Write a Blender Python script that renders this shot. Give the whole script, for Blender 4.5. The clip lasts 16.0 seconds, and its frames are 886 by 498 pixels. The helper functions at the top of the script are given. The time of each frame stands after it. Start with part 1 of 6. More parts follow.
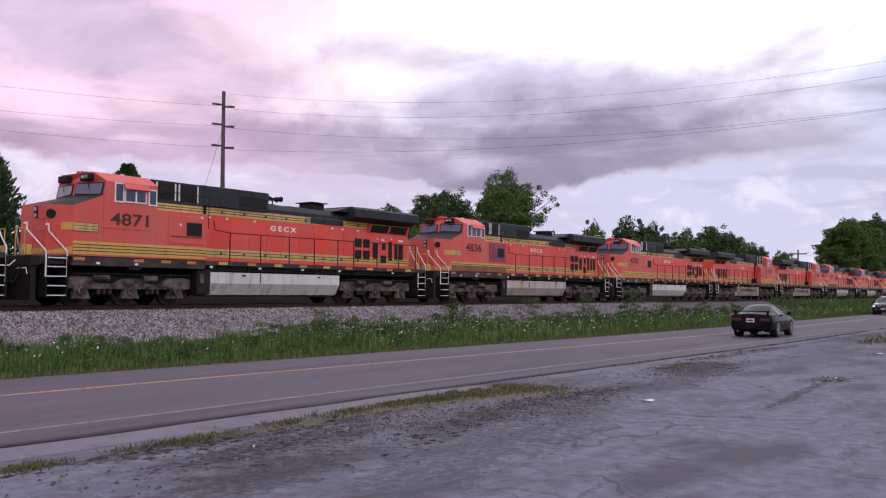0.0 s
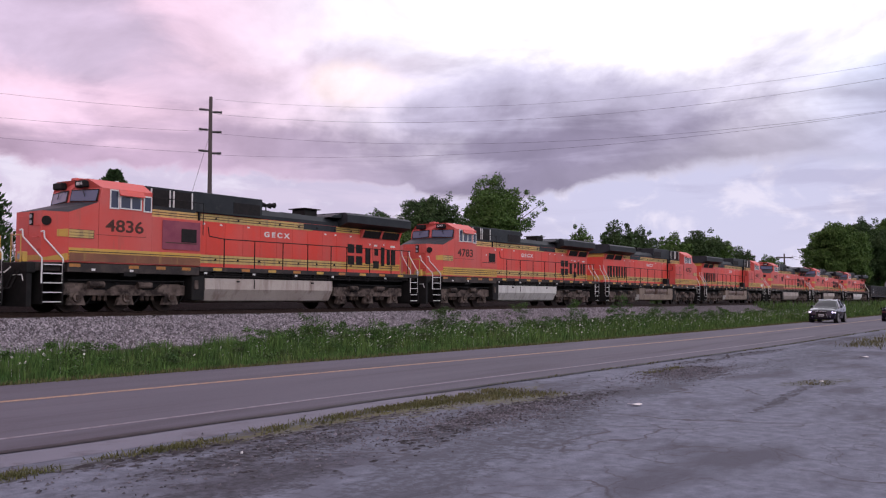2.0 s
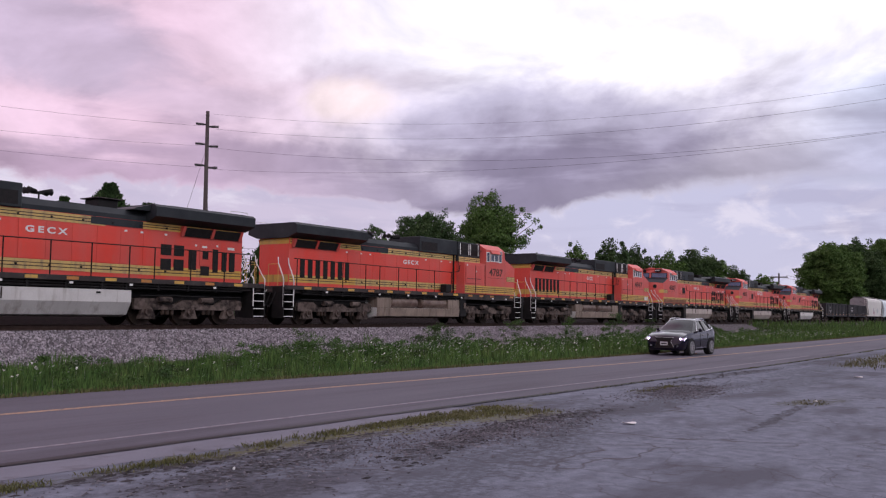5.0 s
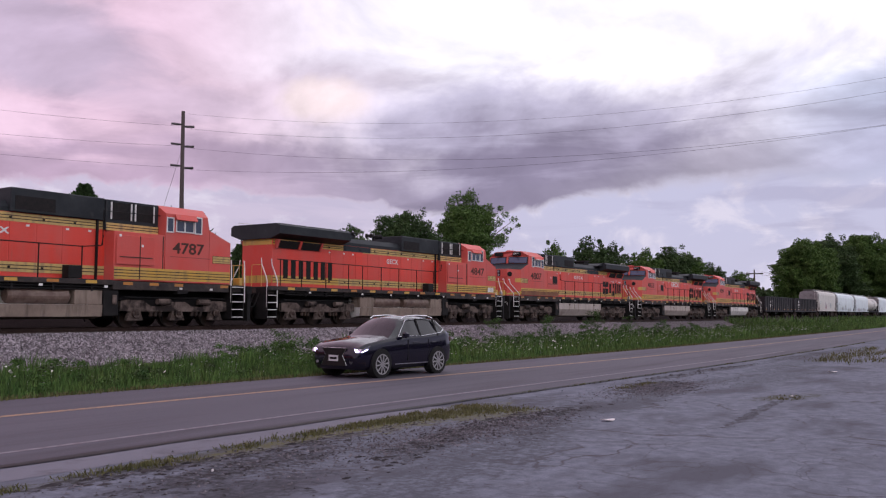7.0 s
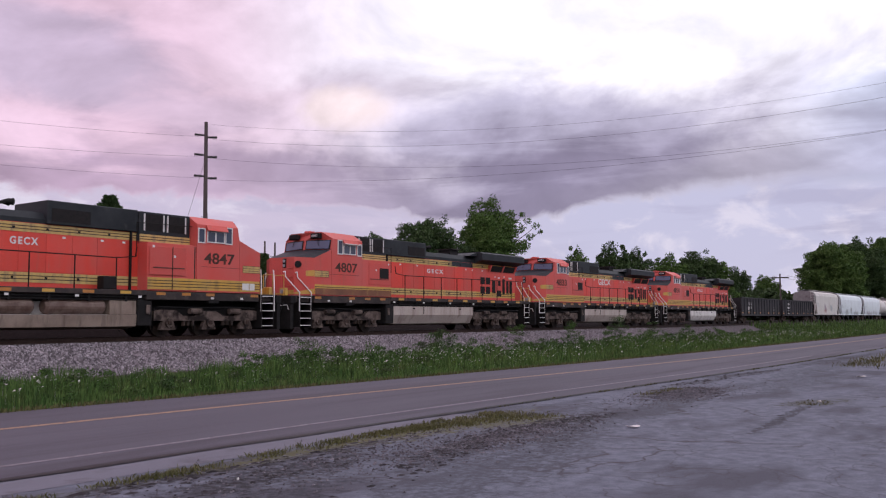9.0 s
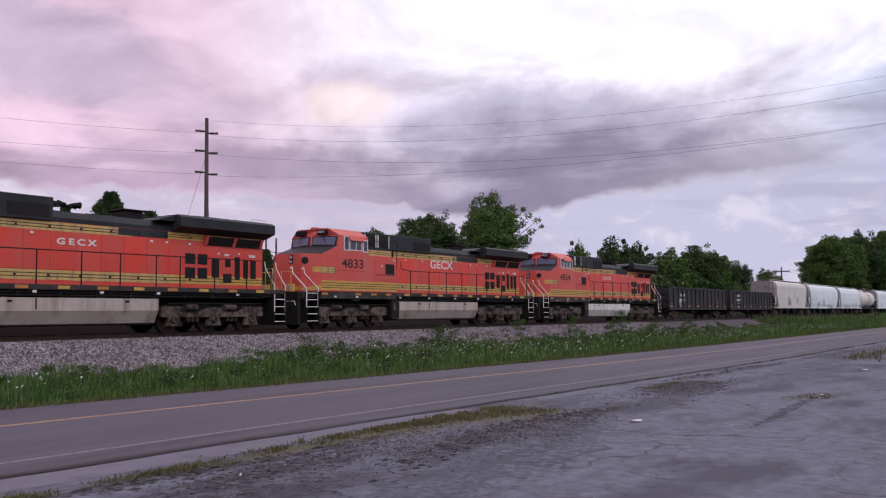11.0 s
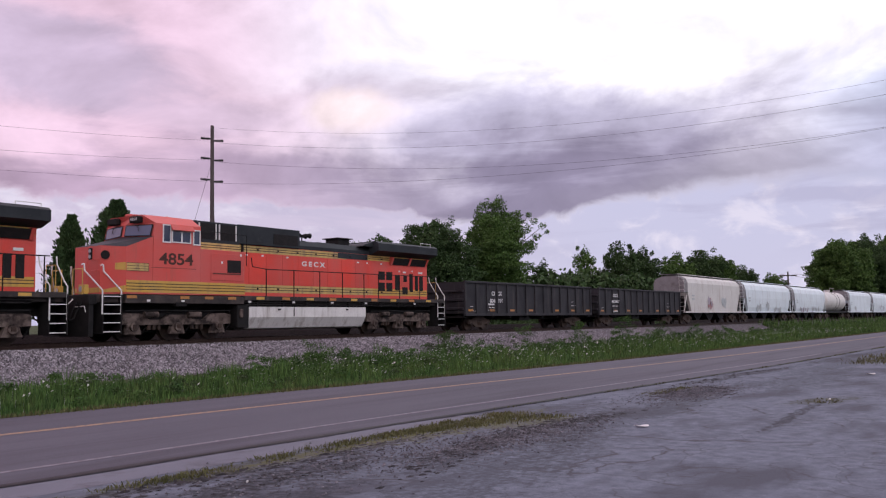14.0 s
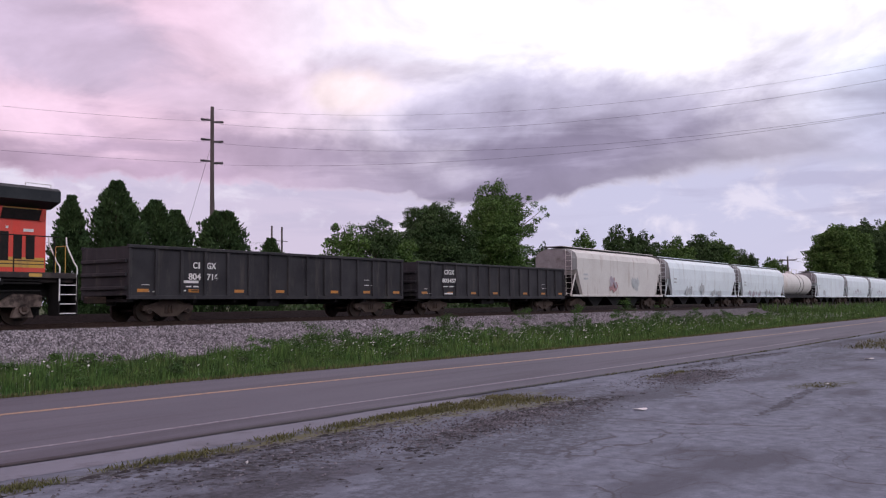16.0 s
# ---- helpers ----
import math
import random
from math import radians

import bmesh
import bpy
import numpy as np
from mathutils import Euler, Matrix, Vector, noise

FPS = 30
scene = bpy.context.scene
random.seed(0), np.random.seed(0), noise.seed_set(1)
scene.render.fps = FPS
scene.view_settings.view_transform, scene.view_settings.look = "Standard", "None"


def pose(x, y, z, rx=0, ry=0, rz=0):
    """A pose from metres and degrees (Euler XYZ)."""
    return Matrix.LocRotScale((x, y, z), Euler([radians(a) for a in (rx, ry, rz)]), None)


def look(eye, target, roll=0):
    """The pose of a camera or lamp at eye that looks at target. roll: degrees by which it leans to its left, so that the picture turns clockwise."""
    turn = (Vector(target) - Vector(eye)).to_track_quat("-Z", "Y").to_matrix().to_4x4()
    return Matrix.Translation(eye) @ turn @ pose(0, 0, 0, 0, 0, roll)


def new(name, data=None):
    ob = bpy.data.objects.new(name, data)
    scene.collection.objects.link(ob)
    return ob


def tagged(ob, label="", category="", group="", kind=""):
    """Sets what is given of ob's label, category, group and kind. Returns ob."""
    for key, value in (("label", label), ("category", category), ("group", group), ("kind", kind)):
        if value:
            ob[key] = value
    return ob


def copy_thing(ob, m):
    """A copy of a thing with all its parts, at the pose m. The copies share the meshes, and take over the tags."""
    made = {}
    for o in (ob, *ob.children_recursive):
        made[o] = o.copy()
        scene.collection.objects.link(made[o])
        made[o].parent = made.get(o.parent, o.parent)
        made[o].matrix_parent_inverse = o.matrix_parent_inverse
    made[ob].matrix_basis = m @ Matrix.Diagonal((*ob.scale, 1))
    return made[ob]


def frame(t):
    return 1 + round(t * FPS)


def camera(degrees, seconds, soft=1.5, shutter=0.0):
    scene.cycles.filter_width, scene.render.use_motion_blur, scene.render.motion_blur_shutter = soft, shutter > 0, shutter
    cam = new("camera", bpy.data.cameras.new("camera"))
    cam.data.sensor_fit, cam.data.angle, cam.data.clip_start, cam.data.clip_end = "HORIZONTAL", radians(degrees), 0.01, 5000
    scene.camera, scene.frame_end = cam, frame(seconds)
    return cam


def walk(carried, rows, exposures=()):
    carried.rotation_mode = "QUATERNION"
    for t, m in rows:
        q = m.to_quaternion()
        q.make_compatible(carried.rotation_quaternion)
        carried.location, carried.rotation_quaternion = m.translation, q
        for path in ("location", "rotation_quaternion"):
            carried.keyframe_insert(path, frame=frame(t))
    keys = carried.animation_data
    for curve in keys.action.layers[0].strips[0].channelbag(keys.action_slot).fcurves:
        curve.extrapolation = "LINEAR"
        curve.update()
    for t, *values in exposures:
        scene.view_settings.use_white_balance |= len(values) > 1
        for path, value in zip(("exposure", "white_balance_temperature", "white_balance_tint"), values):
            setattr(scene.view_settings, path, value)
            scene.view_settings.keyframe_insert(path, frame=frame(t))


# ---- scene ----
import itertools

# camera held by hand on the lot: it turns, its place stays
EYE = (0.0, 0.0, 1.8)
cam = camera(53.5, 16.0, soft=1.2)
ROWS = [
    (0.0, 92.724, -0.502, -54.187),
    (0.5, 92.641, -0.448, -54.128),
    (1.0, 92.637, -0.416, -54.573),
    (1.5, 92.838, -0.347, -54.664),
    (2.0, 93.055, -0.271, -54.953),
    (2.5, 93.275, -0.203, -55.404),
    (3.0, 93.430, -0.153, -55.484),
    (3.5, 93.871, -0.275, -55.508),
    (6.0, 94.237, -0.992, -55.409),
    (6.5, 94.083, -0.530, -56.358),
    (7.0, 94.083, -0.252, -56.677),
    (7.5, 94.065, -0.041, -56.148),
    (8.0, 94.164, 0.078, -55.466),
    (8.5, 94.328, 0.215, -55.159),
    (9.0, 94.547, 0.229, -55.187),
    (9.5, 94.653, 0.242, -55.739),
    (12.0, 94.092, 0.688, -54.368),
    (12.5, 94.404, 0.839, -54.128),
    (13.0, 94.697, 0.850, -54.250),
    (13.5, 94.675, 0.792, -54.708),
    (14.0, 94.622, 0.745, -54.707),
    (14.5, 94.508, 0.787, -54.932),
    (15.0, 94.203, 0.748, -55.036),
    (15.5, 93.759, 0.627, -54.836),
    (16.0, 93.498, 0.440, -54.729),
]
walk(cam, [(t, pose(*EYE, rx, ry, rz)) for t, rx, ry, rz in ROWS],
     exposures=((0.0, 0.20), (1.5, 0.15), (3.5, 0.04), (6.0, -0.02), (9.0, -0.04), (12.5, 0.0), (16.0, 0.05)))

# ---- sky and light: broken cloud at dusk ----
def build_world():
    w = bpy.data.worlds.new("sky")
    scene.world = w
    w.use_nodes = True
    nt = w.node_tree
    nt.nodes.clear()
    N, K = nt.nodes.new, nt.links.new

    def put(sock, x):
        if isinstance(x, (int, float)):
            sock.default_value = x
        elif isinstance(x, tuple):
            sock.default_value = x
        else:
            K(x, sock)

    def m(op, a, b=0.0, c=0.0):
        n = N("ShaderNodeMath")
        n.operation = op
        put(n.inputs[0], a), put(n.inputs[1], b), put(n.inputs[2], c)
        return n.outputs[0]

    def step(x, lo, hi):
        n = N("ShaderNodeMapRange")
        n.interpolation_type = "SMOOTHSTEP"
        put(n.inputs[0], x), put(n.inputs[1], lo), put(n.inputs[2], hi)
        return n.outputs[0]

    def mix(f, a, b):
        n = N("ShaderNodeMix")
        n.data_type = "RGBA"
        put(n.inputs[0], f), put(n.inputs[6], a), put(n.inputs[7], b)
        return n.outputs[2]

    def dot(v, d):
        n = N("ShaderNodeVectorMath")
        n.operation = "DOT_PRODUCT"
        K(v, n.inputs[0])
        n.inputs[1].default_value = d
        return n.outputs["Value"]

    def noise_at(v, scale, detail=6, rough=0.55, dist=0.0):
        n = N("ShaderNodeTexNoise")
        K(v, n.inputs["Vector"])
        n.inputs["Scale"].default_value, n.inputs["Detail"].default_value = scale, detail
        n.inputs["Roughness"].default_value, n.inputs["Distortion"].default_value = rough, dist
        return n.outputs["Fac"]

    d = N("ShaderNodeTexCoord").outputs["Generated"]
    h = radians(-54.2)
    right, ahead = (math.cos(h), math.sin(h), 0), (-math.sin(h), math.cos(h), 0)
    u, v, up = dot(d, right), dot(d, ahead), dot(d, (0, 0, 1))
    az = m("ARCTAN2", u, v)
    el = m("ARCSINE", up)
    def plane(sx, sy, ox=0.0, oy=0.0):
        c = N("ShaderNodeCombineXYZ")
        put(c.inputs[0], m("MULTIPLY_ADD", az, sx, ox)), put(c.inputs[1], m("MULTIPLY_ADD", el, sy, oy))
        return c.outputs[0]

    def bump_at(a0, wa, e0, we):
        """A soft round mask about one direction, its rim broken by the cloud noise."""
        x, y = m("DIVIDE", m("SUBTRACT", az, a0), wa), m("DIVIDE", m("SUBTRACT", el, e0), we)
        r = m("ADD", m("ADD", m("MULTIPLY", x, x), m("MULTIPLY", y, y)), m("ADD", m("MULTIPLY", big, 2.6), m("MULTIPLY", fine, 1.2)))
        return m("SUBTRACT", 1.0, step(r, 0.15, 1.15))

    big = m("SUBTRACT", noise_at(plane(1.0, 1.7), 5.2, 9, 0.55, 0.35), 0.5)
    lit = m("SUBTRACT", noise_at(plane(1.0, 1.7, 0.012, 0.035), 5.2, 9, 0.55, 0.35), 0.5)
    fine = m("SUBTRACT", noise_at(plane(1.0, 1.5, 3.0, 1.0), 15.0, 8, 0.58, 0.4), 0.5)
    streak = m("SUBTRACT", noise_at(plane(0.7, 3.4, 7.0, 2.0), 8.0, 7, 0.55, 0.5), 0.5)
    relief = m("SUBTRACT", big, lit)
    west = step(m("MULTIPLY", az, -1.0), -0.10, 0.34)     # towards the sunset
    east = step(az, 0.10, 0.46)
    # under edge of the grey cloud bank, lowest before the middle of the view
    dip = m("DIVIDE", m("SUBTRACT", az, 0.06), 0.21)
    edge = m("SUBTRACT", 0.137, m("MULTIPLY", m("EXPONENT", m("MULTIPLY", m("MULTIPLY", dip, dip), -1.0)), 0.026))
    wob = m("ADD", m("MULTIPLY", big, 0.055), m("MULTIPLY", fine, 0.040))
    above = m("SUBTRACT", m("ADD", el, wob), edge)
    sheet = step(above, -0.003, m("MULTIPLY_ADD", east, 0.020, 0.008))
    reach = m("MULTIPLY_ADD", step(az, -0.25, 0.10), 0.038, 0.060)
    fade = m("DIVIDE", m("ADD", above, m("ADD", m("MULTIPLY", big, 0.10), m("MULTIPLY", streak, 0.10))), reach)
    thick = m("MULTIPLY", sheet, m("SUBTRACT", 1.0, step(fade, 0.35, 1.35)))
    sky = N("ShaderNodeTexSky")
    sky.sky_type = "NISHITA"
    sky.sun_disc = False
    sky.sun_elevation, sky.sun_rotation = radians(9), radians(-75)
    sky_c = N("ShaderNodeVectorMath")
    sky_c.operation = "SCALE"
    K(sky.outputs[0], sky_c.inputs[0])
    sky_c.inputs[3].default_value = 0.10
    # the clear strip under the bank: bright puffs, flat lilac streaks eastwards
    low = mix(step(az, -0.12, 0.22), (0.68, 0.59, 0.72, 1), (0.62, 0.60, 0.76, 1))
    low = mix(m("MULTIPLY", step(fine, -0.01, 0.15), 0.70), low, (0.88, 0.81, 0.89, 1))
    low = mix(m("MULTIPLY", m("MULTIPLY", step(streak, -0.02, 0.12), step(el, 0.05, 0.09)), m("MULTIPLY_ADD", east, 0.35, 0.30)), low, (0.48, 0.45, 0.60, 1))
    low = mix(m("SUBTRACT", 0.55, m("MULTIPLY", step(el, 0.0, 0.06), 0.55)), low, (0.52, 0.54, 0.74, 1))
    low = mix(0.08, low, sky_c.outputs[0])
    # the upper deck: pink to the west, white above, bluish to the east
    high = mix(west, (0.93, 0.88, 0.95, 1), (0.86, 0.62, 0.73, 1))
    high = mix(m("MULTIPLY", step(az, 0.34, 0.52), m("SUBTRACT", 1.0, step(el, 0.22, 0.30))), high, (0.72, 0.77, 0.94, 1))
    high = mix(m("MULTIPLY", step(m("ADD", el, m("MULTIPLY", big, 0.16)), 0.245, 0.285), step(az, -0.28, 0.10)), high, (1.12, 1.09, 1.14, 1))
    high = mix(m("MULTIPLY", bump_at(-0.44, 0.20, 0.275, 0.055), 0.70), high, (0.55, 0.47, 0.60, 1))
    high = mix(m("MULTIPLY", bump_at(-0.26, 0.10, 0.225, 0.022), 0.45), high, (0.60, 0.48, 0.60, 1))
    high = mix(m("MULTIPLY", bump_at(0.14, 0.26, 0.205, 0.062), 0.80), high, (0.56, 0.52, 0.67, 1))
    high = mix(m("MULTIPLY", bump_at(-0.06, 0.10, 0.27, 0.028), 0.40), high, (0.66, 0.58, 0.68, 1))
    high = mix(m("MULTIPLY", bump_at(-0.09, 0.060, 0.235, 0.030), 0.75), high, (1.02, 0.85, 0.80, 1))
    cloud = mix(west, (0.27, 0.235, 0.325, 1), (0.38, 0.28, 0.40, 1))
    cloud = mix(m("MULTIPLY", step(streak, -0.06, 0.14), 0.55), cloud, mix(west, (0.46, 0.41, 0.54, 1), (0.58, 0.43, 0.54, 1)))
    col = mix(sheet, low, high)
    col = mix(m("MULTIPLY", thick, m("SUBTRACT", m("SUBTRACT", 0.97, m("MULTIPLY", west, 0.34)), m("MULTIPLY", east, 0.36))), col, cloud)
    shade = N("ShaderNodeVectorMath")
    shade.operation = "SCALE"
    K(col, shade.inputs[0])
    K(m("ADD", 1.0, m("MULTIPLY", m("MULTIPLY", relief, sheet), 1.1)), shade.inputs[3])
    col = shade.outputs[0]
    # overhead the cloud thins and is brighter than near the horizon
    lift = m("ADD", 1.0, m("MULTIPLY", step(el, 0.33, 0.9), -0.02))
    tint = N("ShaderNodeMix")
    tint.data_type, tint.blend_type = "RGBA", "MULTIPLY"
    tint.inputs[0].default_value, tint.inputs[7].default_value = 1.0, (0.985, 0.985, 1.062, 1)
    K(col, tint.inputs[6])
    bg = N("ShaderNodeBackground")
    K(tint.outputs[2], bg.inputs[0])
    K(lift, bg.inputs[1])
    K(bg.outputs[0], N("ShaderNodeOutputWorld").inputs[0])


build_world()
sun = new("sun", bpy.data.lights.new("sun", "SUN"))
sun.data.energy, sun.data.angle, sun.data.color = 0.6, radians(25), (1.0, 0.94, 0.92)
sun.matrix_world = look((-40, -60, 50), (30, 28, 0))


# ---- materials ----
def mat(name, c1, c2=None, scale=3.0, rough=0.6, metal=0.0, bump=0.15, fine=60.0, stretch=(1, 1, 1), lo=0.35, hi=0.68,
        dirt=None, dirt_scale=1.0, dirt_lo=0.5, dirt_hi=0.75, dirt_stretch=(1, 1, 1), rand=0.0, island=0.0, depth=0.01):
    mt = bpy.data.materials.new(name)
    mt.use_nodes = True
    nt = mt.node_tree
    b = nt.nodes["Principled BSDF"]
    N, K = nt.nodes.new, nt.links.new
    tc = N("ShaderNodeTexCoord").outputs["Object"]

    def tex(sc, st, det=6):
        mp = N("ShaderNodeMapping")
        mp.inputs["Scale"].default_value = st
        K(tc, mp.inputs["Vector"])
        n = N("ShaderNodeTexNoise")
        n.inputs["Scale"].default_value, n.inputs["Detail"].default_value = sc, det
        n.inputs["Roughness"].default_value = 0.62
        K(mp.outputs[0], n.inputs["Vector"])
        return n.outputs["Fac"]

    def ramp(x, lo, hi):
        n = N("ShaderNodeMapRange")
        n.inputs[1].default_value, n.inputs[2].default_value = lo, hi
        K(x, n.inputs[0])
        return n.outputs[0]

    def mix(f, a, c, mode="MIX"):
        n = N("ShaderNodeMix")
        n.data_type, n.blend_type = "RGBA", mode
        for s, x in zip((n.inputs[0], n.inputs[6], n.inputs[7]), (f, a, c)):
            if isinstance(x, (int, float)):
                s.default_value = x
            elif isinstance(x, tuple):
                s.default_value = (*x, 1)
            else:
                K(x, s)
        return n.outputs[2]

    c2 = c2 or tuple(x * 0.75 for x in c1)
    col = mix(ramp(tex(scale, stretch), lo, hi), c1, c2)
    fin = tex(fine, (1, 1, 1), 3)
    col = mix(ramp(fin, 0.25, 0.75), mix(1.0, col, (0.82, 0.82, 0.82), "MULTIPLY"), mix(1.0, col, (1.14, 1.14, 1.14), "MULTIPLY"))
    if dirt:
        col = mix(ramp(tex(dirt_scale, dirt_stretch), dirt_lo, dirt_hi), col, dirt)
    for amount, node, sock in ((rand, "ShaderNodeObjectInfo", "Random"), (island, "ShaderNodeNewGeometry", "Random Per Island")):
        if amount:
            r = N(node).outputs[sock]
            k = N("ShaderNodeMapRange")
            k.inputs[3].default_value, k.inputs[4].default_value = 1 - amount, 1 + amount
            K(r, k.inputs[0])
            hsv = N("ShaderNodeHueSaturation")
            K(col, hsv.inputs["Color"])
            K(k.outputs[0], hsv.inputs["Value"])
            col = hsv.outputs[0]
    K(col, b.inputs["Base Color"])
    rr = N("ShaderNodeMapRange")
    rr.inputs[3].default_value, rr.inputs[4].default_value = max(0.03, rough - 0.12), min(1, rough + 0.12)
    K(fin, rr.inputs[0])
    K(rr.outputs[0], b.inputs["Roughness"])
    b.inputs["Metallic"].default_value = metal
    b.inputs["Specular IOR Level"].default_value = 0.5 if rough < 0.52 else 0.22
    if bump:
        bn = N("ShaderNodeBump")
        bn.inputs["Strength"].default_value, bn.inputs["Distance"].default_value = bump, depth
        K(fin, bn.inputs["Height"])
        K(bn.outputs[0], b.inputs["Normal"])
    return mt


def glow_mat(name, col, strength):
    mt = bpy.data.materials.new(name)
    mt.use_nodes = True
    b = mt.node_tree.nodes["Principled BSDF"]
    b.inputs["Base Color"].default_value = (*col, 1)
    b.inputs["Emission Color"].default_value = (*col, 1)
    b.inputs["Emission Strength"].default_value = strength
    return mt


def glass_mat(name, col, rough=0.05):
    mt = bpy.data.materials.new(name)
    mt.use_nodes = True
    b = mt.node_tree.nodes["Principled BSDF"]
    b.inputs["Base Color"].default_value = (*col, 1)
    b.inputs["Roughness"].default_value = rough
    b.inputs["Specular IOR Level"].default_value = 0.6
    return mt


STREAK = (1.6, 1.6, 0.22)
ORANGE = mat("faded_orange_paint", (0.60, 0.072, 0.056), (0.55, 0.112, 0.100), 0.55, 0.5, bump=0.05, dirt=(0.30, 0.10, 0.075), dirt_scale=2.2, dirt_lo=0.60, dirt_hi=0.82, dirt_stretch=STREAK, rand=0.05)
HOODRED = mat("orange_hood_paint", (0.70, 0.048, 0.027), (0.59, 0.088, 0.070), 0.8, 0.45, bump=0.05, stretch=(1, 1, 0.25), dirt=(0.36, 0.12, 0.08), dirt_scale=2.5, dirt_lo=0.6, dirt_hi=0.85, dirt_stretch=STREAK, rand=0.06)
YELLOW = mat("dull_yellow_stripe", (0.60, 0.35, 0.055), (0.50, 0.32, 0.09), 1.2, 0.5, bump=0.05, dirt=(0.16, 0.11, 0.06), dirt_scale=3.0, dirt_lo=0.55, dirt_hi=0.8, dirt_stretch=STREAK)
CREAM = mat("bleached_yellow_stripe", (0.62, 0.43, 0.15), (0.48, 0.34, 0.15), 2.0, 0.6, bump=0.05, dirt=(0.2, 0.16, 0.12), dirt_scale=4.0, dirt_stretch=STREAK)
PINLINE = mat("black_pinstripe", (0.05, 0.035, 0.03), (0.09, 0.05, 0.04), 6, 0.6, bump=0)
HOODTOP = mat("dark_grey_green_paint", (0.016, 0.019, 0.023), (0.032, 0.036, 0.041), 0.9, 0.55, bump=0.08, dirt=(0.065, 0.064, 0.066), dirt_scale=2.0, dirt_lo=0.6, dirt_hi=0.85)
SILL = mat("dusty_black_sill", (0.026, 0.022, 0.023), (0.056, 0.046, 0.044), 1.2, 0.65, bump=0.1, dirt=(0.09, 0.066, 0.06), dirt_scale=2.5)
BLACK = mat("dull_black_metal", (0.008, 0.0075, 0.008), (0.016, 0.014, 0.0145), 3, 0.7, bump=0.1)
GRILLE = mat("black_grille", (0.010, 0.009, 0.010), (0.020, 0.016, 0.016), 8, 0.7, bump=0.4, fine=40)
TRUCK = mat("dusty_truck_steel", (0.070, 0.050, 0.044), (0.19, 0.145, 0.128), 1.9, 0.8, bump=0.3, dirt=(0.022, 0.016, 0.015), dirt_scale=2.6, dirt_lo=0.45, dirt_hi=0.60)
WHEEL = mat("brown_wheel_steel", (0.07, 0.045, 0.036), (0.03, 0.024, 0.022), 3, 0.6, metal=0.3, bump=0.2)
TANKM = mat("dusty_white_tank_paint", (0.56, 0.535, 0.525), (0.68, 0.655, 0.645), 0.7, 0.55, bump=0.06, dirt=(0.24, 0.19, 0.17), dirt_scale=2.0, dirt_lo=0.52, dirt_hi=0.8, dirt_stretch=STREAK, rand=0.1)
TANKD = mat("dirty_tan_tank_paint", (0.31, 0.245, 0.205), (0.20, 0.15, 0.125), 1.0, 0.7, bump=0.1, dirt=(0.10, 0.075, 0.06), dirt_scale=2.5, dirt_stretch=STREAK)
TANKBROWN = mat("rusty_brown_air_tank", (0.085, 0.045, 0.035), (0.20, 0.14, 0.115), 3, 0.5, bump=0.15)
WHITE = mat("white_paint", (0.72, 0.70, 0.70), (0.60, 0.58, 0.58), 3, 0.5, bump=0.03)
NUMBER = mat("black_number_paint", (0.055, 0.028, 0.024), (0.10, 0.04, 0.03), 5, 0.6, bump=0)
GLASS = glass_mat("dark_window_glass", (0.035, 0.045, 0.075))
SHIELD = glass_mat("windshield_glass", (0.07, 0.09, 0.16))
REFLECT = mat("orange_reflector", (0.50, 0.20, 0.035), (0.36, 0.16, 0.05), 4, 0.4, bump=0)
LAMP = mat("unlit_lamp_glass", (0.30, 0.29, 0.33), (0.40, 0.39, 0.43), 8, 0.15, bump=0)


# ---- mesh helpers ----
def box(bm, x0, x1, y0, y1, z0, z1, bevel=0.0):
    vs = [bm.verts.new((x, y, z)) for x in (x0, x1) for y in (y0, y1) for z in (z0, z1)]
    fs = [bm.faces.new([vs[i] for i in f]) for f in ((0, 1, 3, 2), (4, 6, 7, 5), (0, 4, 5, 1), (2, 3, 7, 6), (0, 2, 6, 4), (1, 5, 7, 3))]
    if bevel:
        es = {e for f in fs for e in f.edges}
        bmesh.ops.bevel(bm, geom=list(es), offset=bevel, segments=1, affect="EDGES")


def prism(bm, pts, lo, hi, axis="y"):
    """A closed outline of (a, b), pulled from lo to hi along the axis: y takes (x, z), x takes (y, z), z takes (x, y)."""
    def at(a, b, c):
        return {"y": (a, c, b), "x": (c, a, b), "z": (a, b, c)}[axis]
    A = [bm.verts.new(at(a, b, lo)) for a, b in pts]
    B = [bm.verts.new(at(a, b, hi)) for a, b in pts]
    n = len(pts)
    bm.faces.new(A), bm.faces.new(B[::-1])
    for i in range(n):
        bm.faces.new((A[i], B[i], B[(i + 1) % n], A[(i + 1) % n]))


def rod(bm, a, b, r, seg=8, r2=None):
    a, b = Vector(a), Vector(b)
    q = (b - a).to_track_quat("Z", "Y").to_matrix().to_4x4()
    bmesh.ops.create_cone(bm, cap_ends=True, segments=seg, radius1=r, radius2=r if r2 is None else r2, depth=(b - a).length,
                          matrix=Matrix.Translation((a + b) / 2) @ q)


def tube(bm, pts, r, seg=6):
    for a, b in zip(pts, pts[1:]):
        rod(bm, a, b, r, seg)


def poly(bm, pts):
    return bm.faces.new([bm.verts.new(p) for p in pts])


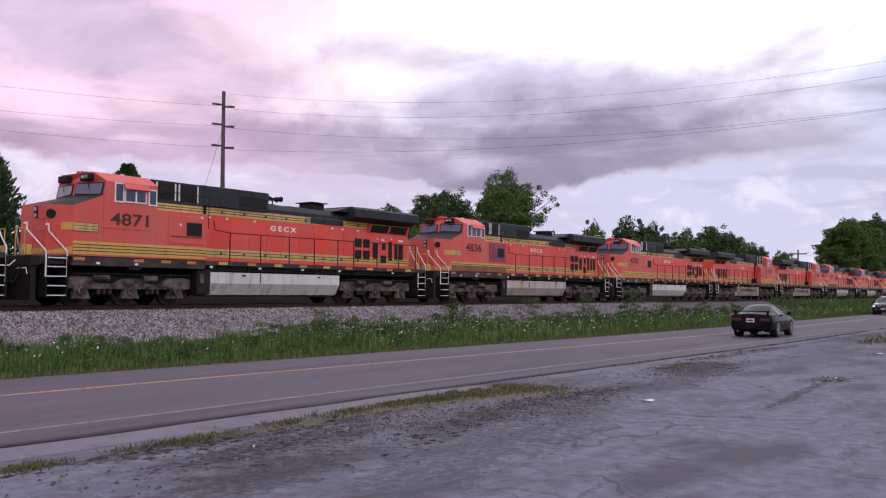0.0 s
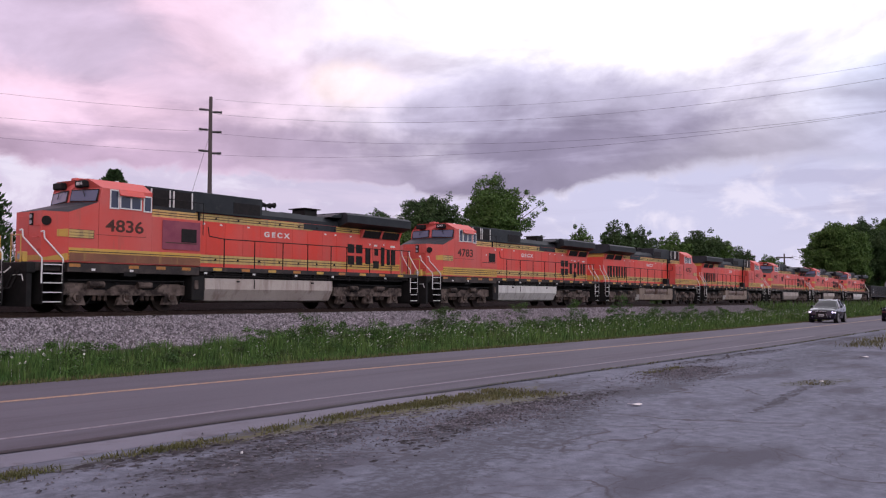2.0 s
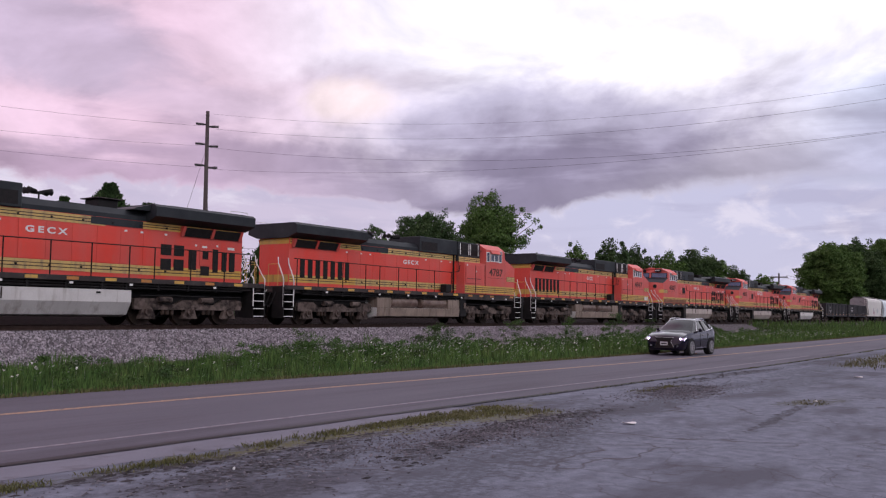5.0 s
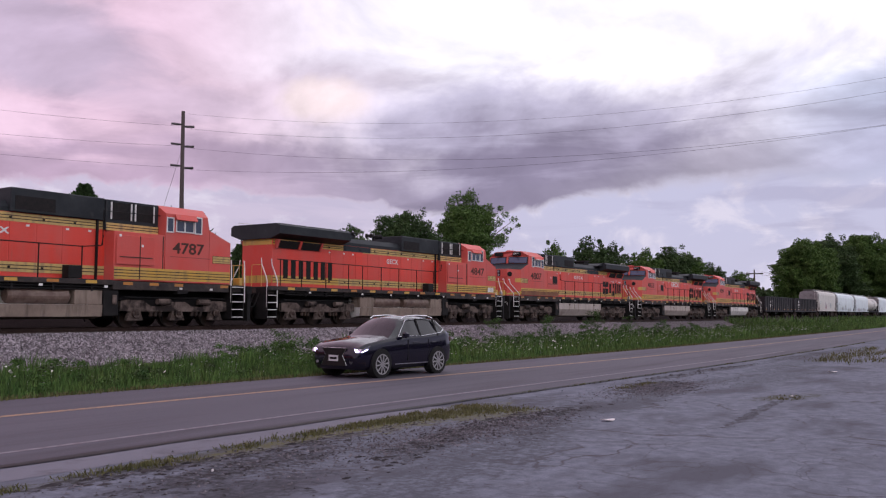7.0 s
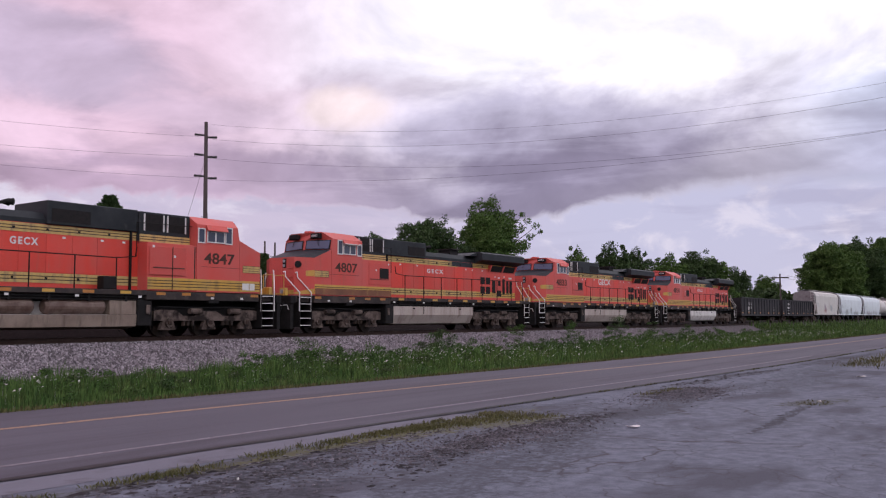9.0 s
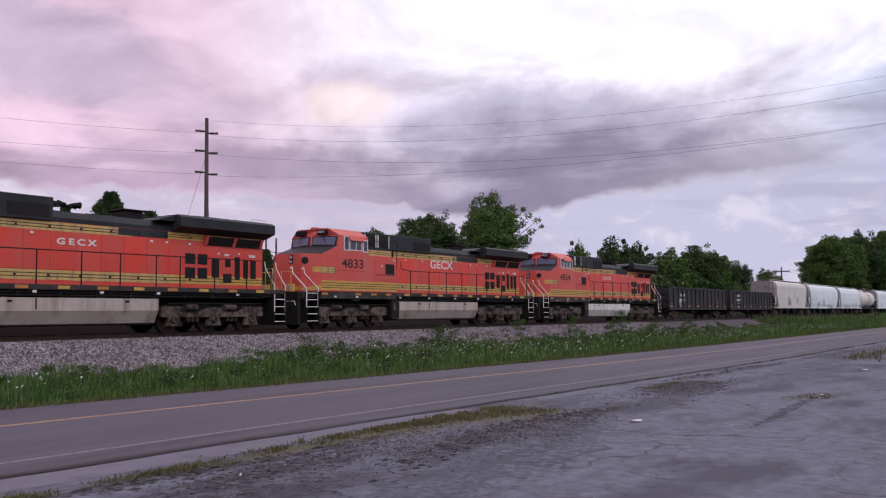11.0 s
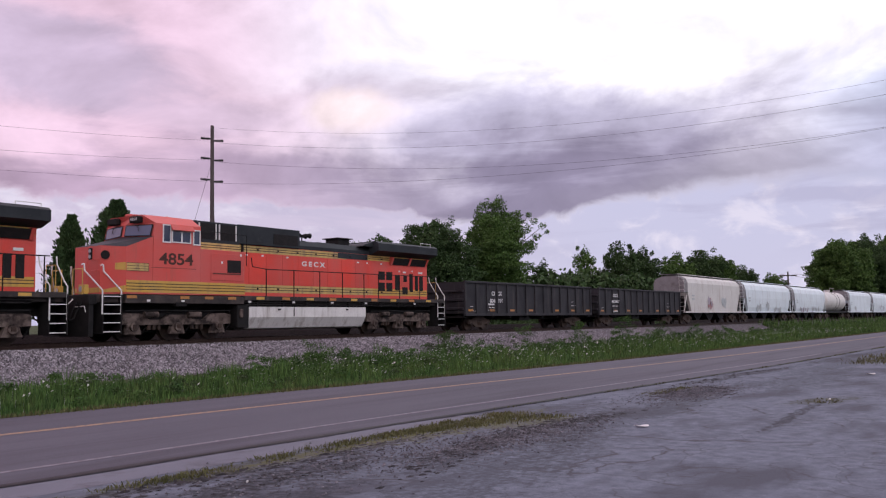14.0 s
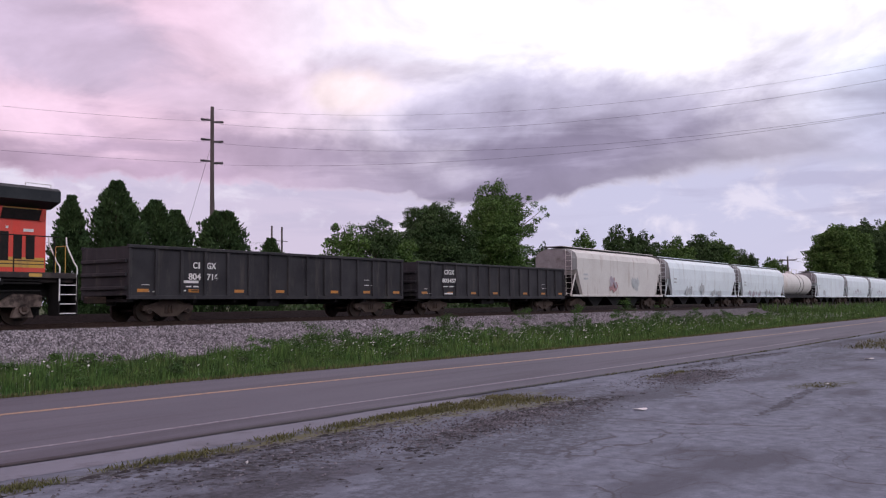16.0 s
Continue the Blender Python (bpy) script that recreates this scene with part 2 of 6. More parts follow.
def part(name, bm, material, parent, label="", smooth=False, kind=""):
    bmesh.ops.recalc_face_normals(bm, faces=bm.faces)
    me = bpy.data.meshes.new(name)
    bm.to_mesh(me)
    bm.free()
    me.materials.append(material)
    if smooth:
        me.shade_smooth()
    ob = new(name, me)
    ob.parent = parent
    if label:
        tagged(ob, label)
    if kind:
        tagged(ob, kind=kind)
    return ob


def shape(name, material, parent, fn, label="", smooth=False, kind=""):
    bm = bmesh.new()
    fn(bm)
    return part(name, bm, material, parent, label, smooth, kind)


def boxes(name, material, parent, *bs, bevel=0.0, label=""):
    bm = bmesh.new()
    for b in bs:
        box(bm, *b, bevel=bevel)
    return part(name, bm, material, parent, label)


def from_np(name, verts, faces, material, parent=None):
    me = bpy.data.meshes.new(name)
    me.from_pydata(verts.tolist() if hasattr(verts, "tolist") else verts, [], faces.tolist() if hasattr(faces, "tolist") else faces)
    me.materials.append(material)
    ob = new(name, me)
    ob.parent = parent
    return ob


def lettering(name, text, size, x, y, z, material, parent, width=None, spacing=1.0, turn=0.0, bold=0.0):
    """Raised letters on a side that faces -y (turn 180: +y), the lower left corner at x, z."""
    cu = bpy.data.curves.new("letters", "FONT")
    cu.body, cu.size, cu.extrude, cu.space_character, cu.offset = text, size, 0.004, spacing, bold
    tmp = new("letters", cu)
    bpy.context.view_layer.update()
    me = bpy.data.meshes.new_from_object(tmp.evaluated_get(bpy.context.evaluated_depsgraph_get()))
    bpy.data.objects.remove(tmp)
    bpy.data.curves.remove(cu)
    xs = [v.co.x for v in me.vertices]
    k = width / (max(xs) - min(xs)) if width else 1.0
    x_min = min(xs)
    for v in me.vertices:
        v.co.x = (v.co.x - x_min) * k
    me.materials.clear()
    me.materials.append(material)
    me.name = name
    ob = new(name, me)
    ob.parent = parent
    ob.matrix_basis = pose(x, y, z, 90, 0, turn)
    return ob


# ---- the ground ----
RAIL = 1.16          # top of rail over the road
TRACK = 29.26        # middle of the track

def road_mid(x):
    """The yellow line: the road bends slightly away from the lot's side."""
    return float(np.interp(x, (-60, 5, 10.6, 16.8, 28, 38, 55, 80, 400), (15.6, 14.62, 14.4, 14.05, 13.32, 12.8, 12.5, 12.4, 12.4)))

def road_y(x):
    return sum(road_mid(x + d) for d in (-6, -3, 0, 3, 6)) / 5

def road_near(x):
    return road_y(x) - 4.72 + 0.55 * min(1, max(0, (x - 8) / 35))

def road_far(x):
    return road_y(x) + 2.62 + 0.3 * min(1, max(0, (x - 20) / 40))

def ground_z(x, y):
    f = road_far(x)
    if y <= f:
        return -0.03
    pts = ((f, -0.03), (f + 0.6, -0.02), (f + 3.2, -0.10), (23.6, 0.05), (24.2, 0.12), (27.2, 0.84), (31.4, 0.84), (34.5, 0.1), (40, 0.15), (60, 0.5), (4000, 0.5))
    return float(np.interp(y, [p[0] for p in pts], [p[1] for p in pts]))


XS = [-400, -200, -100] + list(range(-60, 130, 2)) + list(range(130, 300, 10)) + [320, 360, 420, 500, 700, 1000, 1600, 2600, 4200]

def strip(name, ys_of, z_of, material, xs=XS, label="", category=""):
    verts, faces = [], []
    n = 0
    for i, x in enumerate(xs):
        ys = ys_of(x)
        n = len(ys)
        verts += [(x, y, z_of(x, y)) for y in ys]
    for i in range(len(xs) - 1):
        for j in range(n - 1):
            a = i * n + j
            faces.append((a, a + n, a + n + 1, a + 1))
    ob = from_np(name, verts, faces, material)
    return tagged(ob, label, category, kind="structure")


EARTH = mat("grassy_earth", (0.035, 0.055, 0.018), (0.060, 0.075, 0.026), 0.8, 0.95, bump=0.6, fine=14, dirt=(0.085, 0.075, 0.045), dirt_scale=0.35, dirt_lo=0.55, dirt_hi=0.7, depth=0.05)
ASPHALT = mat("worn_grey_asphalt", (0.088, 0.084, 0.105), (0.113, 0.106, 0.132), 0.5, 0.75, bump=0.25, fine=90, stretch=(0.15, 1.2, 1), dirt=(0.064, 0.057, 0.072), dirt_scale=0.5, dirt_stretch=(0.12, 1.6, 1), dirt_lo=0.5, dirt_hi=0.66)
LINE_Y = mat("worn_yellow_road_paint", (0.40, 0.26, 0.165), (0.30, 0.20, 0.14), 4, 0.7, bump=0.1, dirt=(0.14, 0.12, 0.13), dirt_scale=9, dirt_lo=0.5, dirt_hi=0.62)
LINE_W = mat("worn_white_road_paint", (0.27, 0.25, 0.285), (0.20, 0.185, 0.21), 4, 0.7, bump=0.1, dirt=(0.15, 0.13, 0.15), dirt_scale=7, dirt_lo=0.46, dirt_hi=0.62)
TAR = mat("dark_tar_seam", (0.012, 0.011, 0.013), (0.024, 0.021, 0.025), 5, 0.6, bump=0.2)
BALLASTM = mat("grey_pink_ballast", (0.085, 0.074, 0.082), (0.15, 0.132, 0.145), 7, 0.9, bump=1.0, fine=16, dirt=(0.045, 0.036, 0.038), dirt_scale=11, dirt_lo=0.52, dirt_hi=0.62, depth=0.06)
# near black: the shade under the train is put into this ballast's colour
BEDM = mat("shade_dark_ballast", (0.012, 0.009, 0.009), (0.024, 0.018, 0.017), 5, 0.9, bump=0.8, fine=18, depth=0.05)


def lot_mat():
    """Old cracked paving: pale worn slab, dark damp dirt, fine cracks."""
    mt = mat("cracked_old_paving", (0.176, 0.192, 0.240), (0.104, 0.112, 0.144), 4.5, 0.9, bump=0.5, fine=38, dirt=(0.080, 0.082, 0.104), dirt_scale=0.32, dirt_stretch=(0.7, 1.5, 1), dirt_lo=0.50, dirt_hi=0.62)
    nt = mt.node_tree
    N, K = nt.nodes.new, nt.links.new
    b = nt.nodes["Principled BSDF"]
    base = b.inputs["Base Color"].links[0].from_socket
    tc = N("ShaderNodeTexCoord").outputs["Object"]
    wob = N("ShaderNodeTexNoise")
    wob.inputs["Scale"].default_value, wob.inputs["Detail"].default_value = 0.9, 5
    K(tc, wob.inputs["Vector"])
    add = N("ShaderNodeVectorMath")
    add.operation = "MULTIPLY_ADD"
    K(wob.outputs["Color"], add.inputs[0])
    add.inputs[1].default_value = (1.6, 1.6, 0)
    K(tc, add.inputs[2])
    for scale, width, depth in ((0.30, 0.014, 0.9), (1.2, 0.022, 0.6)):
        vo = N("ShaderNodeTexVoronoi")
        vo.feature = "DISTANCE_TO_EDGE"
        vo.inputs["Scale"].default_value = scale
        K(add.outputs[0], vo.inputs["Vector"])
        mr = N("ShaderNodeMapRange")
        mr.inputs[1].default_value, mr.inputs[2].default_value = 0.0, width
        mr.inputs[3].default_value, mr.inputs[4].default_value = depth, 0.0
        K(vo.outputs["Distance"], mr.inputs[0])
        brk = N("ShaderNodeTexNoise")
        brk.inputs["Scale"].default_value = 0.5
        K(tc, brk.inputs["Vector"])
        bm_ = N("ShaderNodeMapRange")
        bm_.inputs[1].default_value, bm_.inputs[2].default_value = 0.36, 0.52
        K(brk.outputs["Fac"], bm_.inputs[0])
        mul = N("ShaderNodeMath")
        mul.operation = "MULTIPLY"
        K(mr.outputs[0], mul.inputs[0]), K(bm_.outputs[0], mul.inputs[1])
        mx = N("ShaderNodeMix")
        mx.data_type = "RGBA"
        K(mul.outputs[0], mx.inputs[0]), K(base, mx.inputs[6])
        mx.inputs[7].default_value = (0.055, 0.05, 0.056, 1)
        base = mx.outputs[2]
    # dirt with ragged outlines: centre, half lengths, turn, colour, strength
    rag = N("ShaderNodeTexNoise")
    rag.inputs["Scale"].default_value, rag.inputs["Detail"].default_value, rag.inputs["Roughness"].default_value = 3.2, 10, 0.74
    K(tc, rag.inputs["Vector"])
    grain = N("ShaderNodeTexNoise")
    grain.inputs["Scale"].default_value, grain.inputs["Detail"].default_value, grain.inputs["Roughness"].default_value = 9.0, 6, 0.7
    K(tc, grain.inputs["Vector"])
    speck = N("ShaderNodeMapRange")
    speck.inputs[1].default_value, speck.inputs[2].default_value = 0.40, 0.58
    speck.inputs[3].default_value, speck.inputs[4].default_value = 0.25, 1.0
    K(grain.outputs["Fac"], speck.inputs[0])
    dark, grey, brown = (0.024, 0.022, 0.026), (0.068, 0.073, 0.091), (0.060, 0.060, 0.046)
    for cx, cy, lx, ly, turn, colour, amount in DIRT_SPOTS(dark, grey, brown):
        mp = N("ShaderNodeMapping")
        mp.vector_type = "TEXTURE"
        mp.inputs["Location"].default_value = (cx, cy, 0)
        mp.inputs["Rotation"].default_value = (0, 0, turn)
        mp.inputs["Scale"].default_value = (lx, ly, 1)
        K(tc, mp.inputs["Vector"])
        ln = N("ShaderNodeVectorMath")
        ln.operation = "LENGTH"
        K(mp.outputs[0], ln.inputs[0])
        ad = N("ShaderNodeMath")
        ad.operation = "MULTIPLY_ADD"
        K(rag.outputs["Fac"], ad.inputs[0])
        ad.inputs[1].default_value = 4.2
        K(ln.outputs["Value"], ad.inputs[2])
        mr = N("ShaderNodeMapRange")
        mr.inputs[1].default_value, mr.inputs[2].default_value = 2.95, 3.25
        mr.inputs[3].default_value, mr.inputs[4].default_value = amount, 0.0
        K(ad.outputs[0], mr.inputs[0])
        mul = N("ShaderNodeMath")
        mul.operation = "MULTIPLY"
        K(mr.outputs[0], mul.inputs[0]), K(speck.outputs[0], mul.inputs[1])
        mx = N("ShaderNodeMix")
        mx.data_type = "RGBA"
        K(mul.outputs[0], mx.inputs[0]), K(base, mx.inputs[6])
        mx.inputs[7].default_value = (*colour, 1)
        base = mx.outputs[2]
    K(base, b.inputs["Base Color"])
    return mt


def DIRT_SPOTS(dark, grey, brown):
    moss = (0.105, 0.100, 0.036)
    return ((10.2, 7.6, 5.5, 1.15, 0.06, grey, 0.55), (12.2, 6.2, 4.2, 0.62, 0.31, grey, 0.8), (12.6, 6.35, 3.0, 0.30, 0.31, dark, 0.45),
            (8.6, 8.62, 5.2, 0.20, 0.03, brown, 0.9), (12.4, 8.50, 2.7, 0.42, 0.06, moss, 0.95), (13.5, 7.80, 1.3, 0.50, -0.3, moss, 0.9), (9.0, 8.45, 2.4, 0.18, 0.02, moss, 0.9),
            (10.5, 6.95, 1.7, 0.34, 0.22, dark, 1.0), (12.7, 7.25, 1.5, 0.30, 0.0, dark, 0.9), (14.6, 7.1, 1.5, 0.34, -0.15, dark, 1.0), (7.4, 7.6, 1.7, 0.42, 0.10, dark, 0.95), (9.3, 8.25, 1.9, 0.16, 0.03, dark, 0.8), (6.3, 8.35, 1.2, 0.22, 0.0, dark, 0.9),
            (8.0, 5.6, 3.2, 0.6, 0.35, grey, 0.9), (5.9, 6.4, 1.6, 0.5, 0.2, dark, 0.7),
            (20.6, 7.35, 2.1, 0.80, 0.15, dark, 1.0), (23.5, 6.9, 2.4, 0.45, -0.1, grey, 0.95), (18.0, 6.7, 3.2, 0.5, 0.12, grey, 0.95), (24.8, 8.3, 1.8, 0.30, -0.1, dark, 0.9), (29.2, 8.2, 2.8, 0.40, -0.1, dark, 0.95), (42.0, 7.7, 9.0, 0.4, -0.03, dark, 0.8),
            (20.0, 4.3, 1.1, 0.40, -0.4, brown, 0.9), (17.0, 4.15, 2.8, 0.12, 0.06, dark, 0.85), (27.0, 6.0, 5.0, 0.7, 0.05, grey, 0.8), (34.0, 6.8, 6.0, 0.6, -0.05, grey, 0.8))


LOT = lot_mat()
SHOULDER = mat("pale_smooth_shoulder", (0.165, 0.164, 0.200), (0.140, 0.139, 0.170), 0.7, 0.8, bump=0.2, fine=80, stretch=(0.3, 1, 1), dirt=(0.10, 0.094, 0.11), dirt_scale=1.5, dirt_lo=0.55, dirt_hi=0.7)
strip("ground", lambda x: [-4000, -400, -60, 0, road_near(x), road_far(x), road_far(x) + 0.6, road_far(x) + 1.8, road_far(x) + 3.2, 22.4, 23.6, 24.2, 27.2, 31.4, 34.5, 40, 60, 200, 900, 4000],
      ground_z, EARTH, label="grassy ground with a raised railway bank", category="ground")
strip("road", lambda x: list(np.linspace(road_near(x), road_far(x), 9)), lambda x, y: 0.0, ASPHALT, label="worn grey two-lane asphalt road", category="road")
strip("yellow_line", lambda x: [road_y(x) - 0.10, road_y(x) + 0.10], lambda x, y: 0.004, LINE_Y, label="worn yellow centre line on the road", category="road marking")
strip("white_line", lambda x: [road_near(x) + 0.92, road_near(x) + 1.03], lambda x, y: 0.004, LINE_W, xs=list(range(-60, 46, 2)), label="worn white edge line on the road", category="road marking")
strip("tar_seam", lambda x: [road_near(x) - 0.10 + 0.03 * math.sin(x * 1.7), road_near(x) + 0.09 + 0.02 * math.sin(x * 2.9)], lambda x, y: 0.014, TAR, xs=[x / 2 for x in range(-60, 260)], label="dark tar seam along the road's edge", category="road seam")
strip("pavement", lambda x: [-60, -20, -8, 0, 3, 5, 6.5, 7.5, road_near(x) - 0.9, road_near(x)], lambda x, y: -0.002, LOT, xs=[-60, -40, -20] + list(range(-10, 60, 1)) + [62, 66, 70, 76, 84, 92],
      label="cracked old paving of a roadside lot", category="pavement")
strip("shoulder", lambda x: [road_near(x) - 0.85 + 0.02 * math.sin(x * 3), road_near(x) - 0.4, road_near(x) - 0.03], lambda x, y: 0.002, SHOULDER, xs=[x / 2 for x in range(-40, 29)], label="pale smooth paved road shoulder", category="shoulder")
strip("ballast", lambda x: [23.9, 24.6, 25.4, 26.2, 26.75, 26.95], lambda x, y: float(np.interp(y, (23.9, 24.4, 26.75, 26.95), (0.08, 0.22, 0.985, 1.0))), BALLASTM, label="sloped shoulder of grey crushed-stone ballast", category="ballast")
# the rise beyond y = 32 is an added bank that keeps gaps under the train dark
strip("track_bed", lambda x: [26.95, 27.5, 31.0, 32.2, 34.0, 36.0, 38.5], lambda x, y: float(np.interp(y, (26.9, 32.2, 34.0, 36.0, 38.5), (1.0, 1.0, 1.42, 1.42, 0.10))), BEDM, label="track bed coloured dark for the train's shade, with an added bank behind", category="track bed")

# hardly any sheen, so the bed's painted shade stays dark
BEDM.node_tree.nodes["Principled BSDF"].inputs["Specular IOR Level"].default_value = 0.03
RAILM = mat("rusty_rail", (0.045, 0.028, 0.023), (0.065, 0.042, 0.035), 4, 0.6, metal=0.4, bump=0.1)
def rail(y):
    prof = ((-0.07, 0.0), (0.07, 0.0), (0.07, 0.012), (0.012, 0.03), (0.012, 0.12), (0.036, 0.13), (0.036, 0.17), (-0.036, 0.17), (-0.036, 0.13), (-0.012, 0.12), (-0.012, 0.03), (-0.07, 0.012))
    bm = bmesh.new()
    prism(bm, [(y + a, RAIL - 0.17 + b) for a, b in prof], -200, 900, "x")
    return tagged(part("rail", bm, RAILM, None), "rusty steel rail on the ties", "rail", "rails", "structure")
rail(TRACK - 0.75), rail(TRACK + 0.75)
TIEM = mat("dark_creosoted_tie", (0.022, 0.017, 0.015), (0.036, 0.027, 0.023), 5, 0.9, bump=0.4, stretch=(1, 0.2, 1))
def ties():
    bm = bmesh.new()
    box(bm, -0.11, 0.11, -1.3, 1.3, -0.19, -0.005)
    first = part("tie", bm, TIEM, None)
    tagged(first, "dark creosoted wooden railway tie", "railway tie", "ties under the rails")
    first.matrix_basis = pose(6, TRACK, RAIL - 0.165)
    for i in range(1, 200):
        copy_thing(first, pose(6 + 0.53 * i, TRACK + random.uniform(-0.03, 0.03), RAIL - 0.165, 0, 0, random.uniform(-1, 1)))
ties()


# ---- the locomotive: front at -x, nose corner at x = 0, rail top at z = 0, middle of the track at y = 0 ----
def stripe(parent, x0, x1, y, z0, z1, material, side, lines=2):
    """A painted band with pinstripes on a side (side -1 faces -y)."""
    a, b = sorted((y, y + side * 0.012))
    st = boxes("stripe", material, parent, (x0, x1, a, b, z0, z1))
    for i in range(lines):
        z = z0 + (z1 - z0) * (i + 1) / (lines + 1)
        a, b = sorted((y + side * 0.012, y + side * 0.016))
        boxes("pinstripe", PINLINE, st, (x0, x1, a, b, z - 0.016, z + 0.016))
    return st


def truck(loco, x0):
    """Three-axle truck with its side frames; wheelsets at 0.95, 3.0 and 5.0 behind x0."""
    axles = (0.50, 2.47, 4.45)
    for s in (-1, 1):
        def frame_side(bm):
            top = [(-0.1, 0.62), (-0.1, 1.0), (0.25, 1.04), (0.8, 1.02), (1.2, 0.80), (1.75, 0.80), (2.1, 0.98), (2.9, 0.98), (3.2, 0.80), (3.75, 0.80), (4.1, 1.02), (4.75, 1.04), (5.1, 0.98), (5.1, 0.62)]
            low = []
            for a in reversed(axles):
                low += [(a + 0.24, 0.60), (a + 0.36, 0.26), (a - 0.36, 0.26), (a - 0.24, 0.60)]
            prism(bm, [(x0 + a, b) for a, b in top + low], s * 1.12, s * 1.30)
        fr = shape("truck_frame", TRUCK, loco, frame_side, "dusty brown cast truck side frame")
        for a in axles:
            shape("axle_box", TRUCK, fr, lambda bm: rod(bm, (x0 + a, s * 1.12, 0.53), (x0 + a, s * 1.40, 0.53), 0.17, 12))
            boxes("axle_cap", WHEEL, fr, (x0 + a - 0.09, x0 + a + 0.09, min(s * 1.39, s * 1.42), max(s * 1.39, s * 1.42), 0.45, 0.62), bevel=0.02)
        for a in (1.45, 3.45):
            shape("spring", WHEEL, fr, lambda bm: [rod(bm, (x0 + a + d, s * 1.2, 0.42), (x0 + a + d, s * 1.2, 0.80), 0.075, 8) for d in (-0.22, 0.0, 0.22)])
            shape("brake_cylinder", TRUCK, fr, lambda bm: rod(bm, (x0 + a - 0.55, s * 1.36, 0.98), (x0 + a + 0.05, s * 1.36, 0.98), 0.12, 10))
        shape("brake_pipe", BLACK, fr, lambda bm: tube(bm, [(x0 + 0.1, s * 1.38, 1.12), (x0 + 1.6, s * 1.40, 1.14), (x0 + 3.4, s * 1.40, 1.12), (x0 + 5.0, s * 1.38, 1.14)], 0.025))
        for a in axles:
            shape("sand_hose", BLACK, fr, lambda bm: tube(bm, [(x0 + a + 0.62, s * 1.25, 1.1), (x0 + a + 0.66, s * 1.22, 0.6), (x0 + a + 0.52, s * 1.0, 0.2)], 0.025))
    # plain black blocks added inside the truck, standing in for the shade under the engine
    boxes("truck_bolster", BLACK, loco, (x0 + 0.0, x0 + 5.0, -0.60, 0.60, 0.30, 1.0), bevel=0.03)
    for s in (-1, 1):
        boxes("brake_rigging", BLACK, loco, (x0 + 0.1, x0 + 4.9, min(s * 0.88, s * 1.08), max(s * 0.88, s * 1.08), 0.55, 1.05))
    for a in axles:
        ws = shape("wheelset", WHEEL, loco, lambda bm: [rod(bm, (0, -0.9, 0), (0, 0.9, 0), 0.09, 10)] + [rod(bm, (0, s * 0.70, 0), (0, s * 0.84, 0), 0.53, 28) for s in (-1, 1)] + [rod(bm, (0, s * 0.66, 0), (0, s * 0.70, 0), 0.56, 28) for s in (-1, 1)], smooth=False)
        ws.location = (x0 + a, 0, 0.53)


def steps(loco, x0, x1, s):
    """Corner steps with a dark well and white-edged treads."""
    well = boxes("step_well", BLACK, loco, (x0 - 0.03, x0, min(s * 0.85, s * 1.5), max(s * 0.85, s * 1.5), 0.30, 1.7), (x1, x1 + 0.04, min(s * 0.85, s * 1.54), max(s * 0.85, s * 1.54), 0.30, 1.7), (x0, x1, min(s * 0.82, s * 0.86), max(s * 0.82, s * 0.86), 0.30, 1.7))
    for z in (0.36, 0.68, 1.0, 1.32, 1.62):
        t = boxes("tread", BLACK, well, (x0, x1, min(s * 0.9, s * 1.48), max(s * 0.9, s * 1.48), z, z + 0.03))
        boxes("tread_edge", WHITE, well, (x0, x1, min(s * 1.48, s * 1.50), max(s * 1.48, s * 1.50), z, z + 0.035))


def window(parent, x0, x1, y, z0, z1, s, mullion=None):
    a, b = sorted((y, y + s * 0.03))
    w = 0.045
    fr = boxes("window_frame", WHITE, parent, (x0, x1, a, b, z0, z0 + w), (x0, x1, a, b, z1 - w, z1), (x0, x0 + w, a, b, z0 + w, z1 - w), (x1 - w, x1, a, b, z0 + w, z1 - w),
               *(((mullion - 0.03, mullion + 0.03, a, b, z0 + w, z1 - w),) if mullion else ()))
    a, b = sorted((y + s * 0.004, y + s * 0.014))
    boxes("pane", GLASS, fr, (x0 + w, x1 - w, a, b, z0 + w, z1 - w))


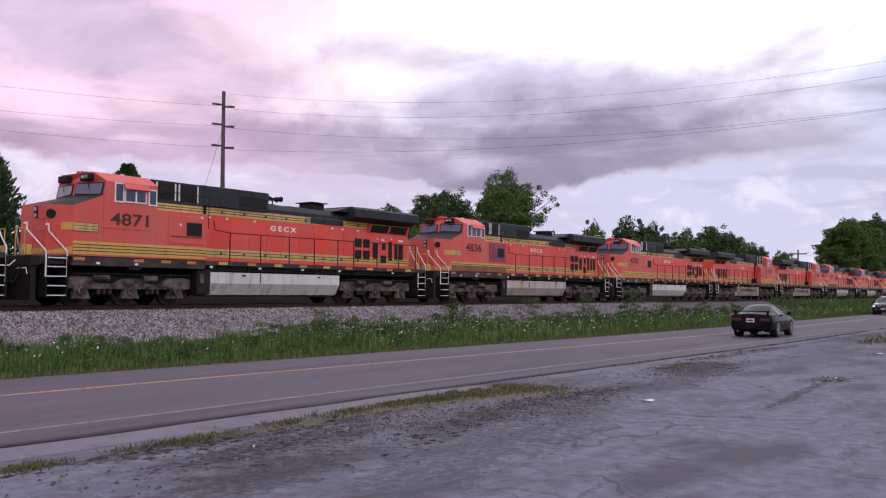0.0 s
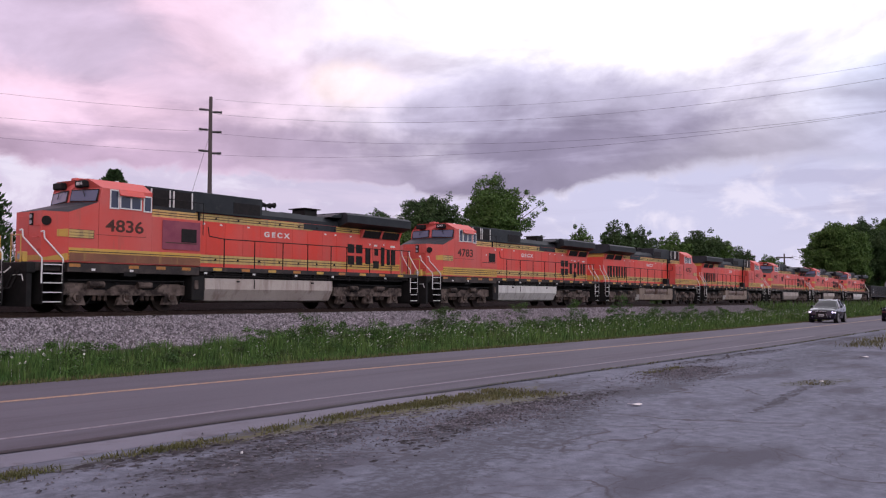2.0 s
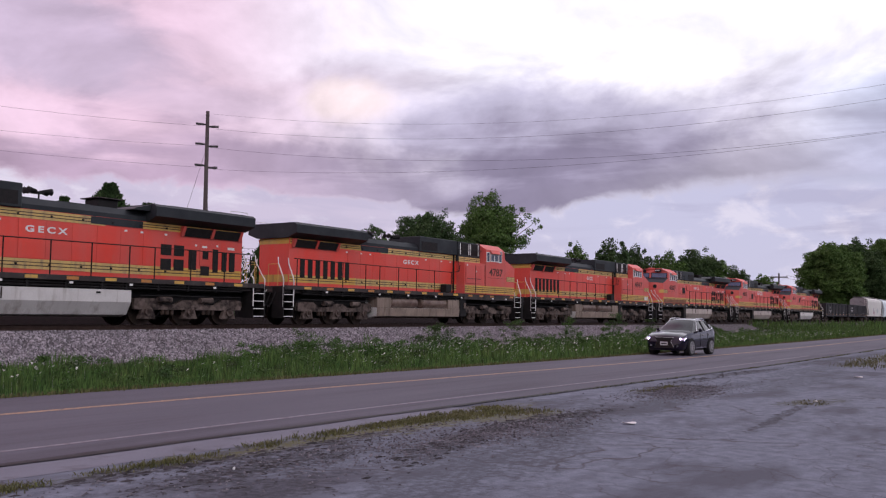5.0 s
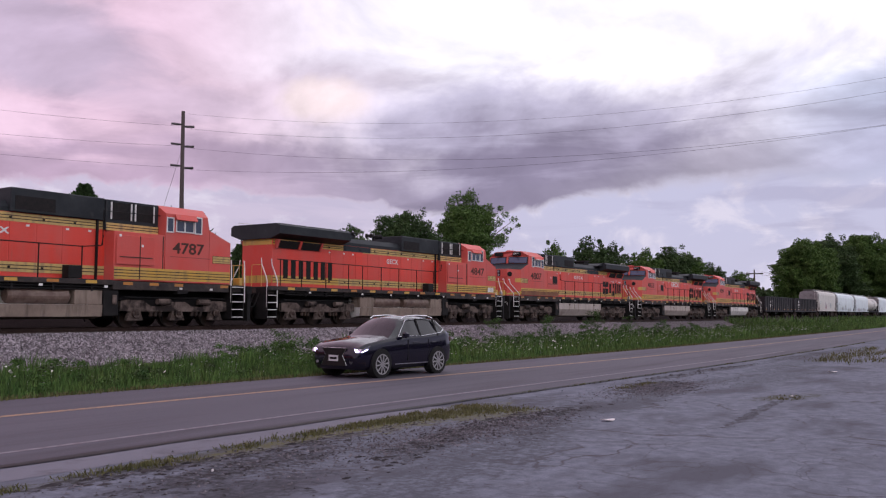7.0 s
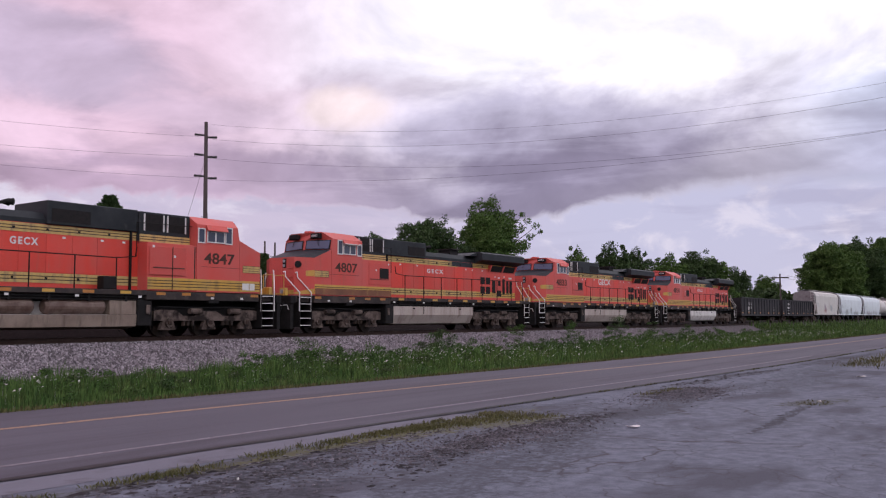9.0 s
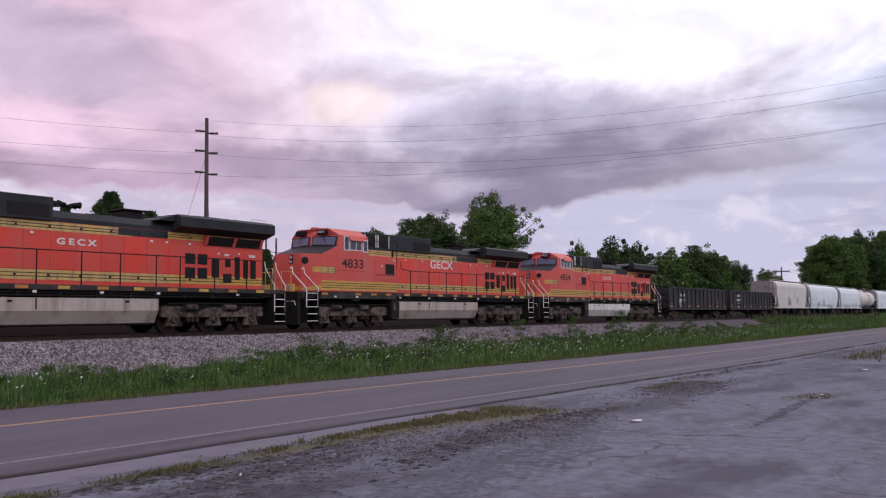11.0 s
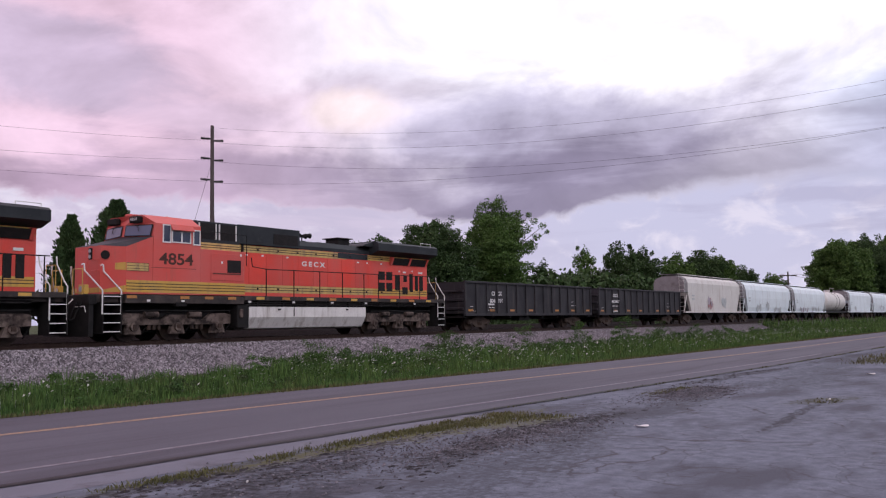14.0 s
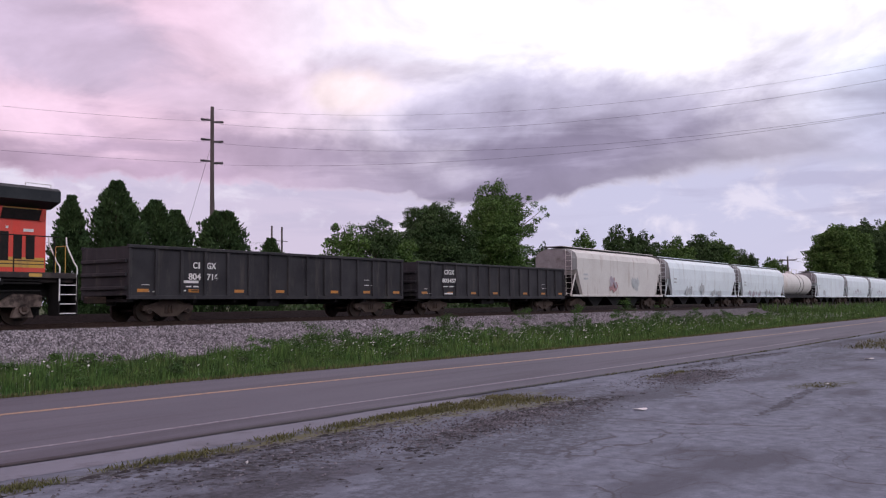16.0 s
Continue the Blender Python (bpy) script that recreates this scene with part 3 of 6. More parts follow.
def locomotive():
    loco = new("locomotive")
    # underframe
    boxes("underframe", SILL, loco, (-1.25, 20.0, -1.35, 1.35, 1.42, 1.72), bevel=0.02)
    boxes("underframe_beam", BLACK, loco, (-1.0, 19.8, -0.7, 0.7, 0.95, 1.42))
    for s in (-1, 1):
        a, b = sorted((s * 1.35, s * 1.53))
        boxes("side_sill", SILL, loco, (0.0, 5.62, a, b, 1.40, 1.72), bevel=0.015)
        boxes("walkway_edge", SILL, loco, (5.62, 20.0, a, b, 1.56, 1.75), bevel=0.012)
        for i in range(5):
            x = 0.05 + i * 1.18
            if i != 1:
                boxes("reflector", REFLECT, loco, (x, x + 0.42, min(s * 1.53, s * 1.536), max(s * 1.53, s * 1.536), 1.58, 1.69))
        for i in range(9):
            x = 6.3 + i * 1.5
            boxes("reflector", REFLECT if i % 2 else YELLOW, loco, (x, x + 0.45, min(s * 1.53, s * 1.536), max(s * 1.53, s * 1.536), 1.60, 1.71))
        for x in (0.9, 2.45, 5.85, 8.4, 10.9, 13.3, 17.2):
            boxes("step_light", WHITE, loco, (x, x + 0.14, min(s * 1.53, s * 1.55), max(s * 1.53, s * 1.55), 1.46, 1.54))
        boxes("jacking_pad", BLACK, loco, (2.2, 2.7, min(s * 1.3, s * 1.56), max(s * 1.3, s * 1.56), 1.30, 1.44))
        # piping under the walkway
        for z in (1.48, 1.38):
            boxes("pipe", BLACK, loco, (5.7, 18.8, min(s * 1.39, s * 1.45), max(s * 1.39, s * 1.45), z - 0.03, z + 0.03), bevel=0.02)
        for x in (6.4, 7.9, 9.4, 10.8, 12.2, 13.2, 14.6, 16.0, 17.4):
            boxes("hanger", BLACK, loco, (x, x + 0.08, min(s * 1.35, s * 1.46), max(s * 1.35, s * 1.46), 1.32, 1.56))

    # nose: narrow flat front, slanting cheeks, sloped dark top
    def nose(bm):
        pts = [(-0.56, 0.80), (-0.02, 1.55), (1.12, 1.55)]
        tops = (3.50, 3.45, 3.90)
        lowv, topv = [], []
        ring = [(x, -y) for x, y in pts[::-1]] + [(x, y) for x, y in pts]
        tz = list(tops[::-1]) + list(tops)
        lo = [bm.verts.new((x, y, 1.74)) for x, y in ring]
        hi = [bm.verts.new((x, y, z)) for (x, y), z in zip(ring, tz)]
        for i in range(len(ring)):
            j = (i + 1) % len(ring)
            bm.faces.new((lo[i], lo[j], hi[j], hi[i]))
        bm.faces.new(lo)
    shape("nose", ORANGE, loco, nose, "faded orange nose with slanted cheeks")
    shape("nose_top", HOODTOP, loco, lambda bm: [poly(bm, p) for p in (
        [(-0.56, -0.80, 3.505), (-0.56, 0.80, 3.505), (0.9, 0.0, 3.95)], [(-0.56, -0.80, 3.505), (0.9, 0, 3.95), (1.14, -1.55, 3.905), (-0.02, -1.55, 3.455)],
        [(-0.56, 0.80, 3.505), (-0.02, 1.55, 3.455), (1.14, 1.55, 3.905), (0.9, 0, 3.95)])], "dark anti-glare nose top")

    # cab shell
    def cab(bm):
        prof = [(-1.55, 1.74), (-1.55, 4.42), (-0.98, 4.76), (0.98, 4.76), (1.55, 4.42), (1.55, 1.74)]
        front = {1.74: 1.13, 4.42: 1.24, 4.76: 1.02}
        A = [bm.verts.new((front[z] if z != 1.74 else 1.13, y, z)) for y, z in prof]
        B = [bm.verts.new((3.34, y, z)) for y, z in prof]
        c0, c1 = bm.verts.new((0.90, 0, 3.95)), bm.verts.new((1.0, 0, 4.42))
        sl, sr = bm.verts.new((1.14, -1.55, 3.905)), bm.verts.new((1.14, 1.55, 3.905))
        for f in ((A[0], A[5], sr, c0, sl), (sl, c0, c1, A[1]), (c0, sr, A[4], c1), (A[1], c1, A[4], A[3], A[2])):
            bm.faces.new(f)
        bm.faces.new(B)
        bm.faces.new((B[0], B[1], A[1], sl, A[0]))
        bm.faces.new((B[5], A[5], sr, A[4], B[4]))
        for i in (1, 2, 3):
            bm.faces.new((A[i], B[i], B[i + 1], A[i + 1]))
        bm.faces.new((A[0], B[0], B[5], A[5]))
    cb = shape("cab", ORANGE, loco, cab, "faded orange full-width cab")
    for s in (-1, 1):
        pane = [(1.115, s * 1.40, 3.955), (0.905, s * 0.14, 4.0), (0.975, s * 0.14, 4.36), (1.195, s * 1.40, 4.34)]
        shape("windshield", SHIELD, cb, lambda bm: poly(bm, [(x - 0.022, y, z) for x, y, z in pane]))
        shape("windshield_seal", BLACK, cb, lambda bm: poly(bm, [(1.11 - 0.012, s * 1.47, 3.925), (0.90 - 0.012, s * 0.08, 3.96), (0.98 - 0.012, s * 0.08, 4.40), (1.205 - 0.012, s * 1.47, 4.38)]))
        shape("wiper", BLACK, cb, lambda bm: tube(bm, [(1.0, s * 0.75, 4.36), (1.0, s * 0.85, 4.12)], 0.012))
        boxes("number_board", BLACK, cb, (0.86, 1.10, min(s * 0.42, s * 0.98), max(s * 0.42, s * 0.98), 4.46, 4.70), bevel=0.03)
        # side windows under a folded sunshade
        window(cb, 1.54, 1.92, s * 1.55, 3.70, 4.40, s)
        window(cb, 1.95, 2.86, s * 1.55, 3.72, 4.20, s, 2.42)
        window(cb, 2.95, 3.31, s * 1.55, 3.68, 4.28, s)
        shape("sunshade", ORANGE, cb, lambda bm: [prism(bm, [(s * 1.56, 4.40), (s * 1.60, 4.40), (s * 1.72, 4.20), (s * 1.69, 4.18)], 1.88, 2.92, "x")])
        shape("cab_seam", PINLINE, cb, lambda bm: box(bm, 1.05, 3.1, min(s * 1.55, s * 1.554), max(s * 1.55, s * 1.554), 2.735, 2.75))
        # small striped panel on the nose side
        a, b = sorted((s * 1.55, s * 1.562))
        pan = boxes("nose_panel", CREAM, cb, (-0.0, 0.95, a, b, 2.58, 2.88))
        boxes("panel_border", PINLINE, pan, *[(-0.0, 0.95, min(s * 1.562, s * 1.566), max(s * 1.562, s * 1.566), z, z + 0.016) for z in (2.58, 2.66, 2.76, 2.864)], (0.934, 0.95, min(s * 1.562, s * 1.566), max(s * 1.562, s * 1.566), 2.58, 2.88))
        shape("cheek_panel", YELLOW, cb, lambda bm: poly(bm, [(-0.03, s * 1.565, 2.60), (-0.26, s * 1.24, 2.62), (-0.26, s * 1.24, 2.86), (-0.03, s * 1.565, 2.88)]))
        # lower stripes
        stripe(cb, 0.0, 5.62, s * 1.55, 1.80, 2.24, YELLOW, s, 3)
        shape("cheek_stripe", YELLOW, cb, lambda bm: poly(bm, [(-0.03, s * 1.565, 1.80), (-0.56, s * 0.82, 1.80), (-0.56, s * 0.82, 1.88), (-0.03, s * 1.565, 2.05)]))
    shape("roof_hatch", ORANGE, cb, lambda bm: [box(bm, 1.5, 3.0, -0.75, 0.75, 4.76, 4.80, 0.01), box(bm, 1.2, 1.35, -0.3, 0.3, 4.76, 4.84, 0.01)])
    shape("antenna", BLACK, cb, lambda bm: tube(bm, [(2.0, 0.2, 4.78), (2.0, 0.2, 4.95)], 0.012))
    boxes("roof_lamp", ORANGE, cb, (1.08, 1.25, -0.15, 0.15, 4.74, 4.86), bevel=0.02)
    # nose fittings
    boxes("headlight_housing", BLACK, loco, (-0.60, -0.55, -0.30, -0.08, 3.02, 3.44), bevel=0.02)
    for z in (3.12, 3.33):
        shape("headlight", LAMP, loco, lambda bm: rod(bm, (-0.58, -0.19, z), (-0.62, -0.19, z), 0.075, 12))
    shape("nose_vent", BLACK, loco, lambda bm: rod(bm, (-0.50, -0.98, 3.16), (-0.38, -0.88, 3.16), 0.16, 16))
    boxes("nose_door", ORANGE, loco, (-0.575, -0.56, 0.0, 0.62, 1.85, 3.35), bevel=0.006)
    boxes("nose_band", YELLOW, loco, (-0.572, -0.562, -0.78, 0.78, 1.80, 1.98))
    # front platform, plough, coupler
    boxes("front_platform", BLACK, loco, (-1.42, -1.1, -1.45, 1.45, 1.35, 1.70), bevel=0.02)
    shape("plough", BLACK, loco, lambda bm: prism(bm, [(-1.38, -1.4), (-1.62, 0), (-1.38, 1.4), (-1.2, 1.4), (-1.2, -1.4)], 0.22, 1.36, "z"))
    shape("coupler", WHEEL, loco, lambda bm: [box(bm, -1.72, -1.3, -0.14, 0.14, 0.72, 1.0, 0.03), box(bm, 19.9, 20.6, -0.14, 0.14, 0.72, 1.0, 0.03)])
    for s in (-1, 1):
        dl = boxes("ditch_light", YELLOW, loco, (-1.30, -1.12, min(s * 0.60, s * 0.98), max(s * 0.60, s * 0.98), 1.72, 2.06), bevel=0.02)
        shape("lens", LAMP, dl, lambda bm: rod(bm, (-1.29, s * 0.78, 1.90), (-1.33, s * 0.78, 1.90), 0.10, 12))
        steps(loco, -0.86, -0.18, s)
        for y, x in ((1.50, -0.16), (1.50, -0.92)):
            shape("handrail", WHITE, loco, lambda bm: tube(bm, [(x - 0.50, s * (y - 0.55), 2.76), (x - 0.42, s * (y - 0.5), 2.80), (x - 0.42, s * (y - 0.46), 2.55), (x, s * y, 1.85), (x, s * y, 1.0)], 0.027))
        shape("front_rail", YELLOW, loco, lambda bm: tube(bm, [(-1.36, s * 0.35, 1.7), (-1.36, s * 0.35, 2.62), (-1.36, s * 0.95, 2.62), (-1.36, s * 0.95, 1.7)], 0.02))
        shape("air_hose", WHITE, loco, lambda bm: tube(bm, [(-1.42, s * 0.5, 1.55), (-1.62, s * 0.45, 1.35), (-1.70, s * 0.35, 1.45)], 0.022))
        steps(loco, 19.42, 20.02, s)
        for y, x in ((1.50, 20.04), (1.50, 19.40)):
            shape("handrail", WHITE, loco, lambda bm: tube(bm, [(x, s * y, 0.8), (x, s * y, 1.95), (x - 0.06, s * (y - 0.12), 2.15), (x - 0.12, s * (y - 0.46), 2.72), (x - 0.12, s * (y - 0.5), 3.0)], 0.025))
        shape("end_rail", YELLOW, loco, lambda bm: tube(bm, [(19.9, s * 0.4, 1.7), (19.9, s * 0.4, 2.7), (19.9, s * 1.0, 2.7), (19.9, s * 1.0, 1.7)], 0.014))
        shape("air_hose", WHITE, loco, lambda bm: tube(bm, [(20.05, s * 0.5, 1.55), (20.25, s * 0.45, 1.3), (20.35, s * 0.35, 1.4)], 0.022))

    # hoses, uncoupling levers and grab irons at both ends
    for x, d in ((-1.44, -1), (20.06, 1)):
        for y in (-1.05, -0.75, 0.75, 1.05):
            shape("hose", BLACK, loco, lambda bm: tube(bm, [(x, y, 1.45), (x + d * 0.14, y * 0.97, 1.15), (x + d * 0.24, y * 0.92, 0.85), (x + d * 0.36, y * 0.86, 0.80)], 0.03))
        shape("uncoupling_lever", WHITE, loco, lambda bm: tube(bm, [(x + d * 0.03, -1.35, 1.08), (x + d * 0.05, -1.30, 1.28), (x + d * 0.05, -0.2, 1.26), (x + d * 0.12, 0.0, 1.05)], 0.016))
    for z in (2.2, 2.6, 3.0):
        shape("grab_iron", ORANGE, loco, lambda bm: tube(bm, [(-0.57, -0.70, z), (-0.64, -0.70, z), (-0.64, -0.38, z), (-0.57, -0.38, z)], 0.014))
    for y in (-0.55, 0.35):
        shape("roof_antenna", WHITE, cb, lambda bm: [rod(bm, (2.5, y, 4.79), (2.5, y, 4.86), 0.09, 12, 0.06)])

    # equipment behind the cab: low box at full width, stepped for the other side
    eq = boxes("equipment_cabinet", ORANGE, loco, (3.34, 5.62, -1.55, 1.52, 1.74, 3.56), bevel=0.012)
    for s in (-1, 1):
        boxes("cabinet_door", ORANGE, eq, (3.85, 5.55, min(s * 1.55, s * 1.57), max(s * 1.55, s * 1.57), 2.34, 3.42), bevel=0.008)
        if s < 0:
            boxes("cabinet_grille", GRILLE, eq, (4.68, 5.40, -1.58, -1.57, 2.66, 3.18))
        else:
            boxes("door_edge", PINLINE, eq, (4.50, 4.53, 1.57, 1.59, 1.80, 3.42))
            boxes("door_edge", PINLINE, eq, (3.40, 3.44, 1.52, 1.535, 1.80, 3.5))
        boxes("door_edge", PINLINE, eq, (3.95, 5.4, min(s * 1.57, s * 1.59), max(s * 1.57, s * 1.59), 2.60, 2.635))
        for x, z in ((4.36, 3.02), (5.35, 3.36)):
            boxes("notice", WHITE, eq, (x, x + 0.09, min(s * 1.57, s * 1.576), max(s * 1.57, s * 1.576), z, z + 0.09))
    up = boxes("upper_cabinet", ORANGE, loco, (3.34, 5.62, -1.0, 1.0, 3.56, 3.62))
    body = boxes("inverter_cabinet", HOODTOP, loco, (3.36, 5.72, -1.12, 1.12, 3.62, 4.74), bevel=0.02)
    for s in (-1, 1):
        stripe(loco, 3.36, 5.7, s * 1.12, 3.60, 3.88, CREAM, s, 2)
        for x in (3.62, 4.68):
            boxes("air_inlet", GRILLE, body, (x, x + 0.80, min(s * 1.12, s * 1.135), max(s * 1.12, s * 1.135), 4.02, 4.66))
        for x in (3.57, 4.42, 4.60, 5.48):
            boxes("inlet_frame", WHITE, body, (x, x + 0.05, min(s * 1.12, s * 1.16), max(s * 1.12, s * 1.16), 4.02, 4.66))
        shape("inlet_rail", BLACK, body, lambda bm: tube(bm, [(3.4, s * 1.3, 4.32), (5.95, s * 1.3, 4.28), (5.95, s * 1.3, 3.0)], 0.016))

    # long hood
    def hood(bm):
        prism(bm, [(-0.94, 1.74), (-0.94, 3.94), (0.94, 3.94), (0.94, 1.74)], 5.62, 19.2, "x")
    hd = shape("long_hood", HOODRED, loco, hood, "orange long engine hood with vertical streaks")
    shape("hood_roof", HOODTOP, loco, lambda bm: prism(bm, [(-0.95, 3.94), (-0.95, 4.10), (-0.74, 4.34), (0.74, 4.34), (0.95, 4.10), (0.95, 3.94)], 9.3, 19.1, "x"), "dark grey rounded hood roof")
    bl = boxes("blower_housing", HOODTOP, loco, (5.72, 9.36, -1.06, 1.06, 3.94, 4.77), bevel=0.03)
    for s in (-1, 1):
        boxes("blower_grille", GRILLE, bl, (7.72, 9.20, min(s * 1.06, s * 1.075), max(s * 1.06, s * 1.075), 4.04, 4.50))
        stripe(hd, 5.62, 12.6, s * 0.945, 3.62, 3.92, CREAM, s, 2)
        boxes("grey_patch", HOODTOP, hd, (12.0, 14.2, min(s * 0.945, s * 0.963), max(s * 0.945, s * 0.963), 3.66, 3.925))
        stripe(hd, 14.2, 19.15, s * 0.945, 3.66, 3.92, YELLOW, s, 2)
        stripe(hd, 5.62, 14.6, s * 0.945, 1.92, 2.26, CREAM, s, 2)
        stripe(hd, 14.6, 19.15, s * 0.945, 1.92, 2.26, YELLOW, s, 2)
        # hood doors: seams, hinges, latches
        for i in range(9):
            x = 6.4 + i * 0.98
            boxes("hood_door", HOODRED, hd, (x, x + 0.94, min(s * 0.94, s * 0.956), max(s * 0.94, s * 0.956), 2.28, 3.60), bevel=0.006)
        for i, z in itertools.product(range(8), (2.05, 3.72)):
            boxes("latch", BLACK, hd, (6.85 + i * 1.2, 6.92 + i * 1.2, min(s * 0.956, s * 0.99), max(s * 0.956, s * 0.99), z, z + 0.07))
        for x in (6.2, 7.1, 8.6, 13.4, 14.1, 15.2):
            boxes("notice", WHITE, hd, (x, x + 0.12, min(s * 0.956, s * 0.968), max(s * 0.956, s * 0.968), 3.48, 3.55))
        boxes("hood_pipe", BLACK, hd, (5.95, 6.02, min(s * 0.96, s * 1.04), max(s * 0.96, s * 1.04), 1.75, 4.1))
    # louvres: small square ones on one side, a row of tall ones on the other
    for (x0, x1, z0, z1) in ((15.05, 15.55, 2.72, 3.14), (15.68, 16.16, 2.72, 3.14), (15.05, 15.55, 2.16, 2.58), (15.68, 16.16, 2.16, 2.58), (16.40, 16.78, 2.2, 2.98), (17.0, 17.45, 2.0, 2.38), (17.62, 17.90, 2.15, 3.1), (18.1, 18.36, 2.2, 3.0), (18.5, 18.8, 2.2, 3.0)):
        boxes("louvre", GRILLE, hd, (x0, x1, -0.962, -0.945, z0, z1))
    boxes("rear_door", HOODRED, hd, (16.95, 17.52, -0.965, -0.94, 2.4, 3.3), bevel=0.008)
    boxes("door_window", BLACK, hd, (17.08, 17.38, -0.972, -0.965, 2.66, 2.98), bevel=0.002)
    boxes("notice", WHITE, hd, (17.05, 17.3, -0.972, -0.965, 3.12, 3.2), (16.7, 16.78, -0.97, -0.945, 3.16, 3.24), (17.8, 17.88, -0.97, -0.945, 3.2, 3.28), (18.4, 18.75, -0.97, -0.945, 3.12, 3.22))
    for i in range(7):
        x = 15.05 + i * 0.52
        boxes("louvre", GRILLE, hd, (x, x + 0.30, 0.945, 0.962, 2.14, 3.02))
    for z0, z1 in ((1.92, 2.26), (3.66, 3.92)):
        boxes("rear_band", YELLOW, hd, (19.2, 19.212, -0.93, 0.93, z0, z1))
    shape("rear_lamp", LAMP, hd, lambda bm: [rod(bm, (19.2, 0, z), (19.24, 0, z), 0.09, 12) for z in (4.05, 4.25)])

    # radiator wings
    def wing(bm):
        prof = [(-1.55, 4.13), (-1.55, 4.50), (-1.38, 4.60), (1.38, 4.60), (1.55, 4.50), (1.55, 4.13), (0.97, 3.93), (-0.97, 3.93)]
        prism(bm, prof, 14.35, 19.36, "x")
        prism(bm, [(13.55, 4.33), (13.75, 4.42), (14.35, 4.57), (14.35, 4.33)], -1.2, 1.2)
    wg = shape("radiator_housing", HOODTOP, loco, wing, "dark grey overhanging radiator wings")
    boxes("radiator_screen", GRILLE, wg, (15.2, 17.1, -1.25, 1.25, 4.60, 4.63), (17.25, 19.1, -1.25, 1.25, 4.60, 4.63))
    for s in (-1, 1):
        for x0, x1 in ((16.08, 17.42), (17.56, 18.92)):
            shape("radiator_grille", GRILLE, wg, lambda bm: prism(bm, [(s * 0.955, 3.52), (s * 1.0, 3.52), (s * 1.16, 3.86), (s * 0.955, 3.86)], x0, x1, "x"))
        for x0, x1 in ((15.95, 16.08), (17.42, 17.56), (18.92, 19.05)):
            shape("grille_frame", ORANGE, wg, lambda bm: prism(bm, [(s * 0.955, 3.50), (s * 1.03, 3.50), (s * 1.2, 3.90), (s * 0.955, 3.90)], x0, x1, "x"))
    shape("roof_rail", WHITE, wg, lambda bm: tube(bm, [(18.3, -1.2, 4.6), (18.3, -1.2, 4.74), (19.2, -1.2, 4.74), (19.2, -1.2, 4.6)], 0.015))
    # roof fittings
    st = boxes("exhaust_stack", BLACK, loco, (12.62, 13.45, -0.42, 0.42, 4.30, 4.66), bevel=0.02)
    boxes("stack_cap", SILL, st, (12.5, 13.58, -0.55, 0.55, 4.68, 4.72), bevel=0.01)
    boxes("roof_hatch", HOODTOP, loco, (9.6, 10.2, -0.6, 0.6, 4.34, 4.38), (10.9, 12.2, -0.6, 0.6, 4.34, 4.38), bevel=0.01)
    shape("horn", BLACK, loco, lambda bm: [rod(bm, (10.55, 0, 4.34), (10.55, 0, 4.68), 0.03, 6), box(bm, 10.35, 10.65, -0.2, 0.2, 4.62, 4.67)] + [rod(bm, (10.5 + d, y, 4.70), (10.5 + d * 3.6, y, 4.70), 0.04, 10, 0.13) for d, y in ((-0.12, -0.15), (0.12, -0.15), (-0.12, 0.12), (0.12, 0.12), (-0.1, 0.0))])

    # walkway rails
    for s in (-1, 1):
        xs = [6.9, 8.55, 10.2, 11.75, 13.3, 14.4, 16.1, 17.8, 19.2]
        shape("walkway_rail", BLACK, loco, lambda bm: tube(bm, [(6.05, s * 1.48, 3.35), (6.12, s * 1.48, 2.98), (6.9, s * 1.48, 2.90), (19.4, s * 1.48, 2.96)], 0.02))
        for x in xs:
            shape("rail_post", BLACK, loco, lambda bm: rod(bm, (x, s * 1.48, 1.62), (x, s * 1.48, 2.93), 0.023, 6))

    # fuel tank: plain on one side, with air reservoirs on the other
    prof = [(-1.46, 1.30), (-1.46, 0.86), (-1.20, 0.40), (-0.9, 0.32), (0.9, 0.32), (1.40, 0.42), (1.44, 0.84), (0.85, 0.86), (0.85, 1.30)]
    tk = shape("fuel_tank", TANKM, loco, lambda bm: prism(bm, prof, 5.97, 13.44, "x"), "dusty pale grey fuel tank")
    boxes("tank_seam", SILL, tk, (8.55, 8.60, -1.475, -1.46, 0.9, 1.28))
    boxes("tank_fitting", BLACK, tk, (7.6, 7.75, -1.5, -1.46, 1.16, 1.22), (12.0, 12.15, -1.5, -1.46, 1.16, 1.22))
    boxes("tank_block", TANKD, tk, (5.99, 7.1, 0.85, 1.44, 0.84, 1.36), bevel=0.02)
    boxes("tank_block", TANKD, tk, (12.3, 13.42, 0.85, 1.44, 0.84, 1.36), bevel=0.02)
    for x0, x1 in ((7.2, 9.5), (9.9, 12.2)):
        shape("air_reservoir", TANKBROWN, tk, lambda bm: [rod(bm, (x0 + 0.1, 1.15, 1.12), (x1 - 0.1, 1.15, 1.12), 0.29, 20), rod(bm, (x0, 1.15, 1.12), (x0 + 0.1, 1.15, 1.12), 0.2, 20, 0.29), rod(bm, (x1 - 0.1, 1.15, 1.12), (x1, 1.15, 1.12), 0.29, 20, 0.2)], smooth=False)
    shape("tank_dirty_side", TANKD, tk, lambda bm: prism(bm, [(0.93, 0.325), (1.41, 0.415), (1.452, 0.835), (1.446, 0.838), (1.402, 0.42), (0.93, 0.33)], 5.98, 13.43, "x"))
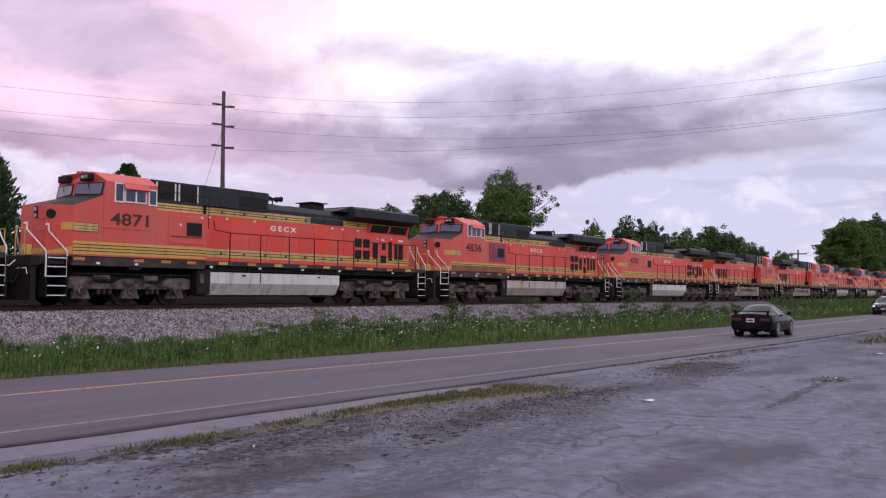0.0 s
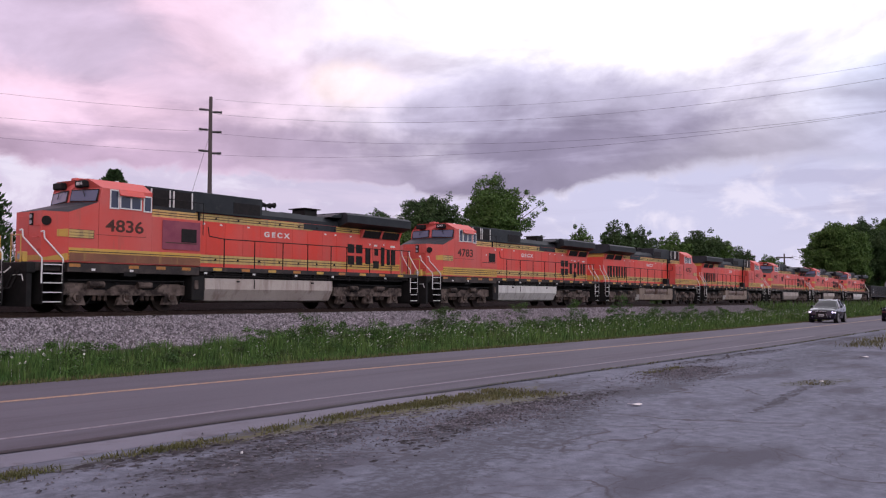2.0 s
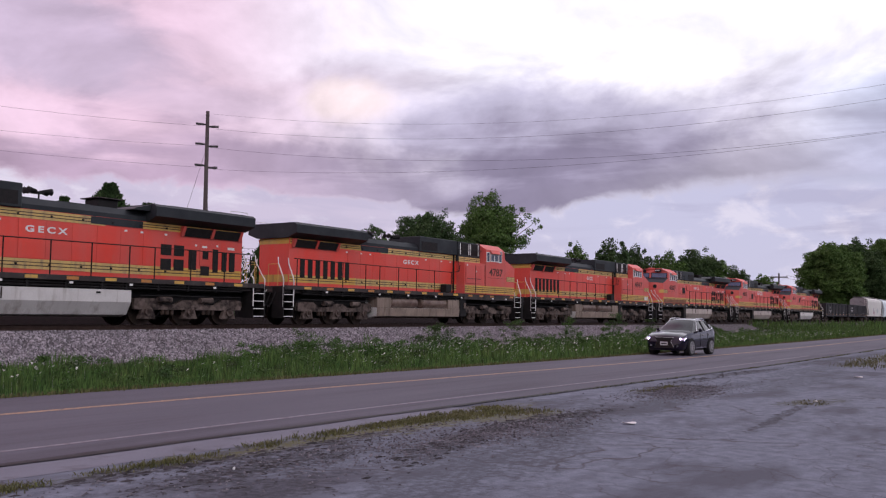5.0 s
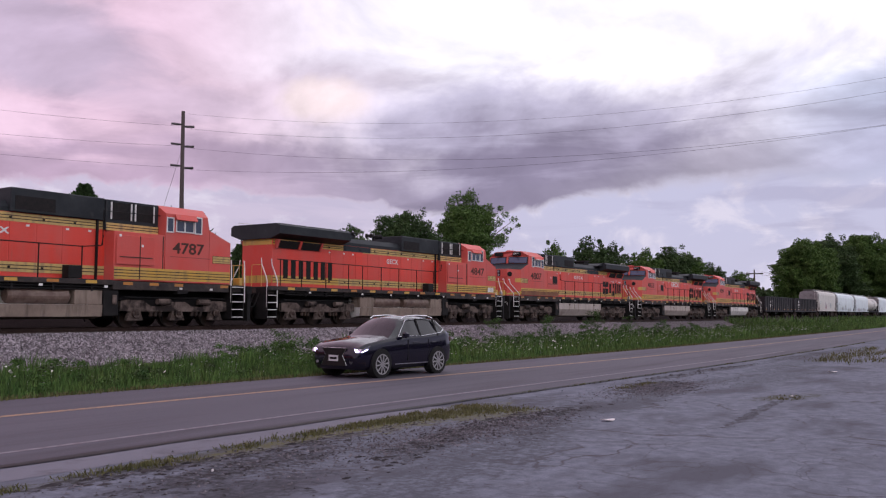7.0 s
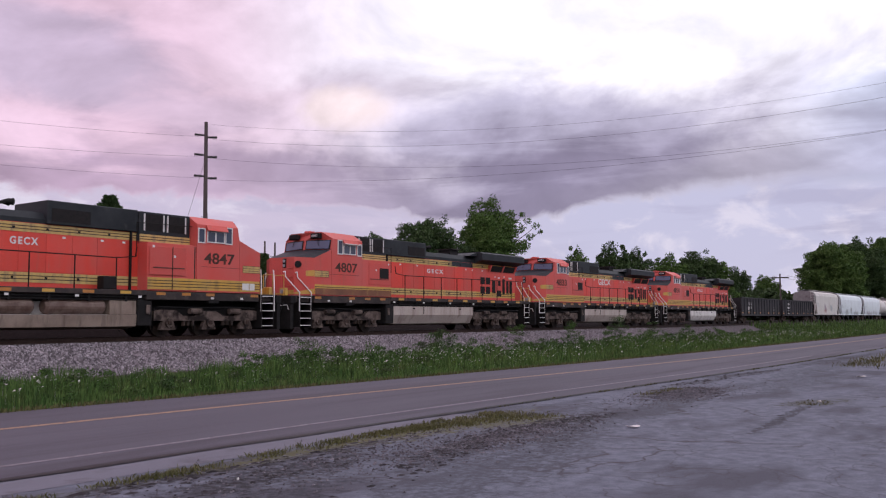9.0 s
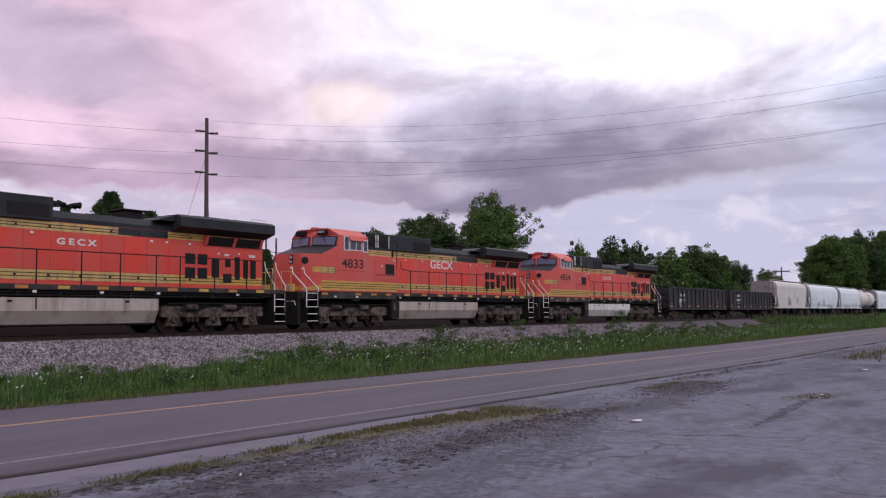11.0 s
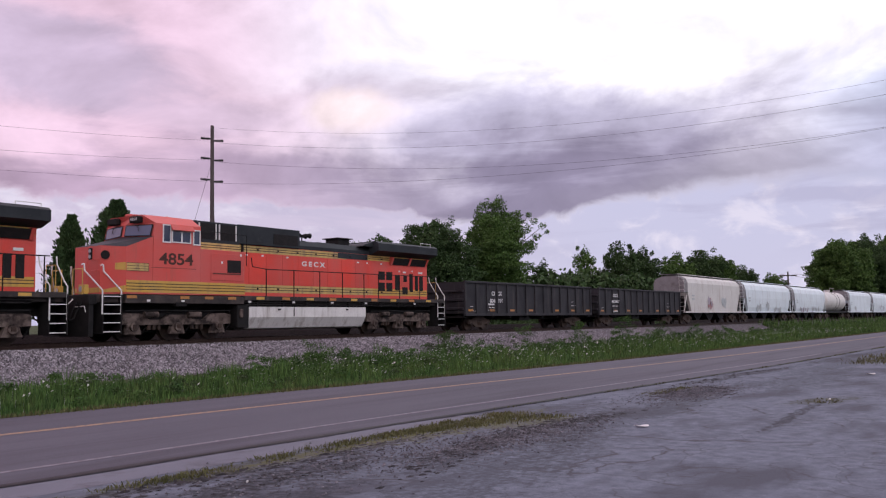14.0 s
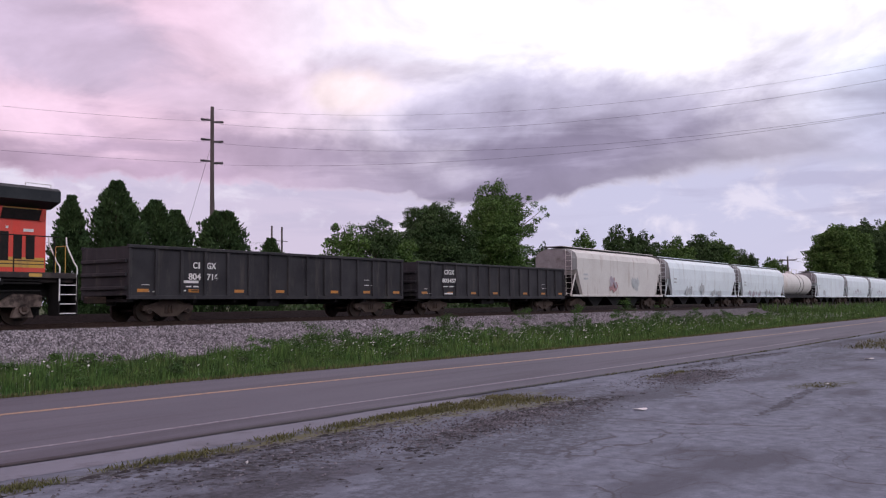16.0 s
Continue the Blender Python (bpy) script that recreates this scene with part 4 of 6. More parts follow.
    for s in (-1, 1):
        boxes("filter_box", BLACK, loco, (5.32, 5.95, min(s * 0.7, s * 1.47), max(s * 0.7, s * 1.47), 0.42, 1.38), bevel=0.03)
        boxes("filter_cap", TRUCK, loco, (5.42, 5.60, min(s * 1.47, s * 1.52), max(s * 1.47, s * 1.52), 0.85, 1.2), bevel=0.02)
    truck(loco, 0.0)
    truck(loco, 13.80)
    boxes("step_box", BLACK, loco, (6.9, 7.42, 1.1, 1.5, 1.76, 2.22), bevel=0.02)
    return loco


SPACING, NOSE_X, SPEED = 22.3, 16.849, 10.972
base_loco = locomotive()
tagged(base_loco, "", "locomotive", "locomotives of the train")
# road number, cab towards the way of travel, label, lettering (height, start, width)
UNITS = (
    ("4871", True, "orange and yellow diesel locomotive with a grey fuel tank", (0.30, 9.57, 1.55)),
    ("4836", True, "orange diesel locomotive with faded paint and a purple door", (0.30, 9.57, 1.55)),
    ("4783", True, "pale faded orange diesel locomotive with bleached stripes", (0.30, 9.57, 1.55)),
    ("4787", False, "orange diesel locomotive running backwards with air tanks", (0.30, 9.3, 1.4)),
    ("4847", False, "orange diesel locomotive running backwards, dirty tan tank", (0.34, 9.6, 1.0)),
    ("4807", True, "dusty brown-stained orange diesel locomotive", (0.30, 9.57, 1.55)),
    ("4833", True, "orange diesel locomotive with large white lettering", (0.62, 9.4, 2.2)),
    ("4854", True, "orange diesel locomotive with a bright pale fuel tank", (0.30, 9.57, 1.55)),
)
TRAIN = []
PURPLE = mat("purple_primer", (0.22, 0.05, 0.085), (0.28, 0.08, 0.11), 2, 0.6, bump=0.05)

def unit_pose(k, forward, t):
    x = NOSE_X + k * SPACING - SPEED * t
    return pose(x, TRACK, RAIL) if forward else pose(x + 18.9, TRACK, RAIL, 0, 0, 180)

for k, (number, forward, label, (size, start, width)) in enumerate(UNITS):
    ob = base_loco if k == 0 else copy_thing(base_loco, unit_pose(k, forward, 0))
    ob.matrix_basis = unit_pose(k, forward, 0)
    tagged(ob, label)
    TRAIN.append((ob, k, forward))
for (ob, k, forward), (number, _, _, (size, start, width)) in zip(list(TRAIN), UNITS):
    s = -1 if forward else 1
    if forward:
        lettering("road_number", number, 0.60, 1.40, -1.555, 2.89, NUMBER, ob, 1.58, bold=0.012)
        lettering("reporting_mark", "GECX", size * 1.0, start, -0.962, 3.18, WHITE, ob, width, 1.5 if size < 0.5 else 1.0, bold=0.01)
        board = lettering("board_number", number, 0.16, 0, 0, 0, WHITE, ob, 0.42)
        board.matrix_basis = pose(0.855, -0.49, 4.53, 90, 0, -90)
    else:
        lettering("road_number", number, 0.60, 2.98, 1.555, 2.89, NUMBER, ob, 1.58, turn=180, bold=0.012)
        lettering("reporting_mark", "GECX", size, start + width, 0.962, 3.20, WHITE, ob, width, 1.3, 180, bold=0.01)
boxes("purple_door", PURPLE, TRAIN[1][0], (3.80, 5.58, -1.577, -1.571, 2.36, 3.46))
boxes("door_grille", GRILLE, TRAIN[1][0], (4.68, 5.40, -1.588, -1.577, 2.66, 3.18))
boxes("white_sunshade", WHITE, TRAIN[5][0], (1.88, 2.95, -1.76, -1.60, 4.19, 4.23))
boxes("paper_sheet", WHITE, TRAIN[4][0], (0.30, 0.58, 1.57, 1.58, 1.86, 2.14))
boxes("paper_sheet", WHITE, TRAIN[4][0], (0.62, 0.98, 1.57, 1.58, 1.86, 2.14))
GRIME = mat("brown_road_grime", (0.26, 0.115, 0.070), (0.15, 0.075, 0.055), 1.0, 0.85, bump=0.1, dirt=(0.30, 0.18, 0.075), dirt_scale=3.0, dirt_lo=0.56, dirt_hi=0.7, dirt_stretch=STREAK)
for k in (1, 5):
    boxes("grime_band", GRIME, TRAIN[k][0], (0.02, 5.60, -1.578, -1.571, 1.78, 2.07))
TANKTAN = mat("dusty_tan_tank_paint", (0.40, 0.335, 0.305), (0.50, 0.44, 0.41), 0.7, 0.55, bump=0.06, dirt=(0.20, 0.14, 0.12), dirt_scale=1.6, dirt_lo=0.5, dirt_hi=0.78, dirt_stretch=STREAK)
for k in (1, 5, 6):
    for c in TRAIN[k][0].children:
        if c.name.startswith("fuel_tank"):
            c.material_slots[0].link = "OBJECT"
            c.material_slots[0].material = TANKTAN
for c in [c for c in TRAIN[6][0].children if c.name.startswith("horn")]:
    bpy.data.objects.remove(c)
lead = copy_thing(base_loco, unit_pose(-1, True, 0))
for c in [c for c in lead.children if c.name.startswith(("road_number", "reporting_mark", "board_number"))]:
    bpy.data.objects.remove(c)
tagged(lead, "orange and black diesel locomotive ahead of the others")
TRAIN.append((lead, -1, True))


# ---- freight cars behind the locomotives ----
GONDOLA = mat("worn_black_car_paint", (0.020, 0.019, 0.023), (0.040, 0.038, 0.043), 0.8, 0.6, bump=0.1, dirt=(0.075, 0.064, 0.06), dirt_scale=2.0, dirt_lo=0.55, dirt_hi=0.8, dirt_stretch=STREAK)
GONDOLA_IN = mat("rusty_car_interior", (0.07, 0.045, 0.035), (0.11, 0.07, 0.05), 2, 0.8, bump=0.2)
TANHOP = mat("weathered_tan_grey_paint", (0.64, 0.62, 0.60), (0.56, 0.53, 0.51), 0.5, 0.6, bump=0.05, dirt=(0.36, 0.28, 0.25), dirt_scale=1.4, dirt_lo=0.55, dirt_hi=0.75, dirt_stretch=STREAK)
WHITEHOP = mat("chalky_white_blue_paint", (0.72, 0.79, 0.83), (0.64, 0.70, 0.74), 0.5, 0.5, bump=0.05, dirt=(0.34, 0.31, 0.30), dirt_scale=1.5, dirt_lo=0.56, dirt_hi=0.8, dirt_stretch=STREAK)
GRAF = [mat("graffiti_" + n, c, tuple(x * 0.7 for x in c), 3, 0.6, bump=0) for n, c in (("pink", (0.46, 0.26, 0.27)), ("grey", (0.48, 0.50, 0.52)), ("violet", (0.44, 0.38, 0.44)))]
ENDGREY = mat("grey_car_end", (0.26, 0.25, 0.26), (0.18, 0.17, 0.175), 1.0, 0.7, bump=0.1, dirt=(0.09, 0.075, 0.07), dirt_scale=1.6)


CARTRUCK = mat("dark_rusty_truck_steel", (0.055, 0.038, 0.032), (0.085, 0.062, 0.052), 2.5, 0.8, bump=0.2)


def car_truck(car, x):
    for s in (-1, 1):
        fr = shape("truck_frame", CARTRUCK, car, lambda bm: prism(bm, [(x - 1.15, 0.42), (x - 1.15, 0.62), (x - 0.75, 0.68), (x - 0.35, 0.86), (x + 0.35, 0.86), (x + 0.75, 0.68), (x + 1.15, 0.62), (x + 1.15, 0.42), (x + 0.72, 0.42), (x + 0.38, 0.20), (x - 0.38, 0.20), (x - 0.72, 0.42)], s * 0.93, s * 1.06), "rusty cast truck side frame")
        shape("spring", WHEEL, fr, lambda bm: [rod(bm, (x + d, s * 1.06, 0.34), (x + d, s * 1.06, 0.62), 0.06, 8) for d in (-0.15, 0, 0.15)])
    boxes("bolster", WHEEL, car, (x - 0.2, x + 0.2, -1.0, 1.0, 0.55, 0.88))
    for a in (-0.88, 0.88):
        ws = shape("wheelset", WHEEL, car, lambda bm: [rod(bm, (0, -1.1, 0), (0, 1.1, 0), 0.08, 10)] + [rod(bm, (0, s * 0.70, 0), (0, s * 0.83, 0), 0.42, 24) for s in (-1, 1)] + [rod(bm, (0, s * 0.66, 0), (0, s * 0.70, 0), 0.45, 24) for s in (-1, 1)])
        ws.location = (x + a, 0, 0.42)
        for s in (-1, 1):
            shape("hub", TRUCK, ws, lambda bm: rod(bm, (0, s * 0.83, 0), (0, s * 1.08, 0), 0.11, 10))


def gondola(length, ribs, label):
    g = new("gondola_car")
    tagged(g, label, "gondola car", "freight cars of the train")
    L = length
    boxes("floor", GONDOLA_IN, g, (0.1, L - 0.1, -1.38, 1.38, 0.98, 1.06))
    for s in (-1, 1):
        a, b = sorted((s * 1.38, s * 1.42))
        boxes("side_wall", GONDOLA, g, (0, L, a, b, 0.85, 2.74), label="worn black steel side wall")
        a, b = sorted((s * 1.36, s * 1.52))
        boxes("top_chord", GONDOLA, g, (-0.02, L + 0.02, a, b, 2.74, 2.86), bevel=0.015)
        a, b = sorted((s * 1.42, s * 1.50))
        boxes("side_sill", GONDOLA, g, (0, L, a, b, 0.85, 1.0), bevel=0.01)
        for i in range(ribs + 1):
            x = i * (L - 0.14) / ribs
            boxes("rib", GONDOLA, g, (x, x + 0.14, a, b, 1.0, 2.74), bevel=0.02)
        for i in (0, 2, 4, 6, 9, 11, 13):
            if i < ribs:
                x = (i + 0.35) * L / ribs
                boxes("reflector", REFLECT, g, (x, x + 0.5, min(s * 1.42, s * 1.43), max(s * 1.42, s * 1.43), 1.12, 1.24))
        for i, z in ((0.5, 1.12), (11.4, 1.5)):
            x = i * L / ribs
            boxes("stencil", WHITE, g, (x, x + 0.35, min(s * 1.42, s * 1.426), max(s * 1.42, s * 1.426), z, z + 0.035), (x, x + 0.35, min(s * 1.42, s * 1.426), max(s * 1.42, s * 1.426), z + 0.26, z + 0.28), (x + 0.5, x + 0.7, min(s * 1.42, s * 1.426), max(s * 1.42, s * 1.426), z, z + 0.035))
    for x, d in ((0, 1), (L, -1)):
        boxes("end_wall", GONDOLA, g, (min(x, x + d * 0.05), max(x, x + d * 0.05), -1.38, 1.38, 0.85, 2.80))
        for z in (1.2, 1.7, 2.2):
            boxes("end_rib", GONDOLA, g, (min(x - d * 0.1, x), max(x - d * 0.1, x), -1.4, 1.4, z, z + 0.14), bevel=0.02)
        shape("ladder", BLACK, g, lambda bm: [tube(bm, [(x - d * 0.16, -1.35, 0.9 + 0.35 * k), (x - d * 0.16, -0.95, 0.9 + 0.35 * k)], 0.015) for k in range(5)])
        boxes("coupler", WHEEL, g, (min(x - d * 0.75, x + d * 0.6), max(x - d * 0.75, x + d * 0.6), -0.13, 0.13, 0.70, 0.96), bevel=0.03)
        boxes("end_sill", BLACK, g, (min(x, x + d * 0.3), max(x, x + d * 0.3), -1.35, 1.35, 0.75, 1.0))
    boxes("centre_sill", BLACK, g, (0.3, L - 0.3, -0.3, 0.3, 0.62, 0.98))
    boxes("brake_gear", BLACK, g, (L * 0.4, L * 0.48, -1.2, -0.6, 0.55, 0.85), bevel=0.03)
    for x in np.linspace(3, L - 3, 6):
        boxes("crossbearer", BLACK, g, (x, x + 0.15, -1.38, 1.38, 0.72, 0.98))
    car_truck(g, 2.1), car_truck(g, L - 2.1)
    return g


def hopper(length, paint, label, round_side, graffiti, top=4.42):
    h = new("covered_hopper_car")
    tagged(h, label, "hopper car", "freight cars of the train")
    L = length
    k = top / 4.42
    prof = [(-1.40, 1.05), (-1.52, 1.6), (-1.56, 2.6), (-1.54, 3.5), (-1.40, 4.0), (-1.05, 4.30), (-0.5, 4.42)] if round_side else [(-1.52, 1.05), (-1.53, 2.9), (-1.54, 3.7), (-1.40, 4.08), (-1.05, 4.28), (-0.5, 4.42)]
    prof = [(y, z * k) for y, z in prof]
    full = prof + [(-y, z) for y, z in prof[::-1]]
    def body(bm):
        # the lower corners are cut back to the slope sheets
        back = [0.85 * max(0.0, (2.9 - z) / 1.85) for _, z in full]
        A = [bm.verts.new((0.95 + b, y, z)) for (y, z), b in zip(full, back)]
        B = [bm.verts.new((L - 0.95 - b, y, z)) for (y, z), b in zip(full, back)]
        n = len(full)
        for i in range(n):
            bm.faces.new((A[i], B[i], B[(i + 1) % n], A[(i + 1) % n]))
        bm.faces.new(A), bm.faces.new(B)
    shape("body", paint, h, body)
    for x, d in ((0.95, -1), (L - 0.95, 1)):
        # sloped end sheets under a short overhang
        def end(bm):
            A = [bm.verts.new((x, y * 0.985, z)) for y, z in full if z > 2.4]
            B = [bm.verts.new((x + d * 0.62, y * 0.93, z * 0.985)) for y, z in full if z > 2.4]
            n = len(A)
            for i in range(n):
                bm.faces.new((A[i], A[(i + 1) % n], B[(i + 1) % n], B[i]))
            bm.faces.new(B)
        shape("end_cap", ENDGREY if d < 0 else paint, h, end)
        shape("slope_sheet", BLACK, h, lambda bm: prism(bm, [(x + d * 0.55, 2.5), (x, 2.5), (x - d * 0.9, 1.1), (x - d * 0.4, 1.1)] if d < 0 else [(x - 0.4, 1.1), (x - 0.9, 1.1), (x, 2.5), (x + 0.55, 2.5)], -1.3, 1.3))
        boxes("end_platform", BLACK, h, (min(x, x + d * 0.95), max(x, x + d * 0.95), -1.4, 1.4, 0.98, 1.08))
        shape("end_post", paint, h, lambda bm: [prism(bm, [(x + d * 0.88, 1.05), (x + d * 0.80, 1.05), (x + d * 0.02, 2.6), (x + d * 0.10, 2.6)], s * 1.42 - 0.04, s * 1.42 + 0.04) for s in (-1, 1)])
        shape("ladder", paint, h, lambda bm: [tube(bm, [(x + d * 0.70, -1.45, z), (x + d * 0.70, -1.0, z)], 0.016) for z in np.arange(1.2, 4.2, 0.38)] + [tube(bm, [(x + d * 0.70, y, 1.05), (x + d * 0.70, y, 4.3)], 0.018) for y in (-1.45, -1.0)])
        boxes("coupler", WHEEL, h, (min(x, x + d * 1.5), max(x, x + d * 1.5), -0.13, 0.13, 0.70, 0.96), bevel=0.03)
    for s in (-1, 1):
        boxes("side_sill", paint, h, (0.2, L - 0.2, min(s * 1.40, s * 1.55), max(s * 1.40, s * 1.55), 1.0, 1.14), bevel=0.015)
        shape("roof_rail", paint, h, lambda bm: tube(bm, [(0.3, s * 0.75, top * 1.0 + 0.10), (L - 0.3, s * 0.75, top + 0.10)], 0.025))
    boxes("running_board", ENDGREY, h, (0.2, L - 0.2, -0.72, 0.72, top + 0.07, top + 0.11))
    shape("board_support", ENDGREY, h, lambda bm: [rod(bm, (x, s * 0.72, top - 0.12), (x, s * 0.72, top + 0.08), 0.03, 6) for x in np.linspace(0.6, L - 0.6, 12) for s in (-1, 1)])
    for i in range(3):
        c = L * (0.30 + 0.20 * i)
        shape("discharge_bay", BLACK, h, lambda bm: prism(bm, [(c - 1.5, 1.04), (c - 0.35, 0.34), (c + 0.35, 0.34), (c + 1.5, 1.04)], -0.9, 0.9))
    boxes("centre_sill", BLACK, h, (0.3, L - 0.3, -0.3, 0.3, 0.7, 1.0))
    # stencils and sprayed blotches on the sides
    rnd = random.Random(int(L * 100))
    for s in (-1, 1):
        y = 1.575 if round_side else 1.548
        boxes("stencil", GRAF[1], h, *[(1.9 + 0.0, 2.6, min(s * y, s * (y + 0.004)), max(s * y, s * (y + 0.004)), z, z + 0.13) for z in (2.5, 2.2)])
        for gx, w, z0, z1, c in graffiti:
            def blot(bm):
                for j in range(9):
                    cx, cz, r = gx + rnd.uniform(-w, w) / 2, rnd.uniform(z0, z1), rnd.uniform(0.12, 0.32)
                    n = 9
                    pts = [(cx + r * rnd.uniform(0.6, 1.3) * math.cos(6.283 * i / n), cz + r * rnd.uniform(0.6, 1.5) * math.sin(6.283 * i / n)) for i in range(n)]
                    poly(bm, [(a, s * (y + 0.004 + 0.002 * j), b) for a, b in pts])
            shape("sprayed_blotch", GRAF[c], h, blot, kind="stuff")
    car_truck(h, 1.9), car_truck(h, L - 1.9)
    return h


def tank_car(length):
    t = new("tank_car")
    tagged(t, "tan tank car with a dark band, rust streaked", "tank car", "freight cars of the train")
    L = length
    sh = shape("tank", TANHOP, t, lambda bm: [rod(bm, (1.3, 0, 2.65), (L - 1.3, 0, 2.65), 1.42, 32), rod(bm, (0.6, 0, 2.65), (1.3, 0, 2.65), 0.95, 32, 1.42), rod(bm, (L - 1.3, 0, 2.65), (L - 0.6, 0, 2.65), 1.42, 32, 0.95)])
    for x in (L * 0.5, L * 0.62):
        shape("band", BLACK, sh, lambda bm: rod(bm, (x, 0, 2.65), (x + 0.14, 0, 2.65), 1.44, 32))
    boxes("frame", BLACK, t, (0.2, L - 0.2, -1.3, 1.3, 0.95, 1.25))
    shape("dome", TANHOP, t, lambda bm: rod(bm, (L / 2, 0, 4.0), (L / 2, 0, 4.35), 0.4, 16))
    shape("dome_rail", TANHOP, t, lambda bm: tube(bm, [(L / 2 - 1.2, -0.7, 3.9), (L / 2 - 1.2, -0.7, 4.6), (L / 2 + 1.2, -0.7, 4.6), (L / 2 + 1.2, -0.7, 3.9)], 0.025))
    car_truck(t, 1.9), car_truck(t, L - 1.9)
    return t


CARS = []
g1 = gondola(16.24, 14, "worn black steel gondola car with fourteen panels")
for text, x, z, size, w in (("C", 2.94, 2.06, 0.34, 0.21), ("I", 3.20, 2.06, 0.34, 0.07), ("GX", 3.62, 2.06, 0.34, 0.46), ("804", 2.72, 1.62, 0.34, 0.60), ("716", 3.62, 1.62, 0.34, 0.56)):
    lettering("reporting_mark", text, size, x, -1.424, z, WHITE, g1, w, bold=0.008)
boxes("data_panel", WHITE, g1, (2.5, 3.2, -1.43, -1.42, 1.48, 1.58), (2.6, 2.85, -1.43, -1.42, 1.32, 1.37), (2.95, 3.2, -1.43, -1.42, 1.32, 1.37), (2.5, 2.6, -1.43, -1.42, 1.16, 1.21), (2.85, 3.2, -1.43, -1.42, 1.16, 1.21))
g2 = gondola(16.6, 14, "blue-black steel gondola car with white stencilling")
for text, x, z, size, w in (("CIGX", 2.4, 2.2, 0.34, 0.95), ("803457", 2.2, 1.75, 0.30, 1.35)):
    lettering("reporting_mark", text, size, x, -1.504, z, WHITE, g2, w, bold=0.008)
boxes("data_panel", WHITE, g2, (2.3, 2.7, -1.51, -1.50, 1.50, 1.55), (2.9, 3.3, -1.51, -1.50, 1.50, 1.55), (2.4, 3.2, -1.51, -1.50, 1.10, 1.18))
CARS += [(g1, 178.2), (g2, 195.7)]
CARS.append((hopper(17.0, TANHOP, "weathered tan covered hopper car with pink graffiti", False, ((7.6, 2.6, 1.3, 2.3, 0), (6.6, 1.6, 1.5, 2.2, 2), (11.0, 1.0, 1.6, 2.2, 1))), 213.2))
CARS.append((hopper(20.0, WHITEHOP, "chalky white-blue covered hopper car with graffiti", True, ((9.0, 1.2, 1.3, 2.1, 1), (5.5, 1.5, 1.3, 1.8, 1), (13.0, 3.0, 1.25, 1.5, 1)), 4.36), 230.7))
CARS.append((hopper(18.6, WHITEHOP, "pale blue-white covered hopper car, scuffed low", True, ((6.0, 5.0, 1.2, 1.6, 2), (12.0, 4.0, 1.2, 1.6, 1)), 4.34), 251.2))
CARS.append((tank_car(15.0), 270.3))
CARS.append((hopper(20.0, WHITEHOP, "pale blue-white covered hopper car behind the tank car", False, ((5.0, 1.5, 1.4, 1.8, 1),), 4.45), 285.8))
far = hopper(20.0, WHITEHOP, "white covered hopper car with faint violet graffiti", True, ((9.0, 6.0, 1.3, 2.2, 2),), 4.5)
CARS.append((far, 306.2))
CARS.append((copy_thing(far, pose(0, 0, 0)), 326.6))
CARS.append((copy_thing(far, pose(0, 0, 0)), 347.0))
CARS.append((copy_thing(far, pose(0, 0, 0)), 367.4))

def car_pose(u, t):
    return pose(NOSE_X + u - SPEED * t, TRACK, RAIL)

for ob, u in CARS:
    ob.matrix_basis = car_pose(u, 0)


# ---- road vehicles ----
CARBLUE = mat("blue_black_car_paint", (0.005, 0.004, 0.012), (0.006, 0.005, 0.014), 2, 0.15, bump=0)
CARBLACK = mat("dusty_black_car_paint", (0.005, 0.005, 0.007), (0.007, 0.007, 0.009), 2, 0.15, bump=0)
for m_, coat, gloss, ior in ((CARBLUE, 0.5, 0.35, 1.45), (CARBLACK, 0.0, 0.3, 1.2)):
    b_ = m_.node_tree.nodes["Principled BSDF"]
    b_.inputs["Coat Weight"].default_value, b_.inputs["Coat Roughness"].default_value = coat, 0.03
    b_.inputs["Specular IOR Level"].default_value, b_.inputs["IOR"].default_value = gloss, ior
CHROME = mat("bright_chrome", (0.75, 0.74, 0.76), (0.65, 0.64, 0.66), 3, 0.18, metal=1.0, bump=0)
RIM = mat("silver_wheel_paint", (0.40, 0.39, 0.41), (0.30, 0.29, 0.31), 3, 0.35, metal=0.35, bump=0)
RUBBER = mat("black_rubber", (0.012, 0.012, 0.013), (0.02, 0.02, 0.02), 6, 0.8, bump=0.1)
CARGLASS = glass_mat("tinted_car_glass", (0.006, 0.006, 0.010), 0.02)
CARGLASS.node_tree.nodes["Principled BSDF"].inputs["Specular IOR Level"].default_value = 0.6
COUPEGLASS = glass_mat("dark_coupe_glass", (0.006, 0.006, 0.010), 0.05)
COUPEGLASS.node_tree.nodes["Principled BSDF"].inputs["IOR"].default_value = 1.22
TAIL = mat("dark_red_lamp", (0.05, 0.006, 0.008), (0.035, 0.005, 0.006), 4, 0.3, bump=0)
BEAM = glow_mat("lit_headlamp", (0.62, 0.52, 1.0), 7.0)
PLATE = mat("white_plate", (0.6, 0.6, 0.62), (0.5, 0.5, 0.52), 4, 0.4, bump=0)


